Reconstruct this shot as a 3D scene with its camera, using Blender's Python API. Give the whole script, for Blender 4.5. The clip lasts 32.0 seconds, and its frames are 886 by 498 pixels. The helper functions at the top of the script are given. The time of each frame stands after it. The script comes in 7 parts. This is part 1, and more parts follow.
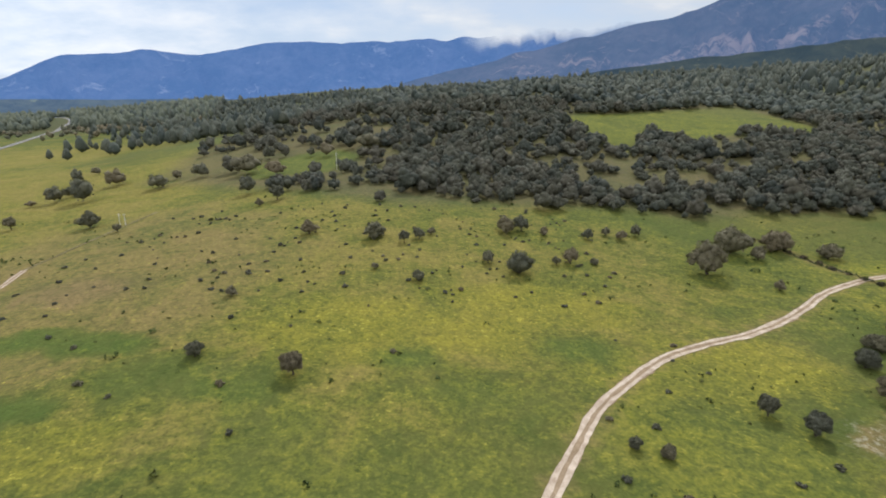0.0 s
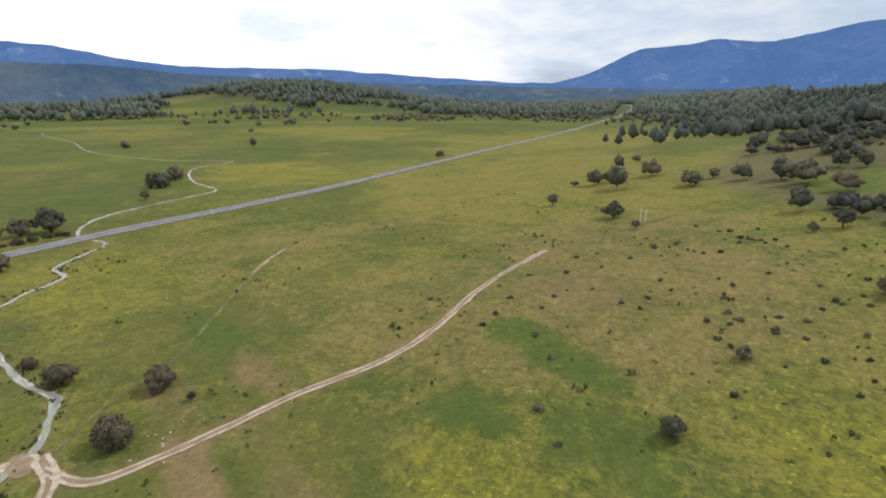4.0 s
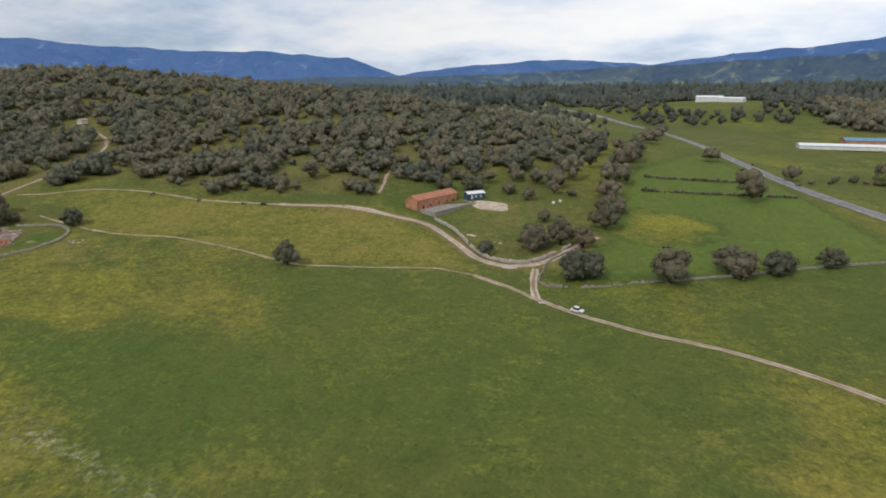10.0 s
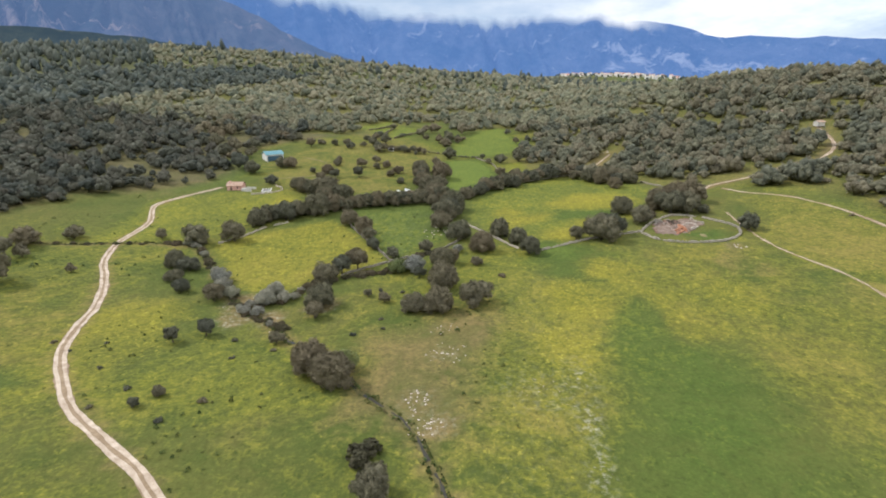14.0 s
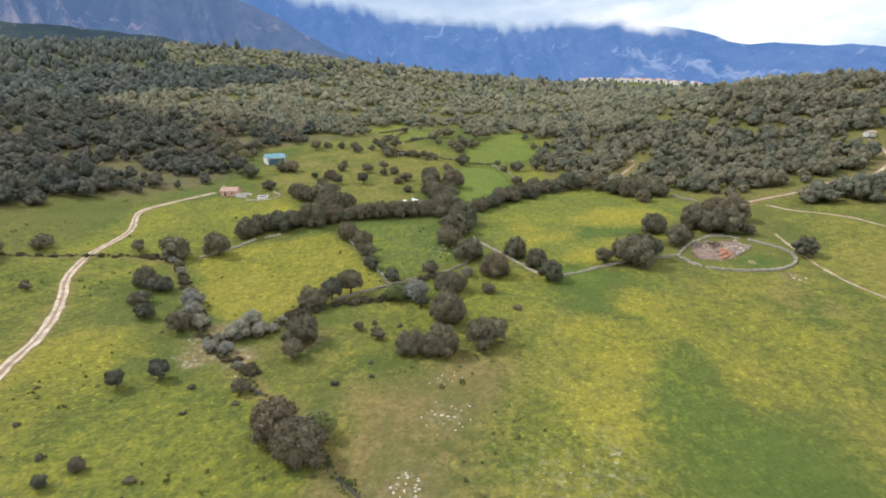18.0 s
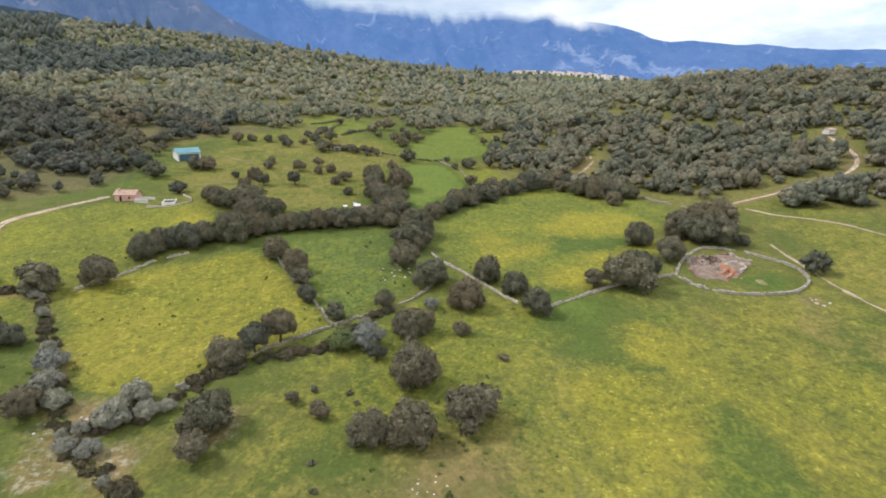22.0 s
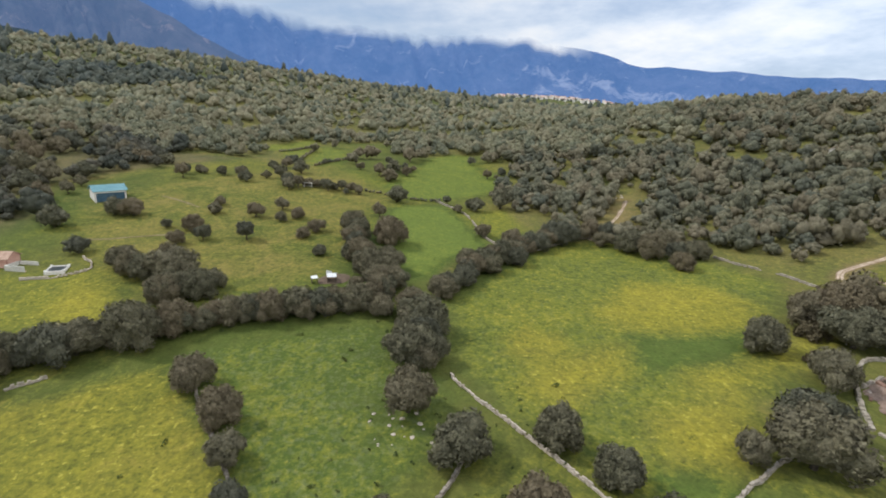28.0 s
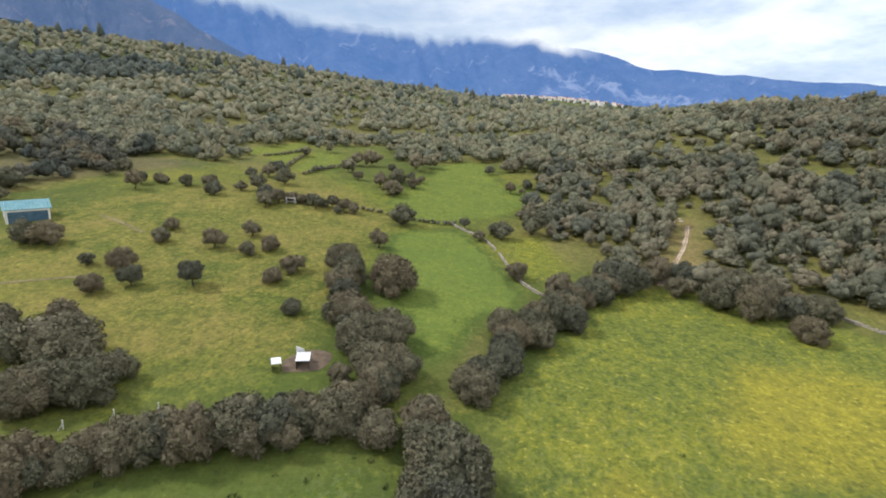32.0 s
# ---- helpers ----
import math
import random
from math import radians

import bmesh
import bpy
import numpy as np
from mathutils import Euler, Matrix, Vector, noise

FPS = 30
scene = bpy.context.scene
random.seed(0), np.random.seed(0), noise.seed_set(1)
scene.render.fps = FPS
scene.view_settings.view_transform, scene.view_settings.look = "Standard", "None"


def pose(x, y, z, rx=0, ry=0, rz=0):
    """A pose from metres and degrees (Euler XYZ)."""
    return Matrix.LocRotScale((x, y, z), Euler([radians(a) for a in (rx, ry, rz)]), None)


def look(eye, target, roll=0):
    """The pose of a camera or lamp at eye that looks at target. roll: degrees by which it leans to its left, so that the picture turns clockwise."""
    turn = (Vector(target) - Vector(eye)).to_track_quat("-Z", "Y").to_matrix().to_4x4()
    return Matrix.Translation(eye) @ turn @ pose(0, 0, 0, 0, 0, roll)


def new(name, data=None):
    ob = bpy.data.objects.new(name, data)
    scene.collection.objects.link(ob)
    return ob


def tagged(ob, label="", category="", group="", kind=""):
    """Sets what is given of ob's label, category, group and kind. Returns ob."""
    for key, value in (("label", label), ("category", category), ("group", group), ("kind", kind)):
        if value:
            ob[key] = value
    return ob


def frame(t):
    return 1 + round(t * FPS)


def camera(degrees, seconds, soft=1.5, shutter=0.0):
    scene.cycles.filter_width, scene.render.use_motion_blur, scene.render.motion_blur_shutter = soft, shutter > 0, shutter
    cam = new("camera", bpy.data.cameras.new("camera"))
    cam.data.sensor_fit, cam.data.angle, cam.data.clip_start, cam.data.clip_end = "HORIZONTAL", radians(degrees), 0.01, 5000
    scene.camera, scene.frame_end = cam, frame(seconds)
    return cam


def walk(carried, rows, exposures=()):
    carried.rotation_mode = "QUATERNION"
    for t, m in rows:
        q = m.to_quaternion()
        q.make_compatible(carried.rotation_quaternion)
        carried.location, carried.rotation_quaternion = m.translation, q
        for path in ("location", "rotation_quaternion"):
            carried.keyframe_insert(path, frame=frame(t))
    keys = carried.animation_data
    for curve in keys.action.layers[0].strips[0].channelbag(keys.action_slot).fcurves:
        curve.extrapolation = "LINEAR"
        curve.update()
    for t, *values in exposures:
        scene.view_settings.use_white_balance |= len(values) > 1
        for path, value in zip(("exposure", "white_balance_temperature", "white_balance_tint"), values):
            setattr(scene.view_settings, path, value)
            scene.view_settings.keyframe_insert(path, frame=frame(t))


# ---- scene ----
cam = camera(79.3, 32.0, soft=1.9)
METRES, EYE = 300.0, 54.9
ROWS = [
    (0, 0, 0, 0, -0.15, -15.22, 0.56),
    (0.5, -0.0036, 0.015, -0, 5.21, -15.15, 0.43),
    (1, -0.0084, 0.0306, 0.0003, 11.65, -15.17, 0.26),
    (1.5, -0.0138, 0.0459, 0.0005, 19, -15.3, 0.07),
    (2, -0.0201, 0.0605, 0.0003, 25.57, -15.39, -0.04),
    (2.5, -0.0271, 0.0733, -0.0003, 32.34, -15.49, -0.1),
    (3, -0.0358, 0.0855, -0.0009, 39.77, -15.61, -0.13),
    (3.5, -0.0452, 0.0958, -0.001, 46.82, -15.89, -0.19),
    (5.5, -0.0945, 0.1239, 0.0006, 75.6, -16.37, -1.02),
    (6, -0.1108, 0.1273, 0.0015, 86.36, -16.53, -1.2),
    (6.5, -0.1253, 0.1287, 0.0022, 95.58, -16.65, -1.1),
    (7, -0.1404, 0.1283, 0.0026, 109.37, -16.58, -0.9),
    (7.5, -0.1539, 0.1264, 0.002, 131.49, -16.42, -0.85),
    (8, -0.1682, 0.1226, 0.0013, 152.38, -16.48, -0.77),
    (8.5, -0.1799, 0.1162, 0.0011, 169.93, -16.8, -0.52),
    (9, -0.1897, 0.1082, 0.0026, 183.61, -16.89, -0.21),
    (9.5, -0.1969, 0.0986, 0.0043, 195.94, -17.02, 0.01),
    (10, -0.2021, 0.0878, 0.0067, 207.9, -17.09, 0.3),
    (10.5, -0.2048, 0.0767, 0.0084, 219.02, -17.01, 0.49),
    (11, -0.2049, 0.0645, 0.0102, 231.59, -16.89, 0.6),
    (11.5, -0.2026, 0.0535, 0.0109, 242.64, -16.8, 0.59),
    (12, -0.1985, 0.0426, 0.011, 254.51, -16.6, 0.6),
    (12.5, -0.1935, 0.0338, 0.0115, 265.47, -16.62, 0.58),
    (13, -0.1863, 0.0258, 0.0118, 275.17, -16.73, 0.5),
    (13.5, -0.1788, 0.0205, 0.0118, 276.92, -16.84, 0.47),
    (14, -0.1696, 0.0166, 0.012, 277.62, -16.91, 0.4),
    (14.5, -0.1604, 0.0142, 0.0121, 277.99, -16.87, 0.33),
    (16.5, -0.1177, 0.0143, 0.0103, 278.81, -16.67, 0.1),
    (17, -0.1061, 0.0162, 0.0095, 278.93, -16.7, -0.02),
    (17.5, -0.0956, 0.0186, 0.0087, 279.11, -16.74, -0.23),
    (18, -0.0836, 0.0217, 0.0077, 279.35, -16.57, -0.36),
    (18.5, -0.0715, 0.0254, 0.0065, 279.61, -16.49, -0.49),
    (19, -0.0578, 0.0298, 0.0055, 279.93, -16.46, -0.57),
    (19.1, -0.0548, 0.0308, 0.0053, 278.45, -16.452, -0.6),
    (19.2, -0.0519, 0.0318, 0.005, 276.37, -16.444, -0.63),
    (19.3, -0.0489, 0.0329, 0.0048, 273.51, -16.436, -0.66),
    (19.4, -0.046, 0.0339, 0.0045, 271.86, -16.428, -0.69),
    (19.5, -0.043, 0.0349, 0.0043, 271.25, -16.42, -0.72),
    (20, -0.0279, 0.0398, 0.0031, 271.54, -16.53, -0.79),
    (20.5, -0.0133, 0.0446, 0.0025, 271.87, -16.74, -1.17),
    (21, 0.003, 0.0497, 0.0022, 272.15, -16.96, -1.47),
    (21.5, 0.0186, 0.0546, 0.0017, 272.36, -17.09, -1.56),
    (22, 0.0367, 0.0597, 0.0012, 272.46, -17.37, -1.48),
    (22.5, 0.0528, 0.0642, 0.0009, 272.52, -17.66, -1.4),
    (22.8, 0.0635, 0.067, 0.0006, 272.538, -17.8, -1.364),
    (23, 0.0706, 0.0688, 0.0004, 272.55, -16.88, -1.34),
    (23.1, 0.074, 0.0696, 0.0003, 271.63, -15.67, -1.366),
    (23.2, 0.0775, 0.0704, 0.0002, 270.65, -14.39, -1.392),
    (23.3, 0.0809, 0.0711, 0, 269.97, -13.51, -1.418),
    (23.5, 0.0878, 0.0727, -0.0002, 269.75, -13.22, -1.47),
    (24, 0.1073, 0.0769, -0.0009, 269.74, -13.39, -1.53),
    (24.5, 0.1245, 0.0803, -0.0013, 269.83, -13.52, -1.62),
    (25, 0.1434, 0.0837, -0.0019, 269.98, -13.66, -1.72),
    (25.5, 0.1611, 0.0867, -0.0025, 270.08, -13.76, -1.76),
    (27.5, 0.2405, 0.0987, -0.0019, 270.21, -14.77, -2.08),
    (28, 0.2617, 0.1011, -0.0022, 270.25, -15.05, -2.13),
    (28.5, 0.2819, 0.1036, -0.0026, 270.28, -15.21, -2.25),
    (29, 0.3057, 0.1065, -0.0033, 270.37, -15.28, -2.49),
    (29.5, 0.3265, 0.1093, -0.0039, 270.52, -15.29, -2.65),
    (30, 0.3492, 0.1125, -0.0047, 270.71, -15.24, -2.7),
    (30.5, 0.3707, 0.1156, -0.0054, 270.83, -15.21, -2.75),
    (31, 0.3954, 0.1193, -0.0058, 270.95, -15.19, -2.6),
    (31.5, 0.4175, 0.1208, -0.0058, 270.87, -15.11, -2.64),
    (32, 0.441, 0.1199, -0.0057, 270.65, -15.05, -2.89),
]
walk(cam, [(t, pose(METRES * x, METRES * y, EYE + METRES * z, 90 + pitch, roll, yaw)) for t, x, y, z, yaw, pitch, roll in ROWS],
     [(0, 0.05), (3, -0.1), (6, -0.22), (9, -0.5), (10.5, -0.42), (13, 0.22), (18, 0.32), (22, 0.32), (24, 0.46), (25, 0.12), (28, 0.06), (31, 0.07), (32, 0.25)])

# ---- light ----
SUN_AZ, SUN_EL = radians(14), radians(46)     # azimuth clockwise from +y
world = bpy.data.worlds.new("sky")
scene.world = world
world.use_nodes = True
wn, wl = world.node_tree.nodes, world.node_tree.links
wn.clear()


def wnode(kind, **kw):
    n = wn.new(kind)
    for k, v in kw.items():
        n.inputs[k].default_value = v
    return n


def wmath(op, a, b=None, clamp=False):
    n = wn.new("ShaderNodeMath")
    n.operation, n.use_clamp = op, clamp
    for i, v in enumerate((a, b)):
        if v is None:
            continue
        if isinstance(v, (int, float)):
            n.inputs[i].default_value = v
        else:
            wl.new(v, n.inputs[i])
    return n.outputs[0]


sky = wn.new("ShaderNodeTexSky")
sky.sky_type, sky.sun_disc = "NISHITA", False
sky.sun_elevation, sky.sun_rotation = SUN_EL, SUN_AZ
clear_sky = wnode("ShaderNodeBackground", Strength=0.12)
wl.new(sky.outputs[0], clear_sky.inputs["Color"])
coord = wn.new("ShaderNodeTexCoord")
split = wn.new("ShaderNodeSeparateXYZ")
wl.new(coord.outputs["Generated"], split.inputs[0])
height = wmath("ADD", wmath("MAXIMUM", split.outputs["Z"], 0.0), 0.24)
flat = wn.new("ShaderNodeCombineXYZ")
wl.new(wmath("DIVIDE", split.outputs["X"], height), flat.inputs["X"])
wl.new(wmath("DIVIDE", split.outputs["Y"], height), flat.inputs["Y"])


def wramp(source, stops):
    n = wn.new("ShaderNodeValToRGB")
    e = n.color_ramp.elements
    while len(e) < len(stops):
        e.new(0.5)
    for item, (p, c) in zip(e, stops):
        item.position, item.color = p, (*c, 1)
    wl.new(source, n.inputs[0])
    return n.outputs[0]


banks = wnode("ShaderNodeTexNoise", Scale=0.42, Detail=7.0, Roughness=0.55, Distortion=0.35)
wl.new(flat.outputs[0], banks.inputs["Vector"])
puffs = wnode("ShaderNodeTexNoise", Scale=1.5, Detail=6.0, Roughness=0.6)
wl.new(flat.outputs[0], puffs.inputs["Vector"])
heavier = wmath("ADD", wmath("MULTIPLY", split.outputs["X"], 0.7), wmath("MULTIPLY", split.outputs["Y"], 0.8))
tone = wmath("ADD", wmath("MULTIPLY", banks.outputs[0], 0.64), wmath("MULTIPLY", puffs.outputs[0], 0.36))
tone = wmath("SUBTRACT", wmath("SUBTRACT", tone, 0.02), wmath("MULTIPLY", heavier, 0.06))
cloud_tint = wramp(tone, [(0.36, (0.40, 0.53, 0.78)), (0.45, (0.70, 0.79, 0.93)), (0.525, (0.96, 0.975, 1.0)), (0.64, (1.1, 1.08, 1.04))])
clouds = wnode("ShaderNodeBackground")
wl.new(wmath("SUBTRACT", 1.14, wmath("MULTIPLY", heavier, 0.32)), clouds.inputs["Strength"])
wl.new(cloud_tint, clouds.inputs["Color"])
cover_amount = wramp(tone, [(0.34, (0.55, 0.55, 0.55)), (0.46, (0.95, 0.95, 0.95))])
blend = wn.new("ShaderNodeMixShader")
wl.new(cover_amount, blend.inputs[0])
wl.new(clear_sky.outputs[0], blend.inputs[1])
wl.new(clouds.outputs[0], blend.inputs[2])
wl.new(blend.outputs[0], wn.new("ShaderNodeOutputWorld").inputs[0])

sun = new("sun", bpy.data.lights.new("sun", "SUN"))
sun.data.energy, sun.data.angle, sun.data.color = 2.5, radians(7), (1.0, 0.95, 0.86)
sun.matrix_world = look((0, 0, 900), (-math.sin(SUN_AZ) * 500, -math.cos(SUN_AZ) * 500, 900 - 500 * math.tan(SUN_EL)))

# ---- materials ----
def material(name, rough=0.9):
    m = bpy.data.materials.new(name)
    m.use_nodes = True
    t = m.node_tree
    b = t.nodes["Principled BSDF"]
    b.inputs["Roughness"].default_value = rough
    b.inputs["Specular IOR Level"].default_value = 0.25
    return m, t, b


def noise_node(t, scale, detail=4.0, rough=0.6, vec=None, distortion=0.0):
    n = t.nodes.new("ShaderNodeTexNoise")
    n.inputs["Scale"].default_value = scale
    n.inputs["Detail"].default_value = detail
    n.inputs["Roughness"].default_value = rough
    n.inputs["Distortion"].default_value = distortion
    if vec is None:
        vec = t.nodes.new("ShaderNodeNewGeometry").outputs["Position"]
    t.links.new(vec, n.inputs["Vector"])
    return n.outputs[0]


def ramp(t, source, stops):
    n = t.nodes.new("ShaderNodeValToRGB")
    e = n.color_ramp.elements
    while len(e) < len(stops):
        e.new(0.5)
    for item, (p, c) in zip(e, stops):
        item.position = p
        item.color = (*c, 1) if isinstance(c, tuple) else (c, c, c, 1)
    t.links.new(source, n.inputs[0])
    return n.outputs[0]


def mixed(t, fac, a, b, mode="MIX"):
    n = t.nodes.new("ShaderNodeMix")
    n.data_type, n.blend_type = "RGBA", mode
    for slot, v in ((0, fac), (6, a), (7, b)):
        if isinstance(v, (int, float)):
            n.inputs[slot].default_value = v
        elif isinstance(v, tuple):
            n.inputs[slot].default_value = (*v, 1)
        else:
            t.links.new(v, n.inputs[slot])
    return n.outputs[2]


def calc(t, op, a, b=0.0, clamp=False):
    n = t.nodes.new("ShaderNodeMath")
    n.operation, n.use_clamp = op, clamp
    for i, v in enumerate((a, b)):
        if isinstance(v, (int, float)):
            n.inputs[i].default_value = v
        else:
            t.links.new(v, n.inputs[i])
    return n.outputs[0]


def bump(t, b, source, strength, distance):
    n = t.nodes.new("ShaderNodeBump")
    n.inputs["Strength"].default_value = strength
    n.inputs["Distance"].default_value = distance
    t.links.new(source, n.inputs["Height"])
    t.links.new(n.outputs[0], b.inputs["Normal"])


def attribute(t, name):
    n = t.nodes.new("ShaderNodeAttribute")
    n.attribute_name = name
    return n


def plain(name, dark, light, scale=2.0, rough=0.85, metal=0.0, relief=0.15, second=11.0, objects=0.0):
    """Two-tone weathered surface with grain at two scales; objects: how far single pieces differ."""
    m, t, b = material(name, rough)
    coarse = noise_node(t, scale, 5.0)
    fine = noise_node(t, scale * second, 3.0)
    f = calc(t, "ADD", calc(t, "MULTIPLY", coarse, 0.65), calc(t, "MULTIPLY", fine, 0.35))
    c = ramp(t, f, [(0.36, dark), (0.64, light)])
    if objects:
        r = t.nodes.new("ShaderNodeObjectInfo").outputs["Random"]
        c = mixed(t, 1.0, c, ramp(t, r, [(0.0, 1.0 - objects), (1.0, 1.0 + objects)]), "MULTIPLY")
    t.links.new(c, b.inputs["Base Color"])
    b.inputs["Metallic"].default_value = metal
    bump(t, b, fine, 0.6, relief)
    return m


def grassland():
    m, t, b = material("grassland", 0.95)
    b.inputs["Specular IOR Level"].default_value = 0.1
    zone = attribute(t, "cover")
    parts = t.nodes.new("ShaderNodeSeparateColor")
    t.links.new(zone.outputs["Color"], parts.inputs[0])
    flower, lush, earth, pale = parts.outputs[0], parts.outputs[1], parts.outputs[2], zone.outputs["Alpha"]
    wide = noise_node(t, 0.010, 4.0, 0.6, distortion=0.6)
    mid = noise_node(t, 0.040, 5.0, 0.62, distortion=0.9)
    patch = noise_node(t, 0.15, 4.0, 0.6, distortion=1.1)
    clump = noise_node(t, 0.48, 3.0, 0.6, distortion=0.6)
    tuft = noise_node(t, 1.3, 3.0, 0.65)
    blot = noise_node(t, 0.085, 6.0, 0.66, distortion=1.4)
    sprig = noise_node(t, 0.8, 2.0, 0.6)

    def centred(n, k):
        return calc(t, "MULTIPLY", calc(t, "SUBTRACT", n, 0.5), k)

    def total(*terms):
        out = terms[0]
        for x in terms[1:]:
            out = calc(t, "ADD", out, x)
        return out

    broad = total(calc(t, "MULTIPLY", wide, 0.5), calc(t, "MULTIPLY", mid, 0.5))
    base = mixed(t, ramp(t, broad, [(0.40, 0.0), (0.60, 1.0)]), (0.082, 0.103, 0.025), (0.134, 0.129, 0.036))
    green = total(lush, centred(mid, 1.1), centred(patch, 0.8))
    base = mixed(t, ramp(t, green, [(0.20, 0.0), (0.95, 1.0)]), base, (0.078, 0.114, 0.025))
    base = mixed(t, ramp(t, total(blot, centred(clump, 0.35)), [(0.50, 0.0), (0.70, 0.5)]), base, (0.053, 0.080, 0.018))
    straw = total(calc(t, "SUBTRACT", mid, calc(t, "MULTIPLY", lush, 0.26)), centred(clump, 0.25))
    base = mixed(t, ramp(t, straw, [(0.46, 0.0), (0.72, 0.55)]), base, (0.158, 0.134, 0.050))
    level = total(calc(t, "MULTIPLY", flower, 0.66), centred(mid, 0.55), centred(patch, 0.55), centred(clump, 0.65), centred(tuft, 0.55))
    base = mixed(t, ramp(t, level, [(0.18, 0.0), (0.84, 0.88)]), base, (0.276, 0.246, 0.032))
    dirt = total(calc(t, "MULTIPLY", earth, 0.95), centred(mid, 0.5), centred(patch, 0.4), centred(clump, 0.25))
    base = mixed(t, ramp(t, dirt, [(0.14, 0.0), (0.62, 0.92)]), base, (0.215, 0.148, 0.074))
    dark = calc(t, "MULTIPLY", ramp(t, sprig, [(0.60, 0.0), (0.70, 0.6)]), ramp(t, blot, [(0.42, 0.1), (0.58, 1.0)]))
    base = mixed(t, dark, base, (0.044, 0.062, 0.015))
    fresh = calc(t, "MULTIPLY", ramp(t, lush, [(0.92, 0.0), (1.0, 0.8)]), ramp(t, broad, [(0.36, 0.65), (0.6, 1.0)]))
    base = mixed(t, calc(t, "MULTIPLY", fresh, calc(t, "SUBTRACT", 1.0, flower)), base, (0.150, 0.196, 0.040))
    heads = noise_node(t, 0.95, 2.0, 0.5)
    fleck = calc(t, "MULTIPLY", ramp(t, heads, [(0.62, 0.0), (0.70, 0.7)]), ramp(t, total(flower, centred(patch, 1.2)), [(0.25, 0.0), (0.75, 1.0)]))
    base = mixed(t, fleck, base, (0.37, 0.335, 0.062))
    # dark spots paint the shadow between grass clumps
    shaded_hollow = calc(t, "MULTIPLY", ramp(t, heads, [(0.30, 0.55), (0.39, 0.0)]), ramp(t, patch, [(0.40, 0.2), (0.58, 1.0)]))
    base = mixed(t, shaded_hollow, base, (0.056, 0.068, 0.020))
    # dark woodland floor: leaf litter with the shade under trees painted in
    litter_shade = attribute(t, "litter_shade").outputs["Fac"]
    base = mixed(t, calc(t, "MULTIPLY", litter_shade, ramp(t, patch, [(0.35, 0.55), (0.6, 1.0)]), True), base, (0.084, 0.085, 0.050))
    bits = noise_node(t, 0.7, 3.0, 0.75)
    white = calc(t, "MULTIPLY", pale, ramp(t, bits, [(0.50, 0.0), (0.64, 1.0)]), True)
    base = mixed(t, white, base, (0.46, 0.45, 0.34))
    base = mixed(t, 1.0, base, ramp(t, tuft, [(0.28, 0.86), (0.5, 1.0), (0.72, 1.15)]), "MULTIPLY")
    base = mixed(t, 1.0, base, ramp(t, clump, [(0.25, 0.84), (0.5, 1.0), (0.78, 1.16)]), "MULTIPLY")
    t.links.new(base, b.inputs["Base Color"])
    bump(t, b, calc(t, "ADD", clump, calc(t, "MULTIPLY", tuft, 0.4)), 0.6, 0.6)
    return m


def foliage(name, dark, light, warm, spread=0.5):
    """Leaves: tone by clump, tint by tree, fine leafy relief."""
    m, t, b = material(name, 0.75)
    b.inputs["Specular IOR Level"].default_value = 0.15
    who = calc(t, "FRACT", calc(t, "ADD", t.nodes.new("ShaderNodeObjectInfo").outputs["Random"], attribute(t, "tint").outputs["Fac"]))
    clump = noise_node(t, 0.8, 3.0, 0.6)
    sprays = noise_node(t, 2.6, 4.0, 0.7)
    leaf = t.nodes.new("ShaderNodeNewGeometry").outputs["Random Per Island"]
    f = calc(t, "ADD", calc(t, "MULTIPLY", clump, 0.45), calc(t, "ADD", calc(t, "MULTIPLY", sprays, 0.4), calc(t, "MULTIPLY", leaf, 0.15)))
    c = ramp(t, f, [(0.32, dark), (0.66, light)])
    c = mixed(t, ramp(t, who, [(0.3, 0.0), (1.0, spread)]), c, warm)
    c = mixed(t, ramp(t, who, [(0.0, 0.45), (0.3, 0.0)]), c, tuple(0.5 * (p + q) * k for p, q, k in zip(dark, light, (0.88, 1.02, 1.3))))
    c = mixed(t, 1.0, c, ramp(t, who, [(0.0, 0.84), (0.5, 1.14), (1.0, 0.98)]), "MULTIPLY")
    t.links.new(c, b.inputs["Base Color"])
    bump(t, b, sprays, 0.9, 0.45)
    return m


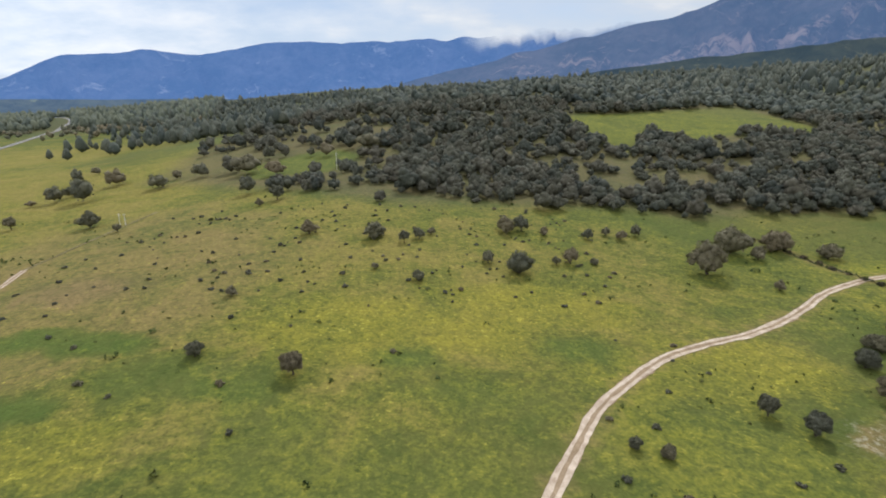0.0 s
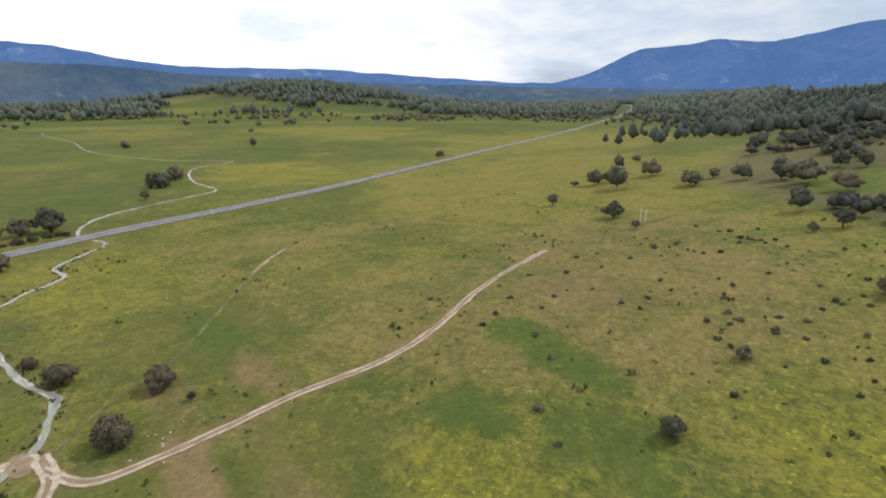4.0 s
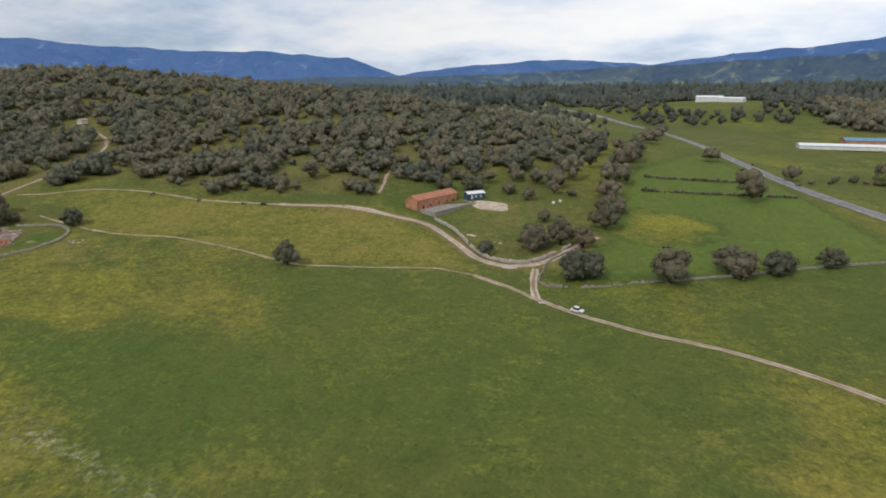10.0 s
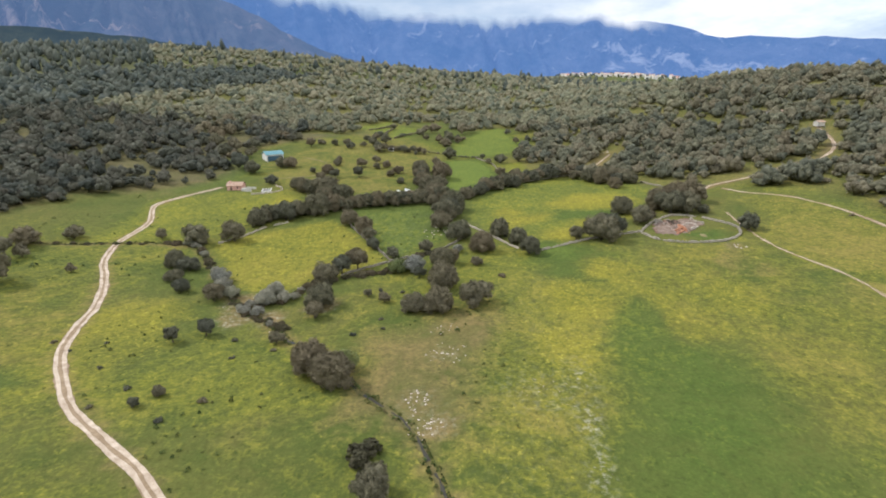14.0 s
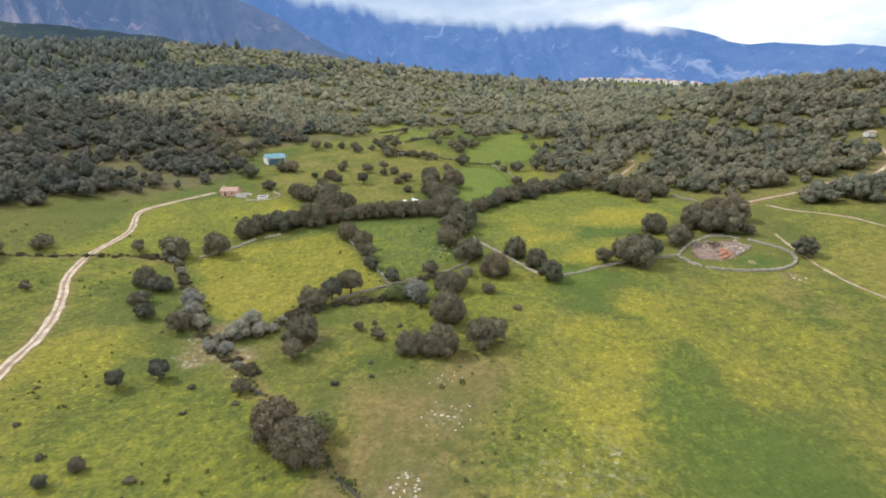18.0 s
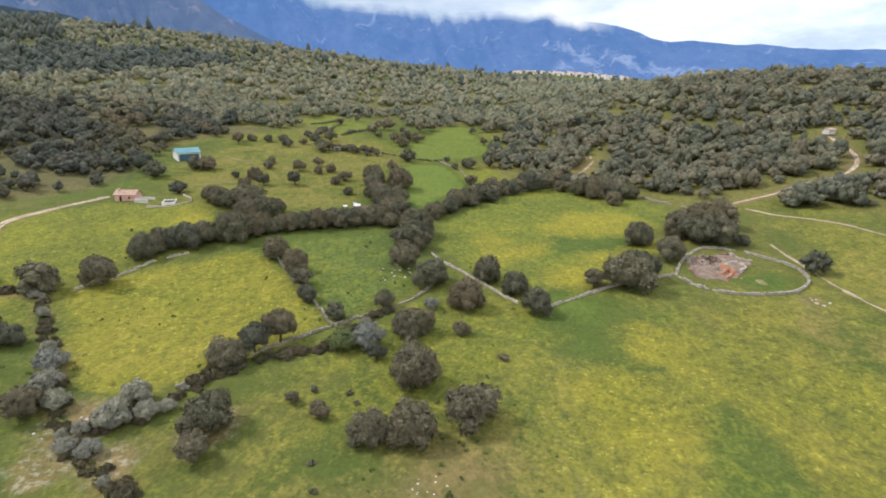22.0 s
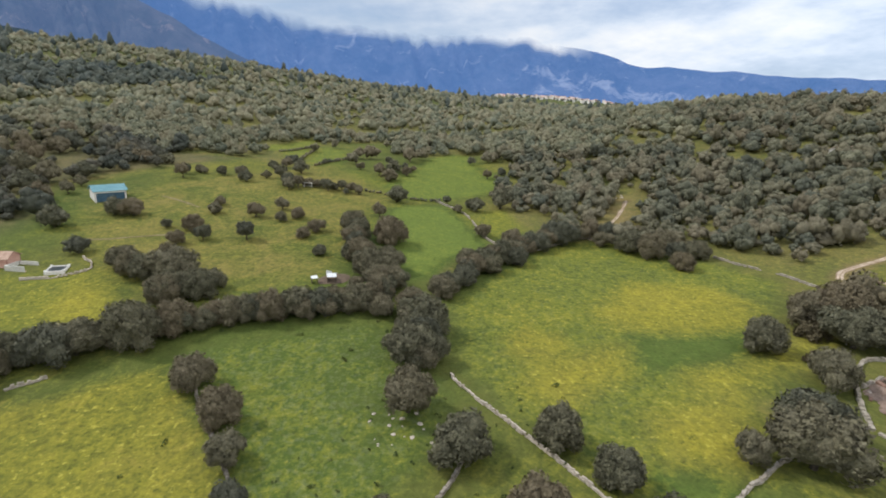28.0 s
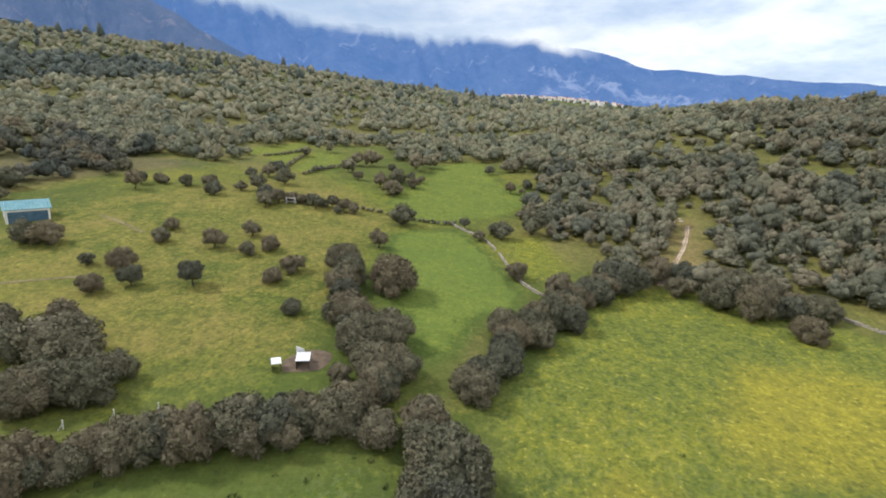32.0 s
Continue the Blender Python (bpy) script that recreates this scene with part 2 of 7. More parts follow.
def far_range(name, wooded, heath, rock, air, haze_glow):
    """Distant slopes with haze as a painted glow: woods in the folds, heath and bare rock on the spurs."""
    m, t, b = material(name, 1.0)
    b.inputs["Specular IOR Level"].default_value = 0.0
    n1 = noise_node(t, 0.0026, 8.0, 0.66, distortion=0.6)
    n2 = noise_node(t, 0.016, 6.0, 0.7)
    n3 = noise_node(t, 0.0055, 9.0, 0.72, distortion=1.0)
    f = calc(t, "ADD", calc(t, "MULTIPLY", n1, 0.62), calc(t, "MULTIPLY", n2, 0.38))
    c = ramp(t, f, [(0.42, wooded), (0.58, heath)])
    # rock patches; on the blue range also painted sunlit spots and low mist
    bare = calc(t, "ADD", n3, calc(t, "MULTIPLY", attribute(t, "bare").outputs["Fac"], 0.16))
    c = mixed(t, ramp(t, bare, [(0.58, 0.0), (0.68, 0.85)]), c, rock)
    t.links.new(c, b.inputs["Base Color"])
    bump(t, b, calc(t, "ADD", n3, calc(t, "MULTIPLY", n2, 0.4)), 0.9, 60.0)
    # haze: the slopes themselves emit the colour of the air
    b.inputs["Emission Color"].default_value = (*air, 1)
    b.inputs["Emission Strength"].default_value = haze_glow
    mist = t.nodes.new("ShaderNodeMixShader")
    clear = t.nodes.new("ShaderNodeBsdfTransparent")
    wisps = noise_node(t, 0.006, 6.0, 0.6)
    amount = calc(t, "MULTIPLY", attribute(t, "veil").outputs["Fac"], calc(t, "ADD", wisps, 0.55), True)
    t.links.new(amount, mist.inputs[0])
    t.links.new(b.outputs[0], mist.inputs[1])
    t.links.new(clear.outputs[0], mist.inputs[2])
    t.links.new(mist.outputs[0], t.nodes["Material Output"].inputs["Surface"])
    return m


GRASS = grassland()
OAK = foliage("oak_leaves", (0.035, 0.037, 0.024), (0.198, 0.190, 0.122), (0.216, 0.162, 0.102), 0.5)
# lighter oak copy, its blue raised in the colour partly for haze
WOOD_OAK = foliage("wood_oak_leaves", (0.041, 0.046, 0.031), (0.207, 0.205, 0.136), (0.220, 0.174, 0.115), 0.48)
# holm oak with cloud shade and backlight darkened into its colour
DARK_SHADED_OAK = foliage("dark_shaded_oak_leaves", (0.030, 0.037, 0.029), (0.116, 0.121, 0.090), (0.132, 0.112, 0.084), 0.45)
# pine needles with distance haze mixed into the leaf colour
HAZED_PINE = foliage("hazed_pine_needles", (0.036, 0.048, 0.042), (0.108, 0.124, 0.100), (0.128, 0.124, 0.088), 0.35)
TUFT = foliage("rank_grass_tufts", (0.042, 0.066, 0.018), (0.095, 0.125, 0.034), (0.13, 0.12, 0.04), 0.5)
POPLAR = foliage("pale_riverside_leaves", (0.11, 0.125, 0.07), (0.26, 0.27, 0.17), (0.22, 0.23, 0.10), 0.5)
# haze over the far plain is painted in as paler, bluer leaves
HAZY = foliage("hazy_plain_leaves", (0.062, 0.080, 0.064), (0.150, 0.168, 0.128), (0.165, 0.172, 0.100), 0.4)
BRAMBLE = foliage("bramble_leaves", (0.05, 0.048, 0.026), (0.13, 0.115, 0.065), (0.145, 0.105, 0.07), 0.55)
WILLOW = foliage("grey_willow_leaves", (0.17, 0.163, 0.125), (0.40, 0.385, 0.31), (0.30, 0.31, 0.20), 0.5)
FRESH = foliage("fresh_green_leaves", (0.10, 0.125, 0.045), (0.23, 0.26, 0.10), (0.18, 0.18, 0.08), 0.5)
# oak copy lightened in colour for haze and sun on the east slopes
HAZED_OAK = foliage("hazed_oak_leaves", (0.062, 0.070, 0.046), (0.262, 0.264, 0.170), (0.270, 0.224, 0.143), 0.48)
TWIGS = foliage("bare_twigs", (0.17, 0.135, 0.115), (0.34, 0.285, 0.25), (0.28, 0.22, 0.19), 0.4)
BARK = plain("bark", (0.035, 0.028, 0.022), (0.11, 0.09, 0.07), 3.0, 0.95, relief=0.1)
ASPHALT = plain("asphalt", (0.135, 0.134, 0.145), (0.22, 0.216, 0.23), 0.25, 0.85, relief=0.01)
PAINT = plain("road_paint", (0.55, 0.55, 0.53), (0.75, 0.74, 0.7), 0.8, 0.8, relief=0.005)
SAND = plain("pale_track_sand", (0.33, 0.25, 0.18), (0.62, 0.52, 0.42), 0.5, 0.95, relief=0.06)
EARTH = plain("brown_earth", (0.20, 0.14, 0.085), (0.36, 0.27, 0.18), 0.5, 0.95, relief=0.08)
VERGE = plain("dry_verge", (0.075, 0.075, 0.025), (0.16, 0.13, 0.052), 0.35, 0.95, relief=0.1)
DRY = plain("dry_grass_rut", (0.15, 0.13, 0.055), (0.27, 0.22, 0.12), 0.5, 0.95, relief=0.05)
GRAVEL = plain("stream_gravel", (0.20, 0.20, 0.14), (0.52, 0.50, 0.43), 0.35, 0.9, relief=0.05)
STONE = plain("grey_field_stone", (0.19, 0.165, 0.13), (0.40, 0.36, 0.31), 1.2, 0.9, relief=0.05, objects=0.2)
PALE_STONE = plain("pale_limestone", (0.32, 0.27, 0.225), (0.60, 0.535, 0.47), 1.1, 0.9, relief=0.05)
WATER, _t, _b = material("brook_water", 0.12)
_b.inputs["Base Color"].default_value = (0.24, 0.25, 0.22, 1)
_b.inputs["Specular IOR Level"].default_value = 0.6
bump(_t, _b, noise_node(_t, 1.5, 4.0), 0.5, 0.08)
# distance haze sits in the bluish base colours and the emission
MOUNTAIN = far_range("hazed_blue_mountain", (0.022, 0.040, 0.066), (0.060, 0.076, 0.108), (0.21, 0.22, 0.24), (0.072, 0.156, 0.375), 0.98)
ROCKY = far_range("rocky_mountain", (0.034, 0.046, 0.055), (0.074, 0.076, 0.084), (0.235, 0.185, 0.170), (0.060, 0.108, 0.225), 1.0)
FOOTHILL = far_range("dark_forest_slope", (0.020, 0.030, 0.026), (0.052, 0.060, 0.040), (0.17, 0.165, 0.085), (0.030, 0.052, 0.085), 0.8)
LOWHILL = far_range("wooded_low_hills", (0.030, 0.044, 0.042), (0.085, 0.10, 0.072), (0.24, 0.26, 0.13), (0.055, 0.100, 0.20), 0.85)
BLACK_WATER, _t, _b = material("dark_brook_water", 0.2)
_b.inputs["Base Color"].default_value = (0.055, 0.05, 0.036, 1)
# landforms: centre x, y, spread, height
NEAR_RISES = [
    (-50, -150, 85, -1.9),
    (-50, -30, 85, -2),
    (-50, 90, 85, 2.4),
    (-50, 190, 85, 9.7),
    (75, -150, 85, -2.9),
    (75, -30, 85, 2.2),
    (75, 90, 85, -8.6),
    (75, 190, 85, -0.3),
    (200, -150, 85, 0),
    (200, -30, 85, -0.8),
    (200, 90, 85, 2.3),
    (200, 190, 85, -8.1),
    (320, -150, 85, -3.7),
    (320, -30, 85, -9.4),
    (320, 90, 85, 3.3),
    (320, 190, 85, -1.3),
    (-150, 0, 120, 1.9),
    (-150, 120, 120, -6),
]
FAR_RISES = [
    (70, 600, 190, 42.5),
    (-90, 430, 130, 10.8),
    (230, 420, 160, -3.9),
    (60, 330, 120, -0.9),
    (580, -300, 190, 41),
    (380, -330, 150, 16),
    (180, -380, 130, 25),
    (420, -150, 120, 7.2),
    (850, 200, 300, 2),
    (600, 450, 260, 14.7),
    (1150, 850, 420, 107),
    (480, 900, 300, 6),
    (1500, 250, 450, 54),
    (900, -300, 260, 22),
    (600, -600, 260, 8),
    (450, 180, 160, 3.6),
    (640, 20, 180, -9.4),
    (150, 1000, 300, 30),
]
WIDE_RISES = [(2450, -330, 520, 97), (-1700, 690, 300, 80), (-60, -900, 160, 26), (-900, -1900, 500, 40), (300, -2300, 700, 32), (1500, -1500, 600, 30), (-350, 2250, 600, 97), (900, 2000, 600, 134)]

# ---- plan: lines on the ground ----
ROAD_LINE = [(-2000, 2500), (-1100, 1600), (-760, 1090), (-681, 929), (-484, 535), (-424, 408), (-370, 298), (-325, 192), (-298, 119), (-273, 55), (-244, -1), (-221, -47), (-205, -80), (-180, -134), (-148, -208), (-121, -262), (-95, -312), (-68, -382), (-33, -481), (5, -568), (52, -642), (107, -740), (200, -900), (330, -1200)]
MAIN_TRACK = [(-112, 24), (-103, 25), (-88, 20), (-60, 22), (-25, 36), (0, 49), (12, 61), (20, 74), (29, 89), (40, 101), (50, 110), (62, 117), (79, 125), (96, 136), (113, 150), (125, 157), (139, 163), (165, 169), (191, 184), (209, 181), (231, 170)]
LOOP_TRACK = [(-112, 24), (-112, 15), (-111, 6), (-112, -3), (-114, -11), (-119, -21), (-129, -31), (-140, -39), (-153, -46), (-174, -55), (-196, -64), (-208, -69)]
PLAIN_TRACK = [(-216, -70), (-238, -78), (-263, -80), (-281, -71), (-319, -58), (-361, -51), (-428, -56)]
RIDGE_TRACK = [(-108, 24), (-100, 30), (-100, 40), (-101, 49), (-103, 62), (-103, 78), (-105, 90), (-111, 104), (-119, 120), (-125, 137), (-131, 160)]
RIDGE_FAINT = [(-131, 160), (-127, 192), (-122, 225)]
FIELD_TRACK = [(-191, -62), (-154, -68), (-125, -74), (-110, -81), (-94, -91), (-81, -97), (-66, -101), (-48, -102), (-32, -105), (-20, -109), (-8, -114), (5, -118)]
FAINT_TRACK = [(5, -118), (19, -117), (32, -110), (47, -102), (60, -97), (85, -97), (100, -96), (115, -94), (134, -87), (153, -84), (186, -85)]
SCAR_PATH = [(-184, 81), (-191, 86), (-199, 93), (-206, 100)]
MEADOW_PATH = [(-112, 26), (-122, 34), (-133, 47), (-149, 58), (-179, 78), (-191, 86), (-199, 93), (-216, 111), (-235, 148)]
FARM_TRACK = [(113, -145), (99, -152), (86, -158), (60, -159), (44, -157), (26, -145), (11, -133), (-1, -131), (-10, -139), (-15, -156), (-20, -176)]
EAST_LANE = [(230, -98), (219, -104), (205, -118), (181, -127), (159, -130), (142, -133), (113, -145)]
HILL_TRACK = [(232, -90), (239, -97), (247, -117), (258, -137), (262, -156), (285, -175), (330, -185)]
LINK_TRACK = [(-18, -110), (-14, -119), (-10, -133)]
SLOPE_TRACK = [(252, 152), (253, 142), (257, 132), (259, 125)]
SLOPE_PATH = [(307, 151), (300, 139), (293, 129)]
FAR_TRACK = [(-152, -530), (-192, -508), (-265, -448), (-312, -405), (-421, -344), (-487, -299), (-604, -253), (-776, -241), (-998, -139), (-1329, 67), (-1441, 188)]
PLAIN_LANE = [(-776, -241), (-819, -258), (-1008, -355), (-1285, -500)]
FARM_PATH = [(100, -215), (96, -205), (91, -196), (85, -182)]
HEDGES = [[(-1442, -834), (-1097, -526), (-915, -381), (-738, -278)], [(-747, -467), (-680, -400), (-621, -335)], [(-937, -839), (-1056, -880), (-1139, -889)], [(-186, -328), (-200, -337), (-220, -358), (-259, -385)], [(-95, -318), (-125, -342), (-165, -344)]]
UPPER_HEDGES = [[(-22, -288), (-48, -298), (-75, -310)], [(-24, -257), (-60, -270), (-92, -282)], [(403, 117), (430, 118), (449, 118)], [(392, 104), (405, 100), (421, 91)], [(338, 68), (337, 63), (335, 58)], [(331, 47), (329, 39), (331, 32)], [(433, 138), (443, 130), (466, 122)]]
CLEARING_PATH = [(281, -28), (292, -36), (305, -43), (319, -51), (338, -60)]
STREAM = [(-98, 11), (-104, 16), (-109, 19), (-116, 24), (-122, 25), (-131, 27), (-139, 23), (-152, 19), (-170, 15), (-183, 12), (-193, 15), (-205, 23), (-215, 32), (-227, 30), (-240, 38), (-253, 47), (-275, 39), (-304, 50), (-326, 79), (-336, 97), (-349, 113), (-385, 109), (-430, 116), (-458, 130), (-472, 158), (-490, 150), (-524, 113), (-633, 72), (-760, 66), (-941, 41), (-1010, 95), (-1074, 125)]
BROOK = [(-40, -3), (-15, 1), (5, 8), (14, 13), (24, 18), (34, 24), (43, 35), (51, 43), (66, 61), (74, 69), (83, 82), (91, 89), (110, 105), (130, 122), (139, 132), (137, 158), (128, 178), (122, 200)]
DITCH = [(85, 83), (92, 72), (104, 67), (112, 59), (117, 45), (127, 41), (143, 31), (160, 24)]
WHITE_STREAK = [(60, -9), (48, -10), (33, -11), (20, -10), (5, -10), (-8, -8)]
SCAR = [(-149, -15), (-142, -16), (-133, -15)]

# fields
FIELD_GOLD = [(140, 122), (154, 117), (177, 85), (144, 59), (128, 49), (102, 72), (92, 84), (110, 103)]
FIELD_PALE = [(182, 82), (197, 46), (170, 28), (151, 32), (131, 48), (146, 60)]
FIELD_LEA = [(215, 25), (262, -2), (283, -24), (275, -48), (231, -71), (200, -50), (181, -36), (146, -14), (138, -4), (175, 23)]
FIELD_GREEN = [(310, 56), (319, 47), (324, 29), (301, 20), (268, 13), (255, 16), (251, 26), (231, 33), (227, 40), (249, 45), (263, 56), (283, 57)]
FIELD_FAR = [(384, 86), (392, 83), (367, 66), (360, 59), (381, 53), (399, 47), (440, 40), (457, 24), (449, 12), (398, 6), (398, -7), (365, -4), (349, 8), (332, 32), (331, 47), (336, 58), (339, 70)]
FIELD_TOP = [(401, 114), (436, 116), (477, 119), (456, 97), (427, 91), (403, 102), (392, 104)]
FIELD_STRIP = [(433, 137), (450, 133), (462, 123), (436, 116), (411, 116), (410, 126)]
FIELD_DALE = [(365, 105), (387, 108), (414, 92), (389, 89), (345, 65), (341, 76), (355, 94)]
FIELD_NOOK = [(314, 14), (325, 1), (300, -3), (287, -2), (278, 7), (280, 11)]
FIELD_LEFT = [(130, 172), (203, 192), (222, 165), (225, 128), (200, 108), (172, 122), (150, 135)]
SLOPE_EAST = [(214, 118), (235, 125), (262, 160), (310, 170), (370, 130), (400, 95), (340, 55), (262, 58), (226, 62)]
FIELD_SOUTH = [(-20, -128), (-66, -150), (-125, -196), (-95, -300), (-40, -420), (-10, -300), (-22, -180)]
FARM_YARD = [(40, -163), (12, -138), (-6, -136), (-16, -165), (-12, -220), (30, -210)]
MEADOW_NORTH = [(92, 441), (165, 462), (271, 511), (283, 403), (257, 376), (225, 396), (178, 373), (146, 383), (114, 332), (105, 365)]
SPARSE_NORTH = [(-186, 301), (-300, 600), (-112, 490), (-31, 364), (-36, 275), (-52, 219), (-94, 229)]
OPEN_EAST = [(330, 60), (345, 112), (380, 132), (430, 178), (492, 162), (492, 108), (445, 62), (400, 55)]
SPARSE_BARN = [(398, 291), (425, 291), (432, 253), (348, 196), (325, 196), (309, 208), (305, 219)]
FOREST_SOUTH = [(20, -620), (-130, -700), (-180, -900), (-420, -1000), (-600, -1300), (-900, -2500), (1500, -2500), (1200, -620), (520, -620)]
KNOLL_EARTH = [(55, 50), (75, 35), (98, 8), (95, -15), (60, -20), (30, 5), (28, 40)]
RIDGE_EARTH = [(-140, 90), (-90, 70), (-60, 110), (-70, 190), (-110, 230), (-160, 190)]
YELLOW_BAND = [(96, 0), (128, -12), (118, -45), (84, -48), (50, -22), (62, -8)]
DARK_LUSH = [(20, -10), (60, -60), (110, -85), (60, -100), (10, -100), (-40, -90), (-30, -50)]
CLEARING_RUIN = [(-118, 312), (-100, 278), (-60, 284), (-48, 325), (-64, 347), (-86, 343)]
CLEARING_HILL = [(278, -22), (319, -44), (350, -57), (335, -66), (285, -44)]
FIELD_CREST = [(451, 163), (470, 146), (514, 133), (480, 124), (459, 128), (439, 135), (435, 150)]
# tinted deeper green, partly in place of cloud shade
MEADOW_SOUTH = [(-215, -85), (-150, -60), (-70, -40), (30, -20), (70, -70), (60, -110), (0, -118), (-60, -100), (-130, -75), (-110, -95), (-60, -125), (-125, -200), (-160, -190)]
SLOPE_NORTH = [(-150, 90), (-60, 60), (20, 85), (90, 140), (60, 215), (-50, 230), (-120, 260), (-220, 320), (-260, 260)]
SWARD_GREEN = [(78, -20), (80, -46), (46, -46), (15, -42), (13, -13), (34, -20)]
FLOWERS_WEST = [(118, 5), (117, -17), (78, -21), (41, -10), (15, -10), (14, 9), (54, 12)]
FLOWERS_EAST = [(93, -51), (100, -105), (39, -66), (38, -50), (60, -48)]
FIELD_OCHRE = [(5, -121), (32, -112), (60, -99), (150, -88), (205, -100), (205, -116), (181, -125), (115, -142), (86, -156), (60, -157), (26, -142)]
CLEARING_BARN = [(285, 205), (275, 178), (262, 165), (290, 150), (345, 150), (352, 185), (320, 205)]

LEA_GOLD = [[(208, -10), (234, -27), (229, -49), (216, -57), (201, -47), (197, -27), (199, -14)],
            [(178, -20), (184, -38), (204, -68), (197, -65), (178, -42), (170, -27), (171, -19)],
            [(182, 8), (190, -12), (178, -9), (170, 1), (164, 7), (171, 13)], [(162, -8), (170, -27), (153, -22), (144, -12), (146, -5)]]
LEA_SWATH = [(194, -14), (194, -26), (197, -45), (191, -44), (181, -31), (177, -17), (180, -11)]
LEFT_GOLD = [(199, 125), (223, 131), (212, 119), (196, 109), (191, 114)]

# woods
WOOD_NORTH = [(-165, 300), (-94, 258), (-54, 238), (-19, 219), (20, 224), (83, 234), (108, 222), (139, 234), (196, 235), (216, 205), (240, 184), (275, 180), (290, 200), (345, 190), (400, 150), (430, 300), (420, 560), (200, 720), (-60, 660), (-180, 420)]
WOOD_EAST = [(400, 150), (385, 100), (430, 112), (495, 112), (520, 70), (445, 60), (445, 5), (400, -12), (345, 2), (330, 8), (300, 8), (286, -20), (280, -50), (258, -72), (238, -80), (246, -110), (225, -124), (200, -138), (150, -142), (118, -157), (92, -180), (78, -204), (60, -238), (40, -262), (18, -322), (30, -420), (120, -620), (500, -620), (820, -420), (900, 0), (860, 420), (640, 640), (430, 560)]
WOOD_SHEDS = [(-150, -700), (-175, -655), (-262, -660), (-419, -764), (-573, -1000), (-500, -1150), (-300, -1150), (-170, -980)]
RIVER_BELT = [(-1350, -2000), (-1650, -1750), (-1950, -1150), (-2150, -650), (-2250, -250), (-2560, -300), (-2420, -900), (-1900, -1750), (-1500, -2120)]

# tinted spots of the pasture: x, y, half widths, flower, lush, earth, white
# the first two lift the north-west plain's colour to look sunlit
SPOTS_A = [(-260, 280, 120, 130, 0.74, 0.1, 0.26, 0.0), (-430, 540, 150, 190, 0.76, 0.1, 0.26, 0.0), (123, -17, 18, 16, 0.16, 0.8, 0.0, 0.0), (77, 81, 7, 5, 0.0, 0.0, 0.52, 0.45), (79, 72, 5, 4, 0.0, 0.0, 0.6, 0.45), (141, -72, 5, 3, 0.1, 0.0, 0.6, 0.2), (154, -68, 7, 9, 0.05, 0.9, 0.0, 0.0), (189, 8, 9, 7, 0.85, 0.4, 0.0, 0.0), (-118, -72, 42, 34, 0.64, 0.0, 0.08, 0.0), (-40, -192, 16, 12, 0.7, 0.1, 0.05, 0.0), (-790, 400, 170, 130, 0.8, 0.0, 0.25, 0.0), (-900, 150, 140, 70, 0.7, 0.0, 0.25, 0.0)]
SPOTS_B = [(-490, -75, 70, 50, 0.5, 0.0, 0.3, 0.0), (-400, 160, 60, 45, 0.75, 0.0, 0.12, 0.0), (-1695, -840, 220, 160, 0.9, 0.2, 0.1, 0.0), (-1700, -1250, 200, 200, 0.7, 0.9, 0.0, 0.0), (-1500, -200, 260, 160, 0.8, 0.0, 0.2, 0.0), (-275, -560, 55, 70, 0.0, 0.0, 0.8, 0.0), (41, 23, 5, 4, 0.0, 0.0, 0.5, 0.2), (34, 18, 4, 4, 0.0, 0.0, 0.5, 0.3), (62, 20, 5, 3, 0.1, 0.0, 0.45, 0.25), (74, 22, 4, 3, 0.1, 0.0, 0.4, 0.2), (47, -4, 8, 11, 0.45, 0.1, 0.0, 0.16), (88, 60, 6, 5, 0.1, 0.0, 0.5, 0.35)]
# the spot at (46, 76) brightens the grass in place of sunlight
SPOTS_C = [(88, 84, 8, 6, 0.0, 0.0, 0.5, 0.3), (-55, 95, 17, 9, 0.2, 0.45, 0.0, 0.0), (-30, 80, 14, 7, 0.3, 0.4, 0.0, 0.0), (-15, 66, 26, 12, 0.36, 0.45, 0.0, 0.0), (-85, 150, 40, 50, 0.5, 0.0, 0.38, 0.0), (-90, 42, 17, 4, 0.1, 0.0, 0.7, 0.05), (46, 76, 22, 36, 0.5, 0.55, 0.0, 0.0), (-120, 44, 18, 5, 0.3, 0.0, 0.32, 0.0), (-80, 52, 12, 4, 0.2, 0.0, 0.4, 0.0), (-145, -5, 26, 16, 0.55, 0.2, 0.0, 0.0), (-205, 40, 40, 20, 0.6, 0.2, 0.0, 0.0), (-210, 95, 50, 40, 0.5, 0.0, 0.25, 0.0)]
SPOTS_D = [(120, -60, 24, 20, 0.55, 0.1, 0.0, 0.0), (88, -34, 20, 16, 0.72, 0.1, 0.0, 0.0), (-92, 110, 11, 6, 0.1, 0.75, 0, 0), (-75, 107, 11, 6, 0.1, 0.75, 0, 0), (-141, 58, 18, 6, 0.1, 0.9, 0, 0), (-77, 83, 8, 6, 0.1, 0.9, 0, 0), (-11, 117, 30, 14, 0.78, 0.1, 0, 0), (25, 134, 25, 12, 0.78, 0.1, 0, 0), (-30, 113, 14, 10, 0.75, 0.1, 0, 0), (68, 108, 20, 14, 0.75, 0.2, 0, 0), (-100, 138, 16, 10, 0.3, 0, 0.5, 0), (-118, 60, 14, 4, 0.2, 0, 0.55, 0)]
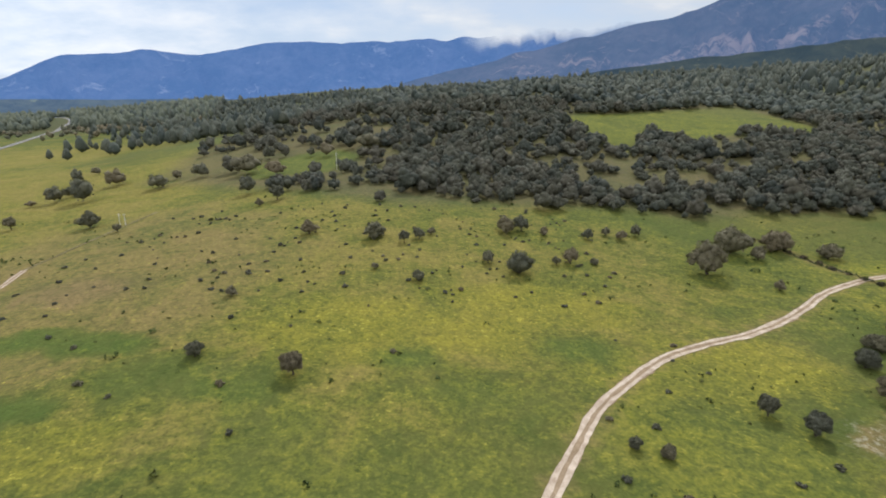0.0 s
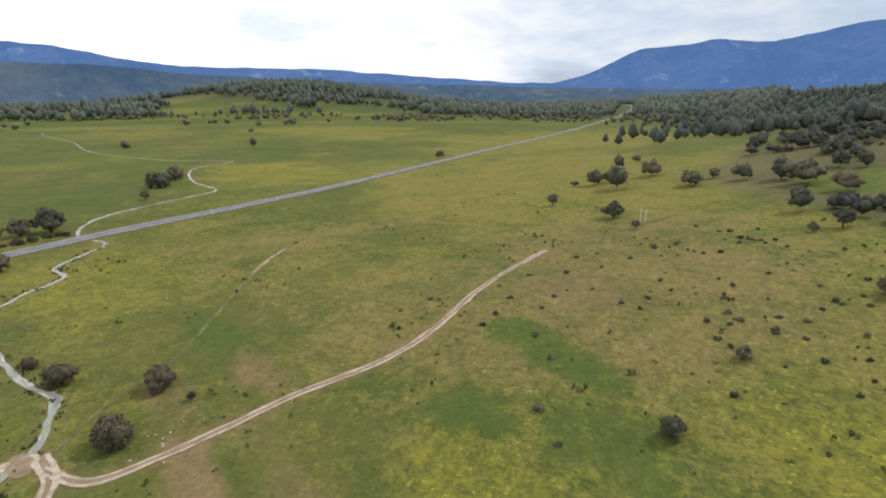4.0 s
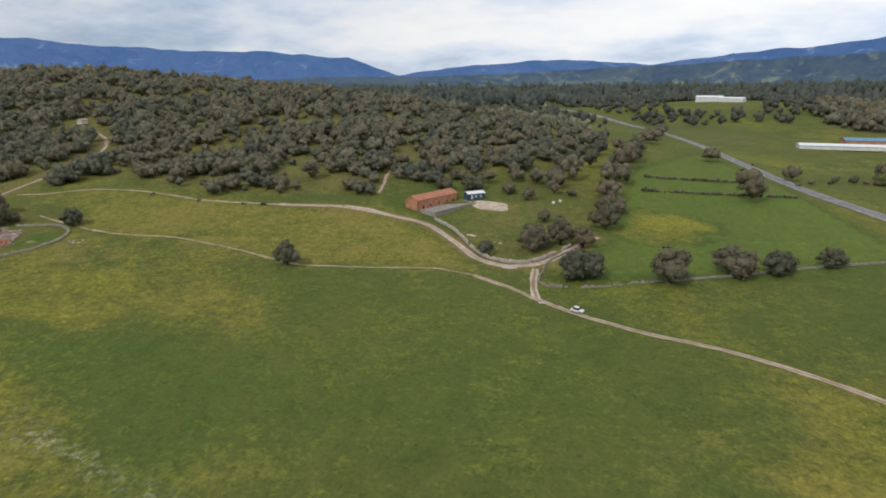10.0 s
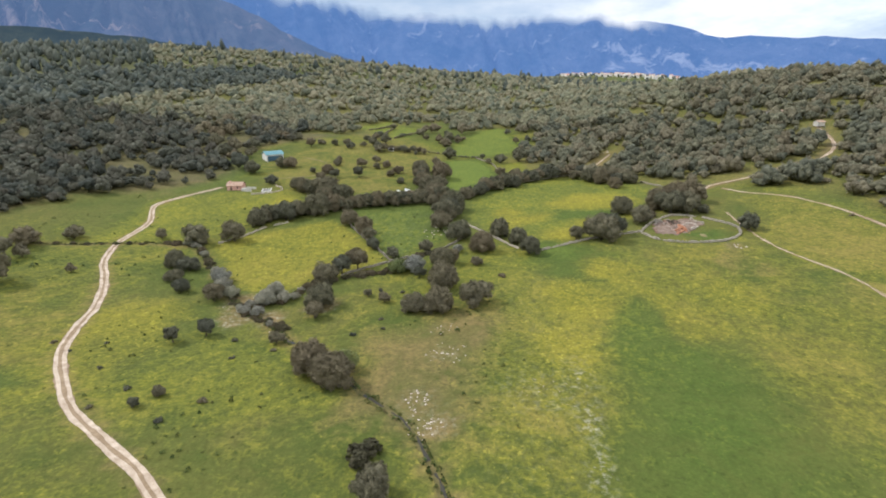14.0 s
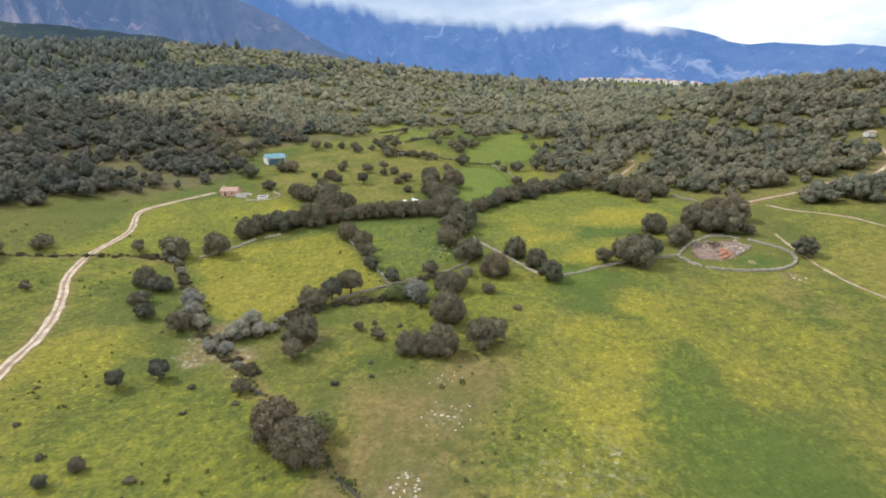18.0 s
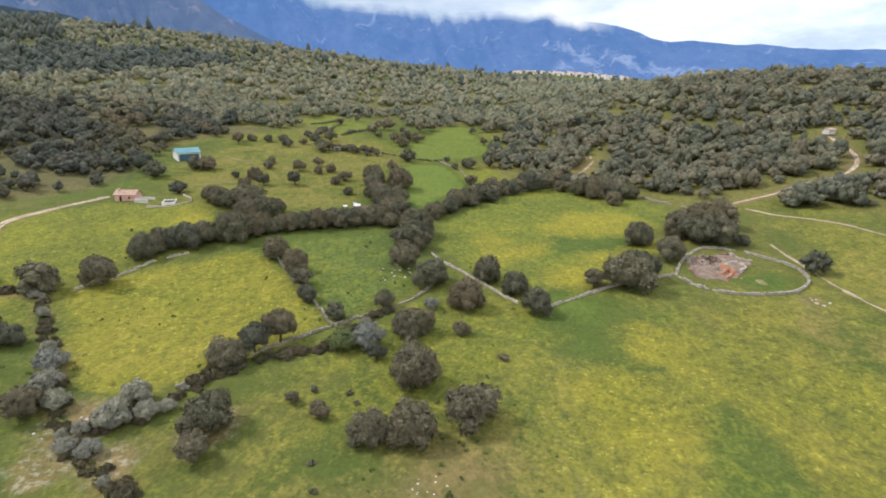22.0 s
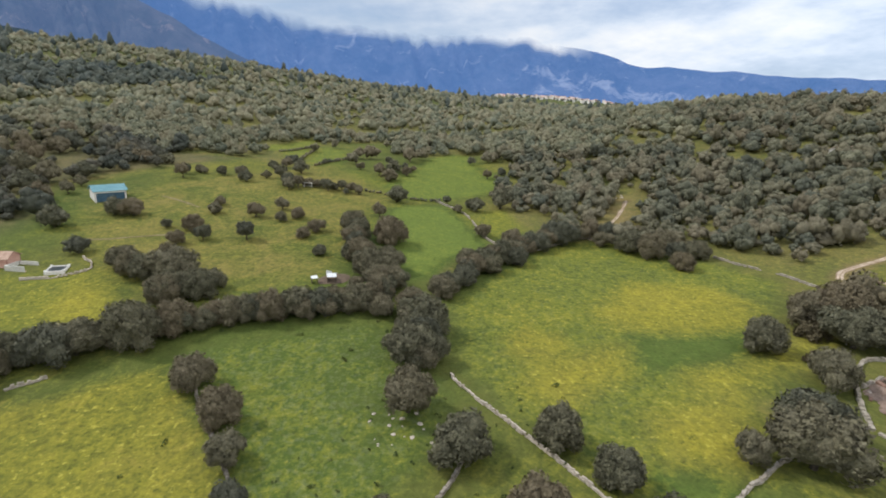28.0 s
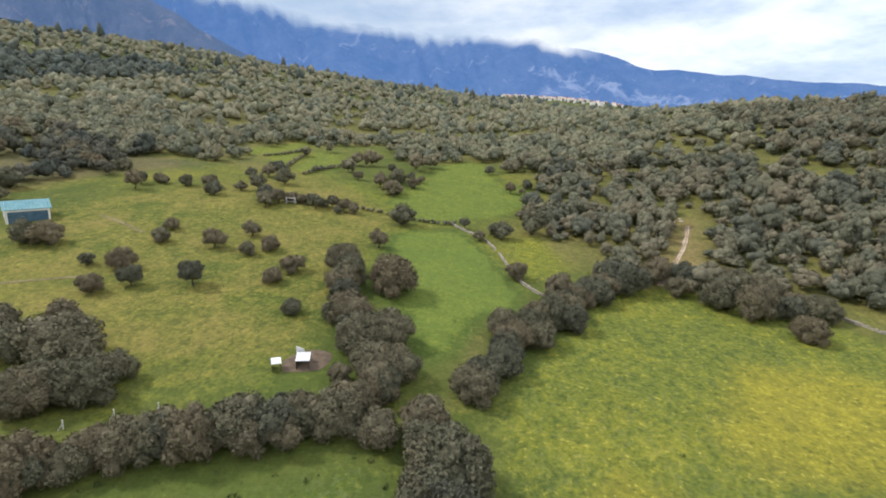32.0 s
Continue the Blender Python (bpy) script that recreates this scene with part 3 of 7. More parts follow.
SPOTS_E = [(-66, 73, 12, 8, 0.7, 0.1, 0, 0), (5, 92, 15, 6, 0.35, 0.5, 0, 0), (94, -14, 16, 9, 0.85, 0.2, 0, 0), (118, -26, 12, 9, 0.8, 0.2, 0, 0), (66, -9, 12, 8, 0.8, 0.2, 0, 0.03), (102, -44, 14, 9, 0.55, 0.3, 0.05, 0), (97, -58, 12, 8, 0.75, 0.2, 0.05, 0), (122, -68, 16, 10, 0.45, 0.1, 0.25, 0), (84, -29, 14, 6, 0.3, 0.7, 0, 0), (66, -28, 18, 8, 0.2, 0.75, 0, 0), (73, 17, 10, 8, 0.2, 0.1, 0.4, 0), (137, -10, 12, 10, 0.15, 0.95, 0, 0)]
SPOTS_F = [(50, 100, 18, 9, 0.65, 0.4, 0, 0), (-40, 90, 10, 5, 0.2, 0.6, 0, 0), (-42, -207, 17, 15, 0.8, 0.3, 0.05, 0), (-8, 104, 9, 5, 0.3, 0.7, 0, 0), (30, 112, 10, 6, 0.3, 0.7, 0, 0)]
SPOTS = SPOTS_A + SPOTS_B + SPOTS_C + SPOTS_D + SPOTS_E + SPOTS_F

# single oaks: x, y, crown width
OAKS_HEDGES = [(112, 35, 3.9), (113, 117, 7.1), (114, 62, 6.7), (116, 124, 7.6), (119, 58, 7.0), (122, 29, 8.2), (122, 189, 10.7), (123, 17, 4.3), (124, 26, 5.9), (130, 48, 5.1), (134, -1, 7.9), (136, 181, 7.9), (137, 16, 9.9), (137, 37, 5.3), (140, 58, 5.3), (142, 132, 11.9), (145, 3, 7.8), (145, 149, 5.1), (147, 118, 9.6), (149, -28, 12.6), (149, 62, 6.4), (150, -19, 6.3), (151, 26, 10.1), (154, 10, 8.3), (157, -33, 10.4), (159, 67, 7.8), (161, -84, 8.2), (163, 35, 9.5), (168, 118, 9.7), (169, 76, 8.3), (173, -47, 9.8)]
OAKS_HEDGES_MORE = [(176, 117, 8.7), (177, 109, 10.5), (180, 36, 10.4), (181, 106, 10.7), (185, 96, 12.7), (186, -76, 4.9), (188, -70, 10.6), (188, -42, 9.7), (189, -63, 13), (193, 33, 11.2), (193, 86, 6.7), (197, 79, 8.6), (198, 74, 7.1), (200, -67, 13), (200, 69, 7.3)]
OAKS_GLEN = [(-52, 102, 4.0), (-30, 96, 4.9), (14, 25, 6.3), (32, 78, 2.5), (37, 76, 2.8), (46, 42, 9.2), (51, 49, 9.0), (61, -95, 8.5), (61, 89, 4.0), (61, 195, 3.4), (64, 63, 3.7), (66, 83, 4.6), (66, 192, 4.2), (73, 197, 4.3), (80, 59, 5.4), (85, 164, 11.8), (86, 25, 8.8), (86, 32, 7.3), (88, 60, 8.5), (89, 94, 6.9), (91, 15, 9.3), (92, 42, 3.6), (94, 108, 5.0), (96, 48, 2.6), (102, 153, 3.4), (103, 26, 9.8), (103, 116, 5.8), (103, 185, 12.0), (109, 66, 8.4), (110, 179, 5.9)]
OAKS_SLOPE = [(200, 63, 6.5), (201, 58, 5.8), (203, 44, 7.5), (205, 37, 8.5), (206, 56, 6.9), (207, 100, 9.7), (210, 93, 9.9), (215, 92, 7.7), (216, 29, 8.7), (218, 53, 4.9), (221, 43, 8.1), (221, 105, 13), (223, 118, 8.8), (229, 51, 9.8), (230, 124, 9.1), (231, 111, 8.3), (233, 46, 10.2), (240, 144, 7.2), (242, 21, 8.6), (245, 69, 5.1), (250, 118, 5.3), (255, 111, 5.5), (257, 97, 6.6), (260, 61, 7.0), (261, 48, 13), (262, 79, 5.4), (263, 167, 10.5), (265, 119, 7.3), (266, 129, 4.4), (270, 76, 6.6), (274, 63, 9.8), (280, 92, 4.8), (284, 103, 6.6)]
OAKS_SLOPE_MORE = [(285, 87, 6.0), (279, 148, 8.5), (279, 155, 8.0), (281, 151, 7.0), (286, 120, 6.0), (296, 56, 6.0), (296, 96, 6.0), (297, 122, 5.3), (314, 23, 4.7), (324, 51, 9.0), (327, 28, 4.2), (330, 76, 3.4), (331, 70, 4.3), (333, 85, 5.2), (335, 105, 6.5), (341, 158, 6.6), (349, 130, 4.1), (352, 152, 4.2)]
OAKS_WEST = [(-799, -384, 10.6), (-690, -309, 11.7), (-402, 101, 11.7), (-376, 87, 13), (-338, 74, 5.2), (-300, 5, 6.2), (-297, -38, 5.5), (-293, -313, 13), (-284, 31, 11.7), (-283, 21, 9.0), (-279, -360, 13), (-279, 12, 7.8), (-259, -347, 10.0), (-254, -428, 13), (-248, -10, 3.2), (-243, -25, 8.9), (-239, -1, 5.3), (-233, 16, 6.5), (-224, -62, 8.0), (-205, -261, 13), (-198, -332, 8.2), (-182, -242, 7.4), (-174, -350, 13), (-168, -236, 8.3), (-149, 23, 3.4), (-140, -355, 12.8), (-139, -207, 9.0), (-137, 28, 5.7), (-123, 43, 6.3), (-114, 47, 1.6), (-108, 34, 6.7), (-95, -178, 9.0), (-94, -333, 9.9)]
OAKS_WEST_MORE = [(-79, -163, 10.5), (-73, -261, 13), (-67, -157, 13)]
OAKS_EASTERN = [(202, -60, 10.7), (206, -76, 13), (238, 14, 8.3), (246, -49, 8.1), (247, 5, 7.7), (257, -59, 8.3), (259, -52, 8.4), (259, -43, 9.8), (264, -3, 10.2), (266, -38, 10.3), (266, 5, 8.8), (274, -31, 7.8), (275, -15, 13), (280, 14, 6.5), (319, 15, 8.0), (326, 3, 10.3)]
OAKS_NORTH = [(-390, 308, 7.1), (-223, 346, 6.5), (-219, 321, 6.7), (-205, 263, 4.5), (-197, 269, 8.0), (-197, 280, 7.1), (-184, 301, 9.5), (-181, 219, 5.2), (-179, 264, 13), (-149, 280, 10.0), (-149, 301, 5.7), (-141, 209, 8.1), (-134, 299, 9.4), (-123, 197, 3.0), (-107, 295, 11.7), (-107, 335, 9.0), (-89, 244, 7.7), (-88, 284, 8.9), (-80, 331, 6.2), (-76, 219, 3.3), (-71, 228, 6.3), (-70, 328, 7.5), (-55, 131, 3.2), (-47, 344, 12.1), (-46, 179, 5.8), (-23, 176, 8.0), (-20, 150, 2.3), (-13, 173, 3.8), (-8, 177, 4.2), (-7, 144, 3.8), (-4, 182, 2.8), (14, 160, 4.2), (23, 154, 7.8)]
OAKS_NORTH_MORE = [(23, 190, 6.9), (29, 193, 6.2), (36, 163, 2.9), (37, 190, 3.7), (41, 165, 5.0), (49, 166, 2.9), (53, 190, 4.1)]
OAKS_SOUTH = [(-51, -374, 12.7), (-50, -141, 13), (-25, -132, 13), (-21, -187, 11.4), (-18, -209, 12.9), (-18, -163, 9.4), (-13, -233, 13), (-11, -266, 13), (-10, -162, 10.7), (-8, -329, 13), (-8, -300, 13), (-4, -431, 13), (-3, -152, 12.2), (4, -228, 4.5), (4, -185, 5.7), (10, -138, 5.7), (20, -211, 6.4), (32, -217, 8.1), (47, -227, 8.4)]
OAKS_FARM = [(62, -206, 7.9), (49, -211, 10.5), (25, -239, 8.4), (12, -226, 5.9), (47, -261, 7.7), (20, -256, 8.8), (12, -258, 13), (16, -238, 9.7), (35, -238, 7.1), (63, -223, 8.4), (84, -232, 11.9), (76, -221, 5.0)]
OAKS_UPPER = [(330, 103, 6.7), (341, 127, 6.2), (351, 120, 5.3), (351, 113, 6.9), (380, 118, 6.5), (368, 107, 8.4), (375, 124, 5.8), (395, 119, 7.4), (445, 117, 6.5), (400, 101, 3.7), (466, 108, 6.8), (407, 86, 6.9), (379, 66, 6.8), (367, 59, 9.7), (390, 59, 9.4), (429, 77, 10.7), (426, 85, 8.0), (398, 53, 4.8), (394, 48, 4.2), (422, 52, 10.4), (432, 45, 9.4), (384, 5, 5.2), (393, -4, 6.0), (382, 0, 3.4), (420, 13, 5.2)]
OAKS_BARN = [(384, 273, 11.8), (379, 263, 9.0), (394, 266, 7.6), (395, 258, 10.9), (372, 239, 12), (382, 237, 12), (392, 232, 8.8), (330, 199, 9.8), (303, 189, 6.0), (303, 207, 11.2), (292, 193, 9.3), (317, 207, 12), (330, 228, 11.1), (331, 237, 8.5), (366, 205, 5.1), (382, 209, 10.6), (370, 196, 8.7), (367, 189, 7.8), (370, 180, 7.8), (424, 245, 12), (351, 240, 12), (352, 254, 9.1), (419, 265, 12), (315, 191, 5.6)]
OAKS_HEDGEROW = [(-10, -236, 9), (-6, -262, 9.5), (-8, -281, 8.5), (-4, -300, 10), (-7, -322, 9), (-3, -345, 10), (-5, -370, 9.5), (-1, -396, 10), (-3, -425, 10), (0, -460, 11), (-2, -500, 10.5), (1, -545, 11), (51, -270, 8), (39, -263, 7), (36, -286, 8.5), (24, -278, 8), (20, -306, 9), (10, -290, 8.5), (40, -244, 6.5), (31, -322, 9), (14, -330, 9), (8, -360, 9.5)]
OAKS = OAKS_HEDGEROW + OAKS_BARN + OAKS_UPPER + OAKS_FARM + OAKS_HEDGES + OAKS_HEDGES_MORE + OAKS_GLEN + OAKS_SLOPE + OAKS_SLOPE_MORE + OAKS_WEST + OAKS_WEST_MORE + OAKS_EASTERN + OAKS_NORTH + OAKS_NORTH_MORE + OAKS_SOUTH


# ---- mesh helpers ----
def mesh_from(name, verts, tris, mat, smooth=False):
    """A triangle mesh from arrays."""
    me = bpy.data.meshes.new(name)
    verts, tris = np.asarray(verts, np.float32), np.asarray(tris, np.int32)
    me.vertices.add(len(verts))
    me.vertices.foreach_set("co", verts.ravel())
    me.loops.add(len(tris) * 3)
    me.loops.foreach_set("vertex_index", tris.ravel())
    me.polygons.add(len(tris))
    me.polygons.foreach_set("loop_start", np.arange(0, len(tris) * 3, 3, dtype=np.int32))
    me.polygons.foreach_set("use_smooth", np.full(len(tris), smooth))
    me.materials.append(mat)
    me.update(calc_edges=True)
    return me


def part(name, bm, mat, parent, label=""):
    """One bmesh as a mesh object under a thing or part."""
    me = bpy.data.meshes.new(name)
    bm.to_mesh(me)
    bm.free()
    me.materials.append(mat)
    ob = new(name, me)
    ob.parent = parent
    return tagged(ob, label)


def thing(name, m, label, category, group=""):
    ob = new(name)
    ob.matrix_world = m
    return tagged(ob, label, category, group)


def add_box(bm, x0, x1, y0, y1, z0, z1, bevel=0.0):
    r = bmesh.ops.create_cube(bm, size=1.0, matrix=Matrix.Translation(((x0 + x1) / 2, (y0 + y1) / 2, (z0 + z1) / 2)) @ Matrix.Diagonal((x1 - x0, y1 - y0, z1 - z0, 1)))
    if bevel:
        bmesh.ops.bevel(bm, geom=list({e for v in r["verts"] for e in v.link_edges}), offset=bevel, segments=1, affect="EDGES")
    return bm


def boxed(x0, x1, y0, y1, z0, z1, bevel=0.0):
    return add_box(bmesh.new(), x0, x1, y0, y1, z0, z1, bevel)


def rise(x, y):
    """Height of the ground."""
    x, y = np.asarray(x, float), np.asarray(y, float)
    z = np.zeros(np.broadcast(x, y).shape)
    for cx, cy, s, a in NEAR_RISES + FAR_RISES + WIDE_RISES:
        z = z + a * np.exp(-((x - cx) ** 2 + (y - cy) ** 2) / (2 * s * s))
    return z


def at(x, y, turn=0.0, up=0.0, size=1.0):
    return pose(x, y, float(rise(x, y)) + up, 0, 0, turn) @ Matrix.Scale(size, 4)


def smooth_line(points, step=2.5):
    """Catmull-Rom through the points, resampled evenly."""
    p = np.array(points, float)
    p = np.vstack([2 * p[0] - p[1], p, 2 * p[-1] - p[-2]])
    out = []
    for a, b, c, d in zip(p[:-3], p[1:-2], p[2:-1], p[3:]):
        k = np.linspace(0, 1, 12, endpoint=False)[:, None]
        out.append(0.5 * (2 * b + (c - a) * k + (2 * a - 5 * b + 4 * c - d) * k ** 2 + (3 * b - a - 3 * c + d) * k ** 3))
    out = np.vstack(out + [p[-2:-1]])
    s = np.r_[0, np.cumsum(np.linalg.norm(np.diff(out, axis=0), axis=1))]
    u = np.linspace(0, s[-1], max(3, int(s[-1] / step)))
    return np.c_[np.interp(u, s, out[:, 0]), np.interp(u, s, out[:, 1])]


def sideways(line):
    d = np.gradient(line, axis=0)
    d /= np.linalg.norm(d, axis=1)[:, None] + 1e-9
    return np.c_[d[:, 1], -d[:, 0]]


def ribbon_arrays(line, left, right, up, wobble=0.0, rng=None, across=2, crown=0.0):
    """A strip on the ground between two offsets of a line."""
    n = sideways(line)
    count = len(line)
    jl = jr = 0.0
    if wobble:
        jl, jr = (np.convolve(rng.normal(0, wobble, count + 4), np.ones(3) / 3, "same")[2:-2] for _ in range(2))
    cols = []
    for k in np.linspace(0, 1, across):
        off = (left + jl) * (1 - k) + (right + jr) * k
        xy = line + n * np.reshape(off, (-1, 1))
        z = rise(xy[:, 0], xy[:, 1]) + up + crown * (1 - (2 * k - 1) ** 2)
        cols.append(np.c_[xy, z])
    v = np.stack(cols, 1).reshape(-1, 3)
    i = np.arange(count - 1)[:, None] * across + np.arange(across - 1)[None]
    i = i.ravel()
    return v, np.vstack([np.c_[i, i + 1, i + across], np.c_[i + 1, i + across + 1, i + across]])[:, ::-1]


def joined(chunks):
    vs, ts, n = [], [], 0
    for v, t in chunks:
        vs.append(v)
        ts.append(t + n)
        n += len(v)
    return np.vstack(vs), np.vstack(ts)


def inside(poly, x, y):
    """Which points lie in a polygon."""
    hit = np.zeros(np.shape(x), bool)
    for (ax, ay), (bx, by) in zip(poly, poly[1:] + poly[:1]):
        cross = (ay > y) != (by > y)
        hit ^= cross & (x < (bx - ax) * (y - ay) / (by - ay + 1e-12) + ax)
    return hit


def edge_distance(poly, x, y, closed=True):
    """Distance to the outline of a polygon, or to an open line."""
    best = np.full(np.shape(x), 1e9)
    for (ax, ay), (bx, by) in zip(poly, poly[1:] + (poly[:1] if closed else [])):
        dx, dy = bx - ax, by - ay
        k = np.clip(((x - ax) * dx + (y - ay) * dy) / (dx * dx + dy * dy + 1e-9), 0, 1)
        best = np.minimum(best, np.hypot(x - ax - k * dx, y - ay - k * dy))
    return best


def soft(poly, x, y, blur):
    """1 inside a polygon, fading over blur metres."""
    d = edge_distance(poly, x, y) * np.where(inside(poly, x, y), 1, -1)
    return np.clip(d / blur + 0.5, 0, 1)


def patchwork(x, y, scale, seed):
    """Cheap smooth noise in 0..1 from rotated waves."""
    r = np.random.RandomState(seed)
    z = np.zeros(np.shape(x))
    for k in range(7):
        a, s, p = r.uniform(0, 6.28), r.uniform(0.6, 2.2) / scale, r.uniform(0, 6.28)
        z = z + np.sin((x * np.cos(a) + y * np.sin(a)) * s * 6.28 + p + 0.8 * np.sin((y * np.cos(a) - x * np.sin(a)) * s * 4 + p))
    return 0.5 + 0.5 * np.clip(z / 4.0, -1, 1)

# ---- ground ----
def axis(lo, hi, step, reach):
    mid = np.arange(lo, hi + step, step)
    out, d, a, b = [], step, [], []
    x = mid[-1]
    while x < reach:
        d *= 1.06
        x += d
        a.append(x)
    d, x = step, mid[0]
    while x > -reach:
        d *= 1.06
        x -= d
        b.append(x)
    return np.r_[b[::-1], mid, a]


def ground():
    gx, gy = axis(-330, 480, 3.2, 4700), axis(-260, 300, 3.2, 4700)
    x, y = np.meshgrid(gx, gy)
    x, y = x.ravel(), y.ravel()
    v = np.c_[x, y, rise(x, y)]
    cols, rows_ = len(gx), len(gy)
    i = (np.arange(rows_ - 1)[:, None] * cols + np.arange(cols - 1)[None]).ravel()
    tris = np.vstack([np.c_[i, i + 1, i + cols], np.c_[i + 1, i + cols + 1, i + cols]])
    me = mesh_from("ground", v, tris, GRASS, True)
    r = np.hypot(x, y)
    flower = 0.45 * patchwork(x, y, 170, 3) + 0.06
    lush = 0.12 + 0.5 * patchwork(x, y, 210, 5)
    earth = 0.34 * np.clip(patchwork(x, y, 120, 8) - 0.4, 0, 1)
    pale = np.zeros(len(x))
    for poly, f, l, e, p, blur in (
            # WOOD_EAST ground is yellowed to stand in for sunlit gaps
            (WOOD_NORTH, 0.2, 0.1, 0.35, 0.0, 12), (WOOD_EAST, 0.6, 0.25, 0.22, 0.0, 12), (MEADOW_SOUTH, 0.16, 0.55, 0.03, 0.0, 40), (SLOPE_NORTH, 0.55, 0.1, 0.20, 0.0, 40), (FIELD_GOLD, 0.84, 0.2, 0.12, 0.0, 5), (FIELD_PALE, 0.34, 0.9, 0.0, 0.08, 5), (FIELD_LEA, 0.55, 0.9, 0.0, 0.04, 6),
            (FIELD_GREEN, 0.25, 1.0, 0.0, 0.0, 5), (FIELD_DALE, 0.25, 1.0, 0.0, 0.0, 6), (FIELD_FAR, 0.42, 1.0, 0.0, 0.0, 6), (FIELD_TOP, 0.55, 1.0, 0.0, 0.0, 6), (FIELD_STRIP, 0.6, 1.0, 0.0, 0.0, 6), (FIELD_CREST, 0.6, 1.0, 0.0, 0.0, 6), (FIELD_NOOK, 0.62, 0.8, 0.0, 0.0, 5), (CLEARING_RUIN, 0.3, 0.7, 0.12, 0.02, 10),
            (FIELD_LEFT, 0.62, 0.7, 0.0, 0.0, 6), (SLOPE_EAST, 0.50, 0.35, 0.22, 0.0, 12), (FIELD_SOUTH, 0.2, 0.97, 0.0, 0.0, 10),
            (MEADOW_NORTH, 0.5, 0.7, 0.0, 0.0, 12), (KNOLL_EARTH, 0.28, 0.05, 0.40, 0.0, 25), (RIDGE_EARTH, 0.42, 0.0, 0.30, 0.0, 30),
            (YELLOW_BAND, 0.62, 0.4, 0.0, 0.03, 22), (DARK_LUSH, 0.22, 0.6, 0.0, 0.0, 30), (FLOWERS_WEST, 0.5, 0.2, 0.08, 0.04, 16), (FLOWERS_EAST, 0.5, 0.2, 0.1, 0.0, 18), (SWARD_GREEN, 0.10, 0.85, 0.0, 0.0, 16), (FIELD_OCHRE, 0.62, 0.15, 0.20, 0.0, 12), (CLEARING_HILL, 0.35, 0.1, 0.42, 0.06, 8), (FARM_YARD, 0.3, 0.35, 0.2, 0.03, 8), (LEA_SWATH, 0.15, 0.93, 0.0, 0.0, 7), (LEFT_GOLD, 1.0, 0.2, 0.0, 0.0, 7), *((g, 0.95, 0.3, 0.0, 0.0, 8) for g in LEA_GOLD)):
        k = soft(poly, x, y, blur)
        flower, lush, earth, pale = (a * (1 - k) + b * k for a, b in ((flower, f), (lush, l), (earth, e), (pale, p)))
    for cx, cy, rx, ry, f, l, e, p in SPOTS:
        d = np.hypot((x - cx) / rx, (y - cy) / ry) + 0.5 * (patchwork(x, y, rx * 1.2, int(abs(cx) + abs(cy))) - 0.5)
        k = np.clip((1.25 - d) / 0.6, 0, 1)
        flower, lush, earth, pale = (a * (1 - k) + b * k for a, b in ((flower, f), (lush, l), (earth, e), (pale, p)))
    for line, width, e in ((MAIN_TRACK, 2.4, 0.35), (LOOP_TRACK, 3.0, 0.35), (RIDGE_TRACK, 2.5, 0.45), (FARM_TRACK, 3.5, 0.5), (BROOK, 2.5, 0.4), (STREAM, 3.0, 0.3), (SCAR, 1.2, 0.6), (HILL_TRACK, 3.0, 0.5)):
        near = np.clip(1.6 - edge_distance(line, x, y, False) / width, 0, 1)
        earth = np.maximum(earth, e * near)
    streak = np.clip(1.5 - edge_distance(WHITE_STREAK, x, y, False) / 1.8, 0, 1) * np.clip(1.6 * patchwork(x, y, 14, 17) - 0.2, 0, 1)
    pale = np.maximum(pale, 0.6 * streak)
    far = np.clip((r - 700) / 800, 0, 1)
    strips = patchwork(np.arctan2(y, x) * 1800, r * 5, 1000, 71)
    flower = flower * (1 - far) + far * np.clip((strips - 0.45) * 3.0, 0, 1)
    lush = lush * (1 - far) + far * np.clip((0.75 - strips) * 2, 0, 1)
    flower, earth = flower * (1 - 0.3 * far), earth * (1 - far)
    # how far each wood darkens its ground, litter and tree shade together
    litter_shade = np.maximum(0.6 * soft(WOOD_NORTH, x, y, 20), 0.42 * soft(WOOD_EAST, x, y, 20))
    for p in (FIELD_LEA, FIELD_GREEN, FIELD_FAR, FIELD_TOP, FIELD_LEFT, FIELD_CREST, FIELD_STRIP, FIELD_DALE, FIELD_NOOK, CLEARING_RUIN, CLEARING_HILL, MEADOW_NORTH, CLEARING_BARN, FARM_YARD):
        litter_shade = litter_shade * (1 - soft(p, x, y, 6))
    beyond = np.clip((r - 480) / 150, 0, 1) * np.clip((x + 150 + 0.3 * np.maximum(y, 0)) / 150, 0, 1) * np.clip((y + 700) / 150, 0, 1)
    litter_shade = np.maximum(litter_shade, np.where(x > 1.35 * y, 0.35, 0.8) * beyond)
    knoll = np.exp(-((x + 1720) ** 2 + (y - 720) ** 2) / (2 * 300.0 ** 2)) + np.exp(-((x + 900) ** 2 + (y - 1500) ** 2) / (2 * 480.0 ** 2)) + soft(WOOD_SHEDS, x, y, 60)
    litter_shade = np.maximum(litter_shade, 0.9 * np.clip((knoll - 0.3) * 3, 0, 1))
    me.attributes.new("litter_shade", "FLOAT", "POINT").data.foreach_set("value", litter_shade.astype(np.float32))
    layer = me.color_attributes.new("cover", "FLOAT_COLOR", "POINT")
    layer.data.foreach_set("color", np.c_[flower, lush, earth, pale].astype(np.float32).ravel())
    return tagged(new("ground", me), "rolling spring pasture with yellow flowers and green grass", "ground", kind="structure")


ground()


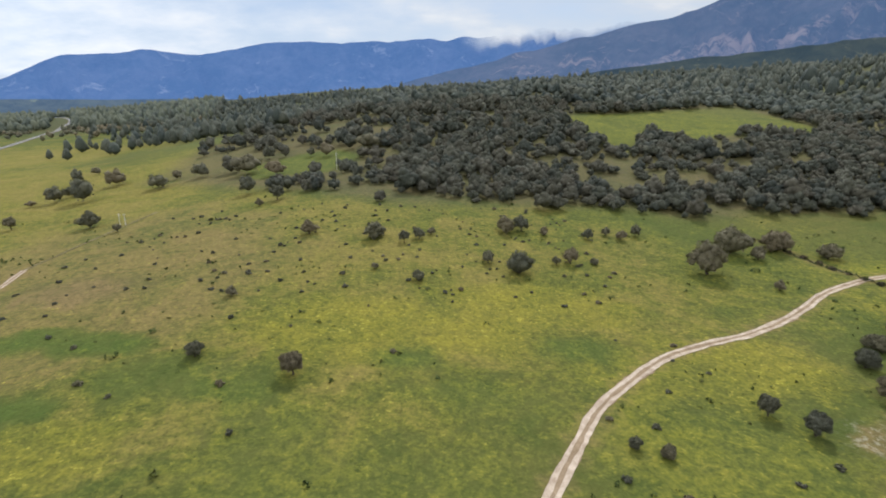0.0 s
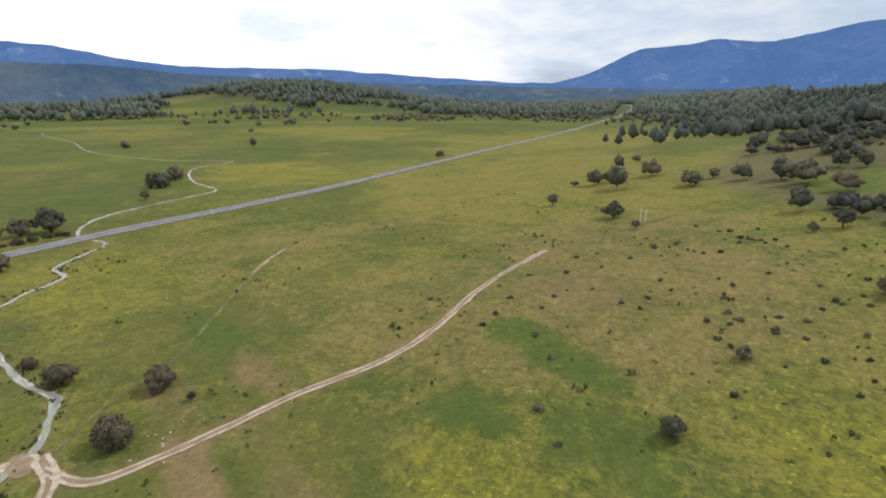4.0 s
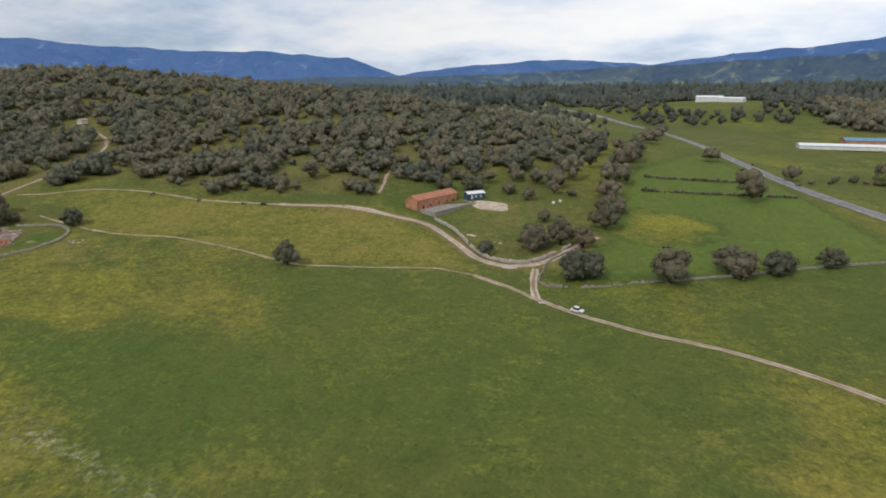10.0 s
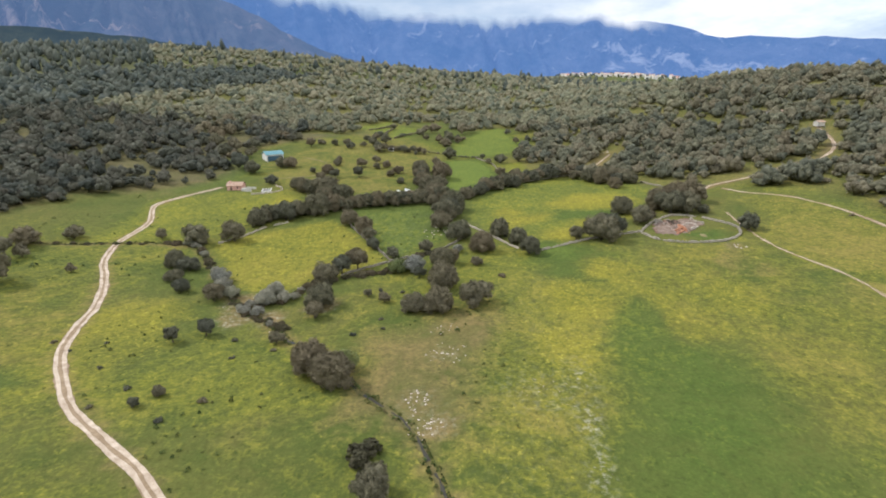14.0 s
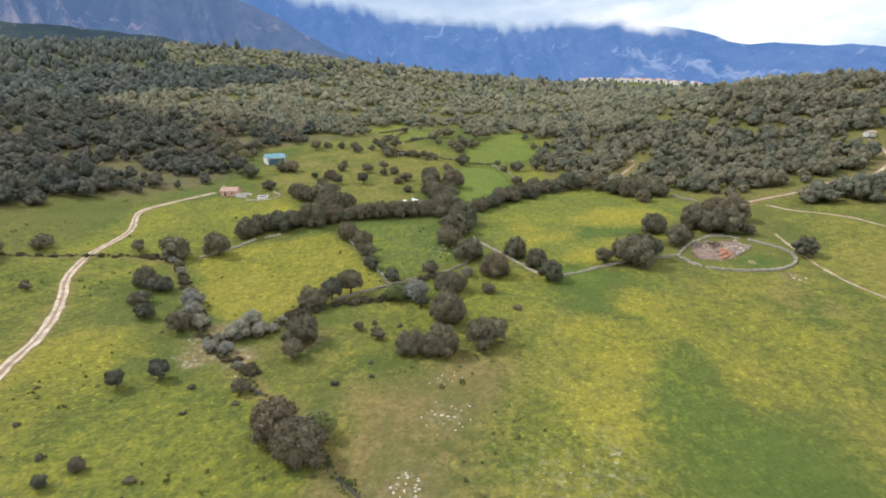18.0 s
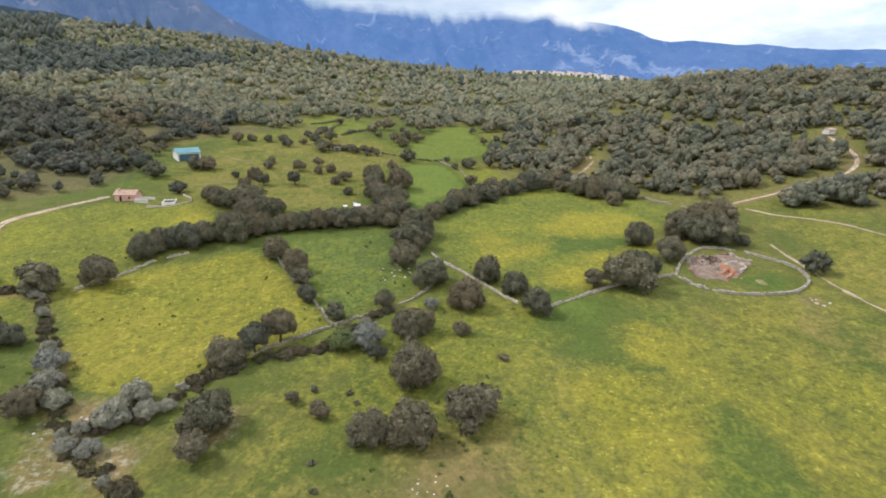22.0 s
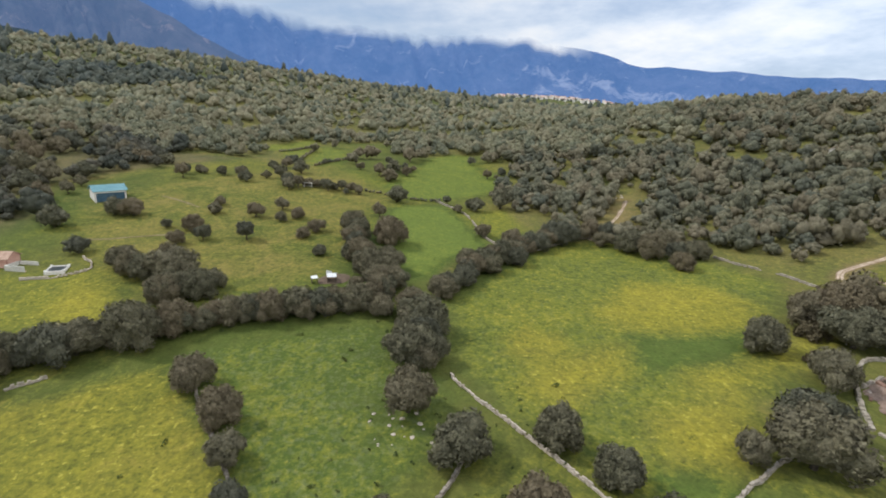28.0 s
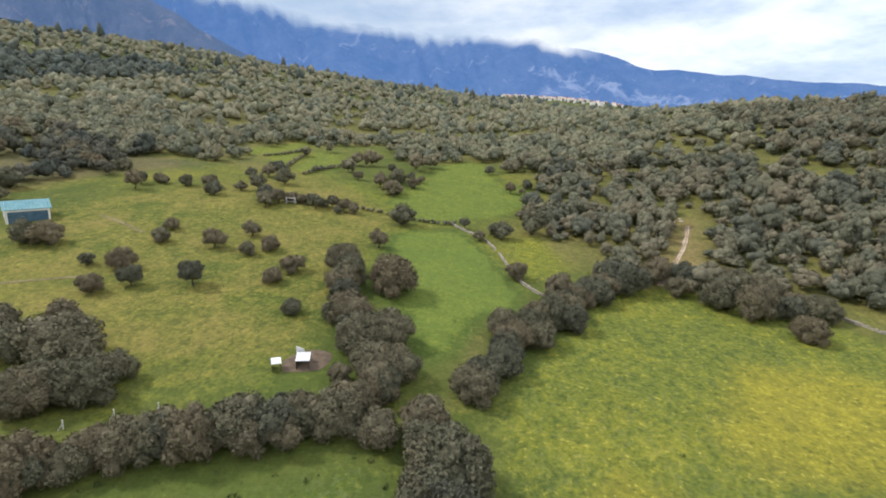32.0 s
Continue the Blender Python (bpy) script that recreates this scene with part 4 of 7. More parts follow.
# ---- roads and tracks ----
def strip(name, chunks, mat, label, category, parent=None):
    ob = new(name, mesh_from(name, *joined(chunks), mat, True))
    if parent:
        ob.parent = parent
        return tagged(ob, label)
    return tagged(ob, label, category, kind="structure")


line = smooth_line(ROAD_LINE, 6.0)
road = strip("road", [ribbon_arrays(line, -3.7, 3.7, 0.36, across=5, crown=0.08)], ASPHALT, "straight grey asphalt country road across the pasture", "road")
rng = np.random.RandomState(4)
verge = []
for s in (-1, 1):
    a, ta = ribbon_arrays(line, s * 3.7, s * 6.6, 0.0, 0.3, rng, 2)
    a[0::2, 2] += 0.34
    a[1::2, 2] -= 0.15
    verge.append((a, ta if s > 0 else ta[:, ::-1]))
strip("verge", verge, VERGE, "dry grassy roadside embankment", "verge", road)
for s in (-3.35, 3.35):
    strip("edge_line", [ribbon_arrays(line, s - 0.14, s + 0.14, 0.415)], PAINT, "worn white edge line", "", road)
dashes = [ribbon_arrays(line[i:i + 2], -0.06, 0.06, 0.455) for i in range(0, len(line) - 2, 2)]
strip("centre_line", dashes, PAINT, "worn white dashed line", "", road)


def track(points, seed, label, width=2.6, rut=0.8, worn=0.5, single=False):
    """A two-rut track: brown bed, pale ruts with uneven edges; single: one worn sandy lane."""
    r = np.random.RandomState(seed)
    base = smooth_line(points, 1.6)
    ob = strip("track", [ribbon_arrays(base, -width * 0.5, width * 0.5, 0.05, 0.35, r, 3)], EARTH if worn > 0.3 else VERGE, label, "track")
    if single:
        strip("lane", [ribbon_arrays(base, -rut, rut, 0.09, 0.3, r, 3)], SAND, "pale sandy lane", "", ob)
        strip("crown_strip", [ribbon_arrays(base, -0.22, 0.22, 0.12, 0.22, r)], EARTH, "worn earthy middle strip", "", ob)
        return ob
    gap = width * 0.5 - rut * 0.55
    for s in (-1, 1):
        strip("rut", [ribbon_arrays(base, s * gap - rut * 0.5, s * gap + rut * 0.5, 0.09, 0.22, r)], SAND if worn > 0.3 else DRY, "pale worn wheel rut", "", ob)
    return ob


track(MAIN_TRACK, 1, "pale two-rut farm track winding through grass", 2.5, 0.8)
track(LOOP_TRACK, 2, "pale sandy farm track curving to the road", 3.5, 1.15, single=True)
track(RIDGE_TRACK, 3, "worn two-rut track along the ridge", 1.9, 0.5)
track(RIDGE_FAINT, 20, "faint grassy end of the ridge track", 1.3, 0.25, 0.2)
track(FIELD_TRACK, 5, "narrow worn track crossing the meadow", 1.7, 0.45)
track(FAINT_TRACK, 17, "faint brown track crossing the meadow", 0.8, 0.13, 0.4)
track(MEADOW_PATH, 18, "faint pale path across the western meadow", 0.8, 0.14, 0.2)
track(SCAR_PATH, 19, "short bare sandy scar in the meadow", 1.3, 0.4, single=True)
track(FARM_TRACK, 6, "pale dusty lane beside the farm wall", 3.0, 1.15, single=True)
track(EAST_LANE, 21, "narrow pale lane along the wood edge", 1.7, 0.5, single=True)
track(HILL_TRACK, 7, "pale lane climbing into the oak wood", 2.0, 0.65, single=True)
track(LINK_TRACK, 8, "short rutted link between two tracks", 2.2, 0.55)
track(PLAIN_TRACK, 9, "pale grassy track on the plain", 2.2, 0.5, 0.4)
track(SLOPE_TRACK, 10, "faint pale path on the pasture slope", 1.4, 0.5, 0.2)
track(SLOPE_PATH, 13, "faint pale path on the pasture slope", 1.4, 0.5, 0.2)
track(PLAIN_LANE, 14, "distant pale gravel lane across the plain", 7.0, 3.0, single=True)
track(FARM_PATH, 15, "pale worn path climbing from the farm into the wood", 1.8, 0.5, single=True)
track(CLEARING_PATH, 16, "pale sandy path in a hill clearing", 1.6, 0.5, single=True)
track(FAR_TRACK, 11, "distant pale lane across the plain", 3.6, 1.5, single=True)
rng = np.random.RandomState(12)
strip("stream_bed", [ribbon_arrays(smooth_line(STREAM, 1.5), -0.58, 0.58, 0.06, 0.42, rng, 3)], GRAVEL, "winding stream bed of pale gravel", "stream")
strip("stream_water", [ribbon_arrays(smooth_line(STREAM, 1.5), -0.3, 0.3, 0.10, 0.45, rng)], WATER, "shallow stream water", "water")
strip("brook_bed", [ribbon_arrays(smooth_line(BROOK, 1.5), -0.5, 0.5, 0.06, 0.75, rng, 3)], VERGE, "narrow earthy brook bed", "brook")
reach = smooth_line(BROOK, 0.8)
strip("brook_water", [ribbon_arrays(reach[i:i + rng.randint(4, 11)], -0.26, 0.26, 0.10, 0.3, rng) for i in range(0, len(reach) - 12, 12)], BLACK_WATER, "narrow brook water", "water")

# ---- distant ranges ----
SKYLINE = [(-180, 2.6), (-175, 3.0), (-168, 3.6), (-160, 2.9), (-156, 2.8), (-146, 3.1), (-137, 4.6), (-129, 5.4), (-123, 6.1), (-118, 5.7), (-113, 4.5), (-110, 5.0), (-105, 3.7), (-94, 3.9), (-88, 3.7), (-79, 2.5), (-67, 2.3), (-59, 2.0), (-49, 1.4), (-42, 1.2), (-39, 2.0), (-34, 4.1), (-27, 4.8), (-23, 4.5), (-18, 5.6), (-8, 6.0), (1, 6.3), (15, 7.1), (22, 7.7), (30, 9.6), (45, 11.5), (58, 11.0), (68, 8.9), (77, 7.5), (88, 6.8), (97, 6.7), (104, 5.7), (108, 4.3), (113, 4.0), (123, 3.4), (137, 3.0), (143, 2.6), (148, 1.0)]
SKYLINE_SOUTH = [(148, 1.0), (153, 1.7), (160, 2.1), (165, 2.4), (173, 1.8), (180, 2.6)]


def mountains(name, profile, near, crest, mat, label, seed, spur, lift=55.0, floor=-20.0, part_range=(-180, 180), veiled=(), pale_spots=()):
    """A range as a curved band of spurs and gullies rising to the skyline; profile: azimuth and elevation in degrees."""
    n = int((part_range[1] - part_range[0]) / 0.28)
    az = np.linspace(part_range[0], part_range[1], n)
    pa, pe = np.array(profile).T
    el = np.interp(az, pa, pe)
    r = np.random.RandomState(seed)
    for wave, size in ((1.9, 0.12), (0.9, 0.07), (5.0, 0.1)):
        el = el + size * np.sqrt(np.maximum(el, 0.1)) * np.interp(az, np.arange(part_range[0], part_range[1] + wave * 2, wave), r.uniform(-0.5, 0.5, len(np.arange(part_range[0], part_range[1] + wave * 2, wave))))
    rows_ = 32
    a = np.radians(az)
    top = lift + np.tan(np.radians(el)) * crest
    v, veil, bare = [], [], []
    for q in np.linspace(0, 1, rows_):
        rad = near + (crest - near) * q
        x, y = np.sin(a) * rad, np.cos(a) * rad
        bend = az + 1.5 * np.sin(q * 3 + az * 0.4)
        ridge = np.abs(patchwork(bend * 40, bend * 0 + q * 30, 230, seed) - 0.5) * 2
        gully = np.abs(patchwork(bend * 40, bend * 0 + q * 60, 80, seed + 1) - 0.5) * 2
        h = floor + (top - floor) * q ** 1.15 * (1 - spur * (1 - q) ** 0.7 * (0.75 * ridge + 0.45 * gully))
        v.append(np.c_[x, y, h])
        bare.append(sum((k * np.exp(-((az - ca) / wa) ** 2 - ((q - cq) / wq) ** 2) for ca, cq, wa, wq, k in pale_spots), np.zeros(n)))
        hide = np.zeros(n)
        for lo, hi in veiled:
            hide = np.maximum(hide, np.clip((az - lo) / 4, 0, 1) * np.clip((hi - az) / 4, 0, 1))
        veil.append(hide * np.clip((q - 0.90) / 0.09, 0, 1))
    i = (np.arange(rows_ - 1)[:, None] * n + np.arange(n - 1)[None]).ravel()
    tris = np.vstack([np.c_[i, i + n, i + 1], np.c_[i + 1, i + n, i + n + 1]])
    me = mesh_from(name, np.vstack(v), tris, mat, True)
    me.attributes.new("veil", "FLOAT", "POINT").data.foreach_set("value", np.concatenate(veil).astype(np.float32))
    me.attributes.new("bare", "FLOAT", "POINT").data.foreach_set("value", np.concatenate(bare).astype(np.float32))
    return tagged(new(name, me), label, "mountains", kind="structure")


# pale spots here paint sunlit slopes and low mist on the blue range
mountains("mountain_range_far", SKYLINE + SKYLINE_SOUTH[1:], 3700, 4550, MOUNTAIN, "blue hazy mountain range under low cloud", 21, 0.62, veiled=((2, 28), (58, 104)), pale_spots=((108, 0.55, 3, 0.1, 1.2), (117, 0.5, 4, 0.12, 2.0), (100, 0.6, 5, 0.15, 0.7), (195, 0.8, 8, 0.3, 0.6), (175, 0.8, 6, 0.3, 0.5)))
mountains("mountain_range_rocky", [(-4, 2.0), (1, 3.2), (7, 4.6), (12, 5.7), (18, 6.9), (22, 7.7), (26, 8.6), (30, 9.6), (45, 11.2), (57, 9.2), (62, 7.6), (66, 5.6), (70, 3.8), (74, 2.4), (78, 1.3), (85, 0.5)], 2300, 3500, ROCKY, "rocky mountain flank with bare brown slopes", 31, 0.62, part_range=(-4, 85), pale_spots=((27, 0.62, 5, 0.16, 0.9), (42, 0.5, 9, 0.25, 0.9), (14, 0.6, 4, 0.2, 0.4), (56, 0.35, 6, 0.2, 0.8)))
mountains("forest_foothills", [(2, 0.6), (8, 1.6), (16, 3.0), (25, 3.9), (33, 4.4), (40, 5.0), (47, 4.9), (54, 4.4), (62, 3.6), (70, 2.7), (78, 1.6), (84, 0.5)], 1650, 2350, FOOTHILL, "dark forested foothills below the rocky mountain", 51, 0.4, part_range=(2, 84), pale_spots=((40, 0.7, 5, 0.08, 1.0), (30, 0.5, 5, 0.1, 0.6), (18, 0.5, 4, 0.1, 0.5)))
mountains("low_hills_south", [(130, 0.2), (140, 0.9), (150, 0.8), (160, 1.1), (168, 1.5), (176, 1.7), (183, 2.1), (192, 2.5), (200, 2.0), (212, 1.6), (225, 1.5), (240, 1.6), (255, 1.9), (265, 2.2), (275, 2.4), (285, 1.6), (295, 1.2), (310, 0.9), (322, 0.7), (340, 0.6), (360, 0.5)], 3200, 3550, LOWHILL, "dark wooded low hills", 41, 0.35, part_range=(130, 360), pale_spots=((215, 0.3, 30, 0.3, 0.55), (240, 0.25, 25, 0.3, 0.5), (180, 0.5, 20, 0.3, 0.4)))

# ---- trees ----
ICO_BM = bmesh.new()
bmesh.ops.create_icosphere(ICO_BM, subdivisions=1, radius=1.0)
ICO_V = np.array([v.co[:] for v in ICO_BM.verts])
ICO_T = np.array([[v.index for v in f.verts] for f in ICO_BM.faces])
ICO_BM.free()
ICO_BM = bmesh.new()
bmesh.ops.create_icosphere(ICO_BM, subdivisions=2, radius=1.0)
ICO2_V = np.array([v.co[:] for v in ICO_BM.verts])
ICO2_T = np.array([[v.index for v in f.verts] for f in ICO_BM.faces])
ICO_BM.free()


def crown_arrays(seed, lobes, leaves, leaf, tall=0.72, fine=False, squat=0.0, core=0.86, rounded=False):
    """A crown one metre wide on z = 0: an uneven dome of leafy lobes, covered with leaf clumps."""
    r = np.random.RandomState(seed)
    mid = np.array([0, 0, tall * (0.46 - squat)])
    half = np.array([0.34, 0.34, tall * 0.36])
    k = np.arange(lobes)
    h = 1 - 1.5 * (k + 0.5) / lobes
    a = k * 2.39996 + r.uniform(-0.6, 0.6, lobes)
    q = np.sqrt(np.maximum(0.05, 1 - h * h))
    c = mid + np.c_[np.cos(a) * q, np.sin(a) * q, h] * half * r.uniform(0.74, 1.12, (lobes, 1))
    s = r.uniform(0.09, 0.19, lobes) * (1.0 if lobes > 12 else 1.35)
    chunks = []
    iv, it = (ICO2_V, ICO2_T) if fine else (ICO_V, ICO_T)
    v = iv * (1 + 0.14 * r.uniform(-1, 1, (len(iv), 1))) * half * core * 1.1 + mid
    chunks.append((np.c_[v[:, :2], np.maximum(v[:, 2], 0.01)], it))
    for p, w in zip(c, s):
        v = ICO_V * (1 + 0.3 * r.uniform(-1, 1, (len(ICO_V), 1))) * w * core + p
        chunks.append((np.c_[v[:, :2], np.maximum(v[:, 2], 0.01)], ICO_T))
    which = r.choice(lobes, leaves, p=s ** 2 / (s ** 2).sum())
    d = r.normal(0, 1, (leaves, 3))
    out = (c - mid) / half
    d += 0.9 * out[which] / (np.linalg.norm(out[which], axis=1)[:, None] + 1e-6)
    d /= np.linalg.norm(d, axis=1)[:, None]
    p = c[which] + d * s[which][:, None] * r.uniform(0.82, 1.32, (leaves, 1))
    p[:, 2] = np.maximum(p[:, 2], 0.01)
    nrm = d + r.normal(0, 0.48, (leaves, 3))
    nrm /= np.linalg.norm(nrm, axis=1)[:, None]
    t1 = np.cross(nrm, r.normal(0, 1, (leaves, 3)))
    t1 /= np.linalg.norm(t1, axis=1)[:, None] + 1e-9
    t2 = np.cross(nrm, t1)
    size = leaf * r.uniform(0.55, 1.35, (leaves, 1))
    corner = [p + t1 * size * r.uniform(0.7, 1.2, (leaves, 1)), p + (t2 * r.uniform(0.7, 1.2, (leaves, 1)) - t1 * r.uniform(0.2, 0.7, (leaves, 1)) + nrm * 0.15) * size,
              p - (t2 * r.uniform(0.7, 1.2, (leaves, 1)) + t1 * r.uniform(0.2, 0.7, (leaves, 1)) - nrm * 0.15) * size]
    v = np.stack(corner, 1).reshape(-1, 3)
    i = np.arange(leaves) * 3
    chunks.append((v, np.c_[i, i + 1, i + 2]))
    v, t = joined(chunks)
    turn, p1, p2 = np.arctan2(v[:, 1], v[:, 0]), *r.uniform(0, 6.28, 2)
    v[:, :2] *= (1 + 0.10 * np.sin(2 * turn + p1) + 0.07 * np.sin(3 * turn + p2))[:, None]
    return v, t


def pine_arrays(seed, leaves=9):
    """A slim pine crown one metre wide: a drawn-out uneven cone with a few projecting sprays."""
    r = np.random.RandomState(seed)
    v = ICO_V * (1 + 0.22 * r.uniform(-1, 1, (len(ICO_V), 1))) * np.array([0.44, 0.44, 0.75]) + np.array([0, 0, 0.75])
    v[:, :2] *= np.clip(1.35 - 0.55 * v[:, 2:3], 0.3, 1.2)
    a, z = r.uniform(0, 6.28, leaves), r.uniform(0.3, 1.4, leaves)
    w = 0.44 * np.clip(1.3 - 0.6 * z, 0.2, 1.1)
    p = np.c_[np.cos(a) * w, np.sin(a) * w, z]
    tip = p * np.array([1.5, 1.5, 1.0]) + np.array([0, 0, -0.05])
    side = np.c_[-np.sin(a), np.cos(a), 0 * a] * 0.14
    lv = np.stack([p + side, p - side, tip], 1).reshape(-1, 3)
    i = np.arange(leaves) * 3
    return joined([(v, ICO_T), (lv, np.c_[i, i + 1, i + 2])])


def trunk_bmesh(seed, tall, thick, limbs=4):
    """A tapered leaning trunk that forks into limbs, one metre of crown above."""
    r = random.Random(seed)
    bm = bmesh.new()

    def limb(a, b, ra, rb, sides=7):
        d = Vector(b) - Vector(a)
        m = Matrix.Translation((Vector(a) + Vector(b)) / 2) @ d.to_track_quat("Z", "Y").to_matrix().to_4x4()
        bmesh.ops.create_cone(bm, cap_ends=True, segments=sides, radius1=ra, radius2=rb, depth=d.length, matrix=m)

    fork = (r.uniform(-0.03, 0.03), r.uniform(-0.03, 0.03), tall)
    limb((0, 0, -0.08), (0, 0, 0.03), thick * 1.5, thick * 1.1)
    limb((0, 0, 0.0), fork, thick * 1.15, thick * 0.8)
    for k in range(limbs):
        a = k * 6.283 / limbs + r.uniform(-0.4, 0.4)
        out = r.uniform(0.16, 0.26)
        tip = (math.cos(a) * out, math.sin(a) * out, tall + r.uniform(0.2, 0.34))
        limb(fork, tip, thick * 0.55, thick * 0.18, 5)
    return bm


def tree_kind(seed, lobes, leaves, leaf, tall, foot, mat, squat=0.0, core=0.86, fine=True):
    v, t = crown_arrays(seed, lobes, leaves, leaf, tall, fine, squat, core)
    bm = trunk_bmesh(seed, max(foot, 0.03) + 0.05, 0.04)
    me = bpy.data.meshes.new("trunk")
    bm.to_mesh(me)
    bm.free()
    me.materials.append(BARK)
    return mesh_from("crown", v + np.array([0, 0, foot]), t, mat, True), me


OAK_KINDS = [tree_kind(s, n, c, 0.027, h, f, OAK, core=0.92) for s, n, c, h, f in (
    (1, 27, 4000, 0.86, 0.10), (2, 25, 3800, 0.82, 0.02), (3, 30, 4300, 0.88, -0.04), (4, 24, 3700, 0.78, 0.0), (5, 26, 3900, 0.92, 0.16), (6, 29, 4200, 0.80, -0.06))]
FAR_OAK_KINDS = [tree_kind(20 + s, n, 700, 0.040, h, f, OAK, core=0.95, fine=False) for s, n, h, f in (
    (1, 18, 0.86, 0.10), (2, 17, 0.82, 0.02), (3, 20, 0.88, -0.04), (4, 16, 0.78, 0.0), (5, 18, 0.92, 0.16), (6, 19, 0.80, -0.06))]


def tree(name, x, y, wide, crown_mesh, trunk_mesh, label, group, turn, stretch=1.0, category="tree"):
    ob = thing(name, pose(x, y, float(rise(x, y)) - 0.05, 0, 0, turn), label, category, group)
    ob.scale = (wide, wide, wide * stretch)
    for n, me in (("trunk", trunk_mesh), ("crown", crown_mesh)):
        p = new(n, me)
        p.parent = ob
    return ob


def beyond_fields(x, y):
    """Where single trees stand too far off to be told apart one by one."""
    return y < -225 or y > 240 or x > 400 or x < -420


rng = random.Random(7)
for x, y, wide in OAKS:
    if beyond_fields(x, y):
        continue
    k = rng.choice((1, 2, 3, 5)) if wide > 7 else rng.choice((0, 0, 1, 3, 4))
    word = "large spreading" if wide > 9 else ("rounded" if wide > 5 else "small")
    tree("oak_tree", x, y, wide * 1.02, *(OAK_KINDS if -150 < x < 290 and -70 < y < 130 else FAR_OAK_KINDS)[k], "%s dark evergreen oak standing in the pasture" % word, "pasture oaks", rng.uniform(0, 360), rng.uniform(0.85, 1.1))


# ---- woods ----
MID_KINDS = [crown_arrays(50 + k, 8 + k % 3, 105, 0.056, 0.74 + 0.09 * (k % 4), core=0.98) for k in range(8)]
TINY_KINDS = [pine_arrays(80 + k) for k in range(5)]
FAR_KINDS = [crown_arrays(70 + k, 3, 12, 0.11, 0.84, core=1.1) for k in range(5)]


def scatter(box, step, seed):
    r = np.random.RandomState(seed)
    x, y = np.meshgrid(np.arange(box[0], box[1], step), np.arange(box[2], box[3], step))
    x, y = x.ravel(), y.ravel()
    return x + r.uniform(-0.48, 0.48, len(x)) * step, y + r.uniform(-0.48, 0.48, len(x)) * step, r


def wood(name, x, y, wide, kinds, mat, label, r, sink=0.06, category="woodland"):
    """Many far trees in one mesh."""
    z = rise(x, y)
    pick = r.randint(0, len(kinds), len(x))
    turn, tint, tall = r.uniform(0, 6.28, len(x)), r.uniform(0, 1, len(x)), r.uniform(0.75, 1.25, len(x))
    skew = r.uniform(0.8, 1.3, len(x))
    vs, ts, tn, n = [], [], [], 0
    for k, (kv, kt) in enumerate(kinds):
        m = np.nonzero(pick == k)[0]
        if not len(m):
            continue
        c, s, w = np.cos(turn[m])[:, None], np.sin(turn[m])[:, None], wide[m][:, None]
        u = skew[m][:, None]
        vx = (kv[None, :, 0] * u * c - kv[None, :, 1] * s) * w + x[m][:, None]
        vy = (kv[None, :, 0] * u * s + kv[None, :, 1] * c) * w + y[m][:, None]
        vz = (kv[None, :, 2] - sink) * w * tall[m][:, None] + z[m][:, None] + 0.08 * w
        v = np.stack([vx, vy, vz], -1).reshape(-1, 3)
        t = (kt[None] + (np.arange(len(m)) * len(kv))[:, None, None]).reshape(-1, 3)
        vs.append(v)
        ts.append(t + n)
        tn.append(np.repeat(tint[m], len(kv)))
        n += len(v)
    me = mesh_from(name, np.vstack(vs), np.vstack(ts), mat, True)
    me.attributes.new("tint", "FLOAT", "POINT").data.foreach_set("value", np.concatenate(tn).astype(np.float32))
    return tagged(new(name, me), label, category, kind="stuff")


def clear_of(x, y, gap=3.5):
    """Keeps trees off tracks, fields and the clearings."""
    ok = np.ones(len(x), bool)
    for l in (HILL_TRACK, FARM_PATH, EAST_LANE, FARM_TRACK, ROAD_LINE[2:], FIELD_TRACK, FAINT_TRACK, MAIN_TRACK):
        ok &= edge_distance(l, x, y, False) > gap + (4 if l != FARM_PATH else 0)
    for p in (FIELD_LEA, FIELD_GREEN, FIELD_FAR, FIELD_TOP, FIELD_LEFT, FIELD_CREST, FIELD_STRIP, FIELD_DALE, FIELD_NOOK, CLEARING_RUIN, CLEARING_HILL, MEADOW_NORTH, CLEARING_BARN, FARM_YARD):
        ok &= ~inside(p, x, y)
    return ok


def plant(name, poly, box, step, seed, kinds, size, fill, label, mat, keep=None, thin=None, loose=0.28):
    """Stands of touching crowns, looser edges and gaps; size: middle and largest crown."""
    x, y, r = scatter(box, step, seed)
    stray = 22 * (patchwork(x, y, 60, seed + 92) - 0.5)
    ok = inside(poly, x + stray, y - stray) & clear_of(x, y)
    if keep is not None:
        ok &= keep(x, y)
    x, y = x[ok], y[ok]
    stand = 0.55 * patchwork(x, y, 120, seed + 90) + 0.45 * patchwork(x, y, 38, seed + 91)
    dense = np.clip((stand - loose) / 0.26, 0, 1)
    chance = fill * (0.16 + 0.95 * dense)
    if thin is not None:
        chance = chance * thin(x, y)
    ok = r.uniform(0, 1, len(x)) < chance
    x, y, dense = x[ok], y[ok], dense[ok]
    wide = np.clip(size[0] * np.exp(r.normal(0, 0.34, len(x))) * (0.86 + 0.26 * dense), 2.2, size[1])
    return wood(name, x, y, wide, kinds, mat, label, r)


def near_east(x, y):
    return np.hypot(x - 150, y) < 470


def pines(x, y):
    """The dark pine forest in the north-east."""
    return (y > 430 - 0.2 * (x - 400)) | (y > 560)


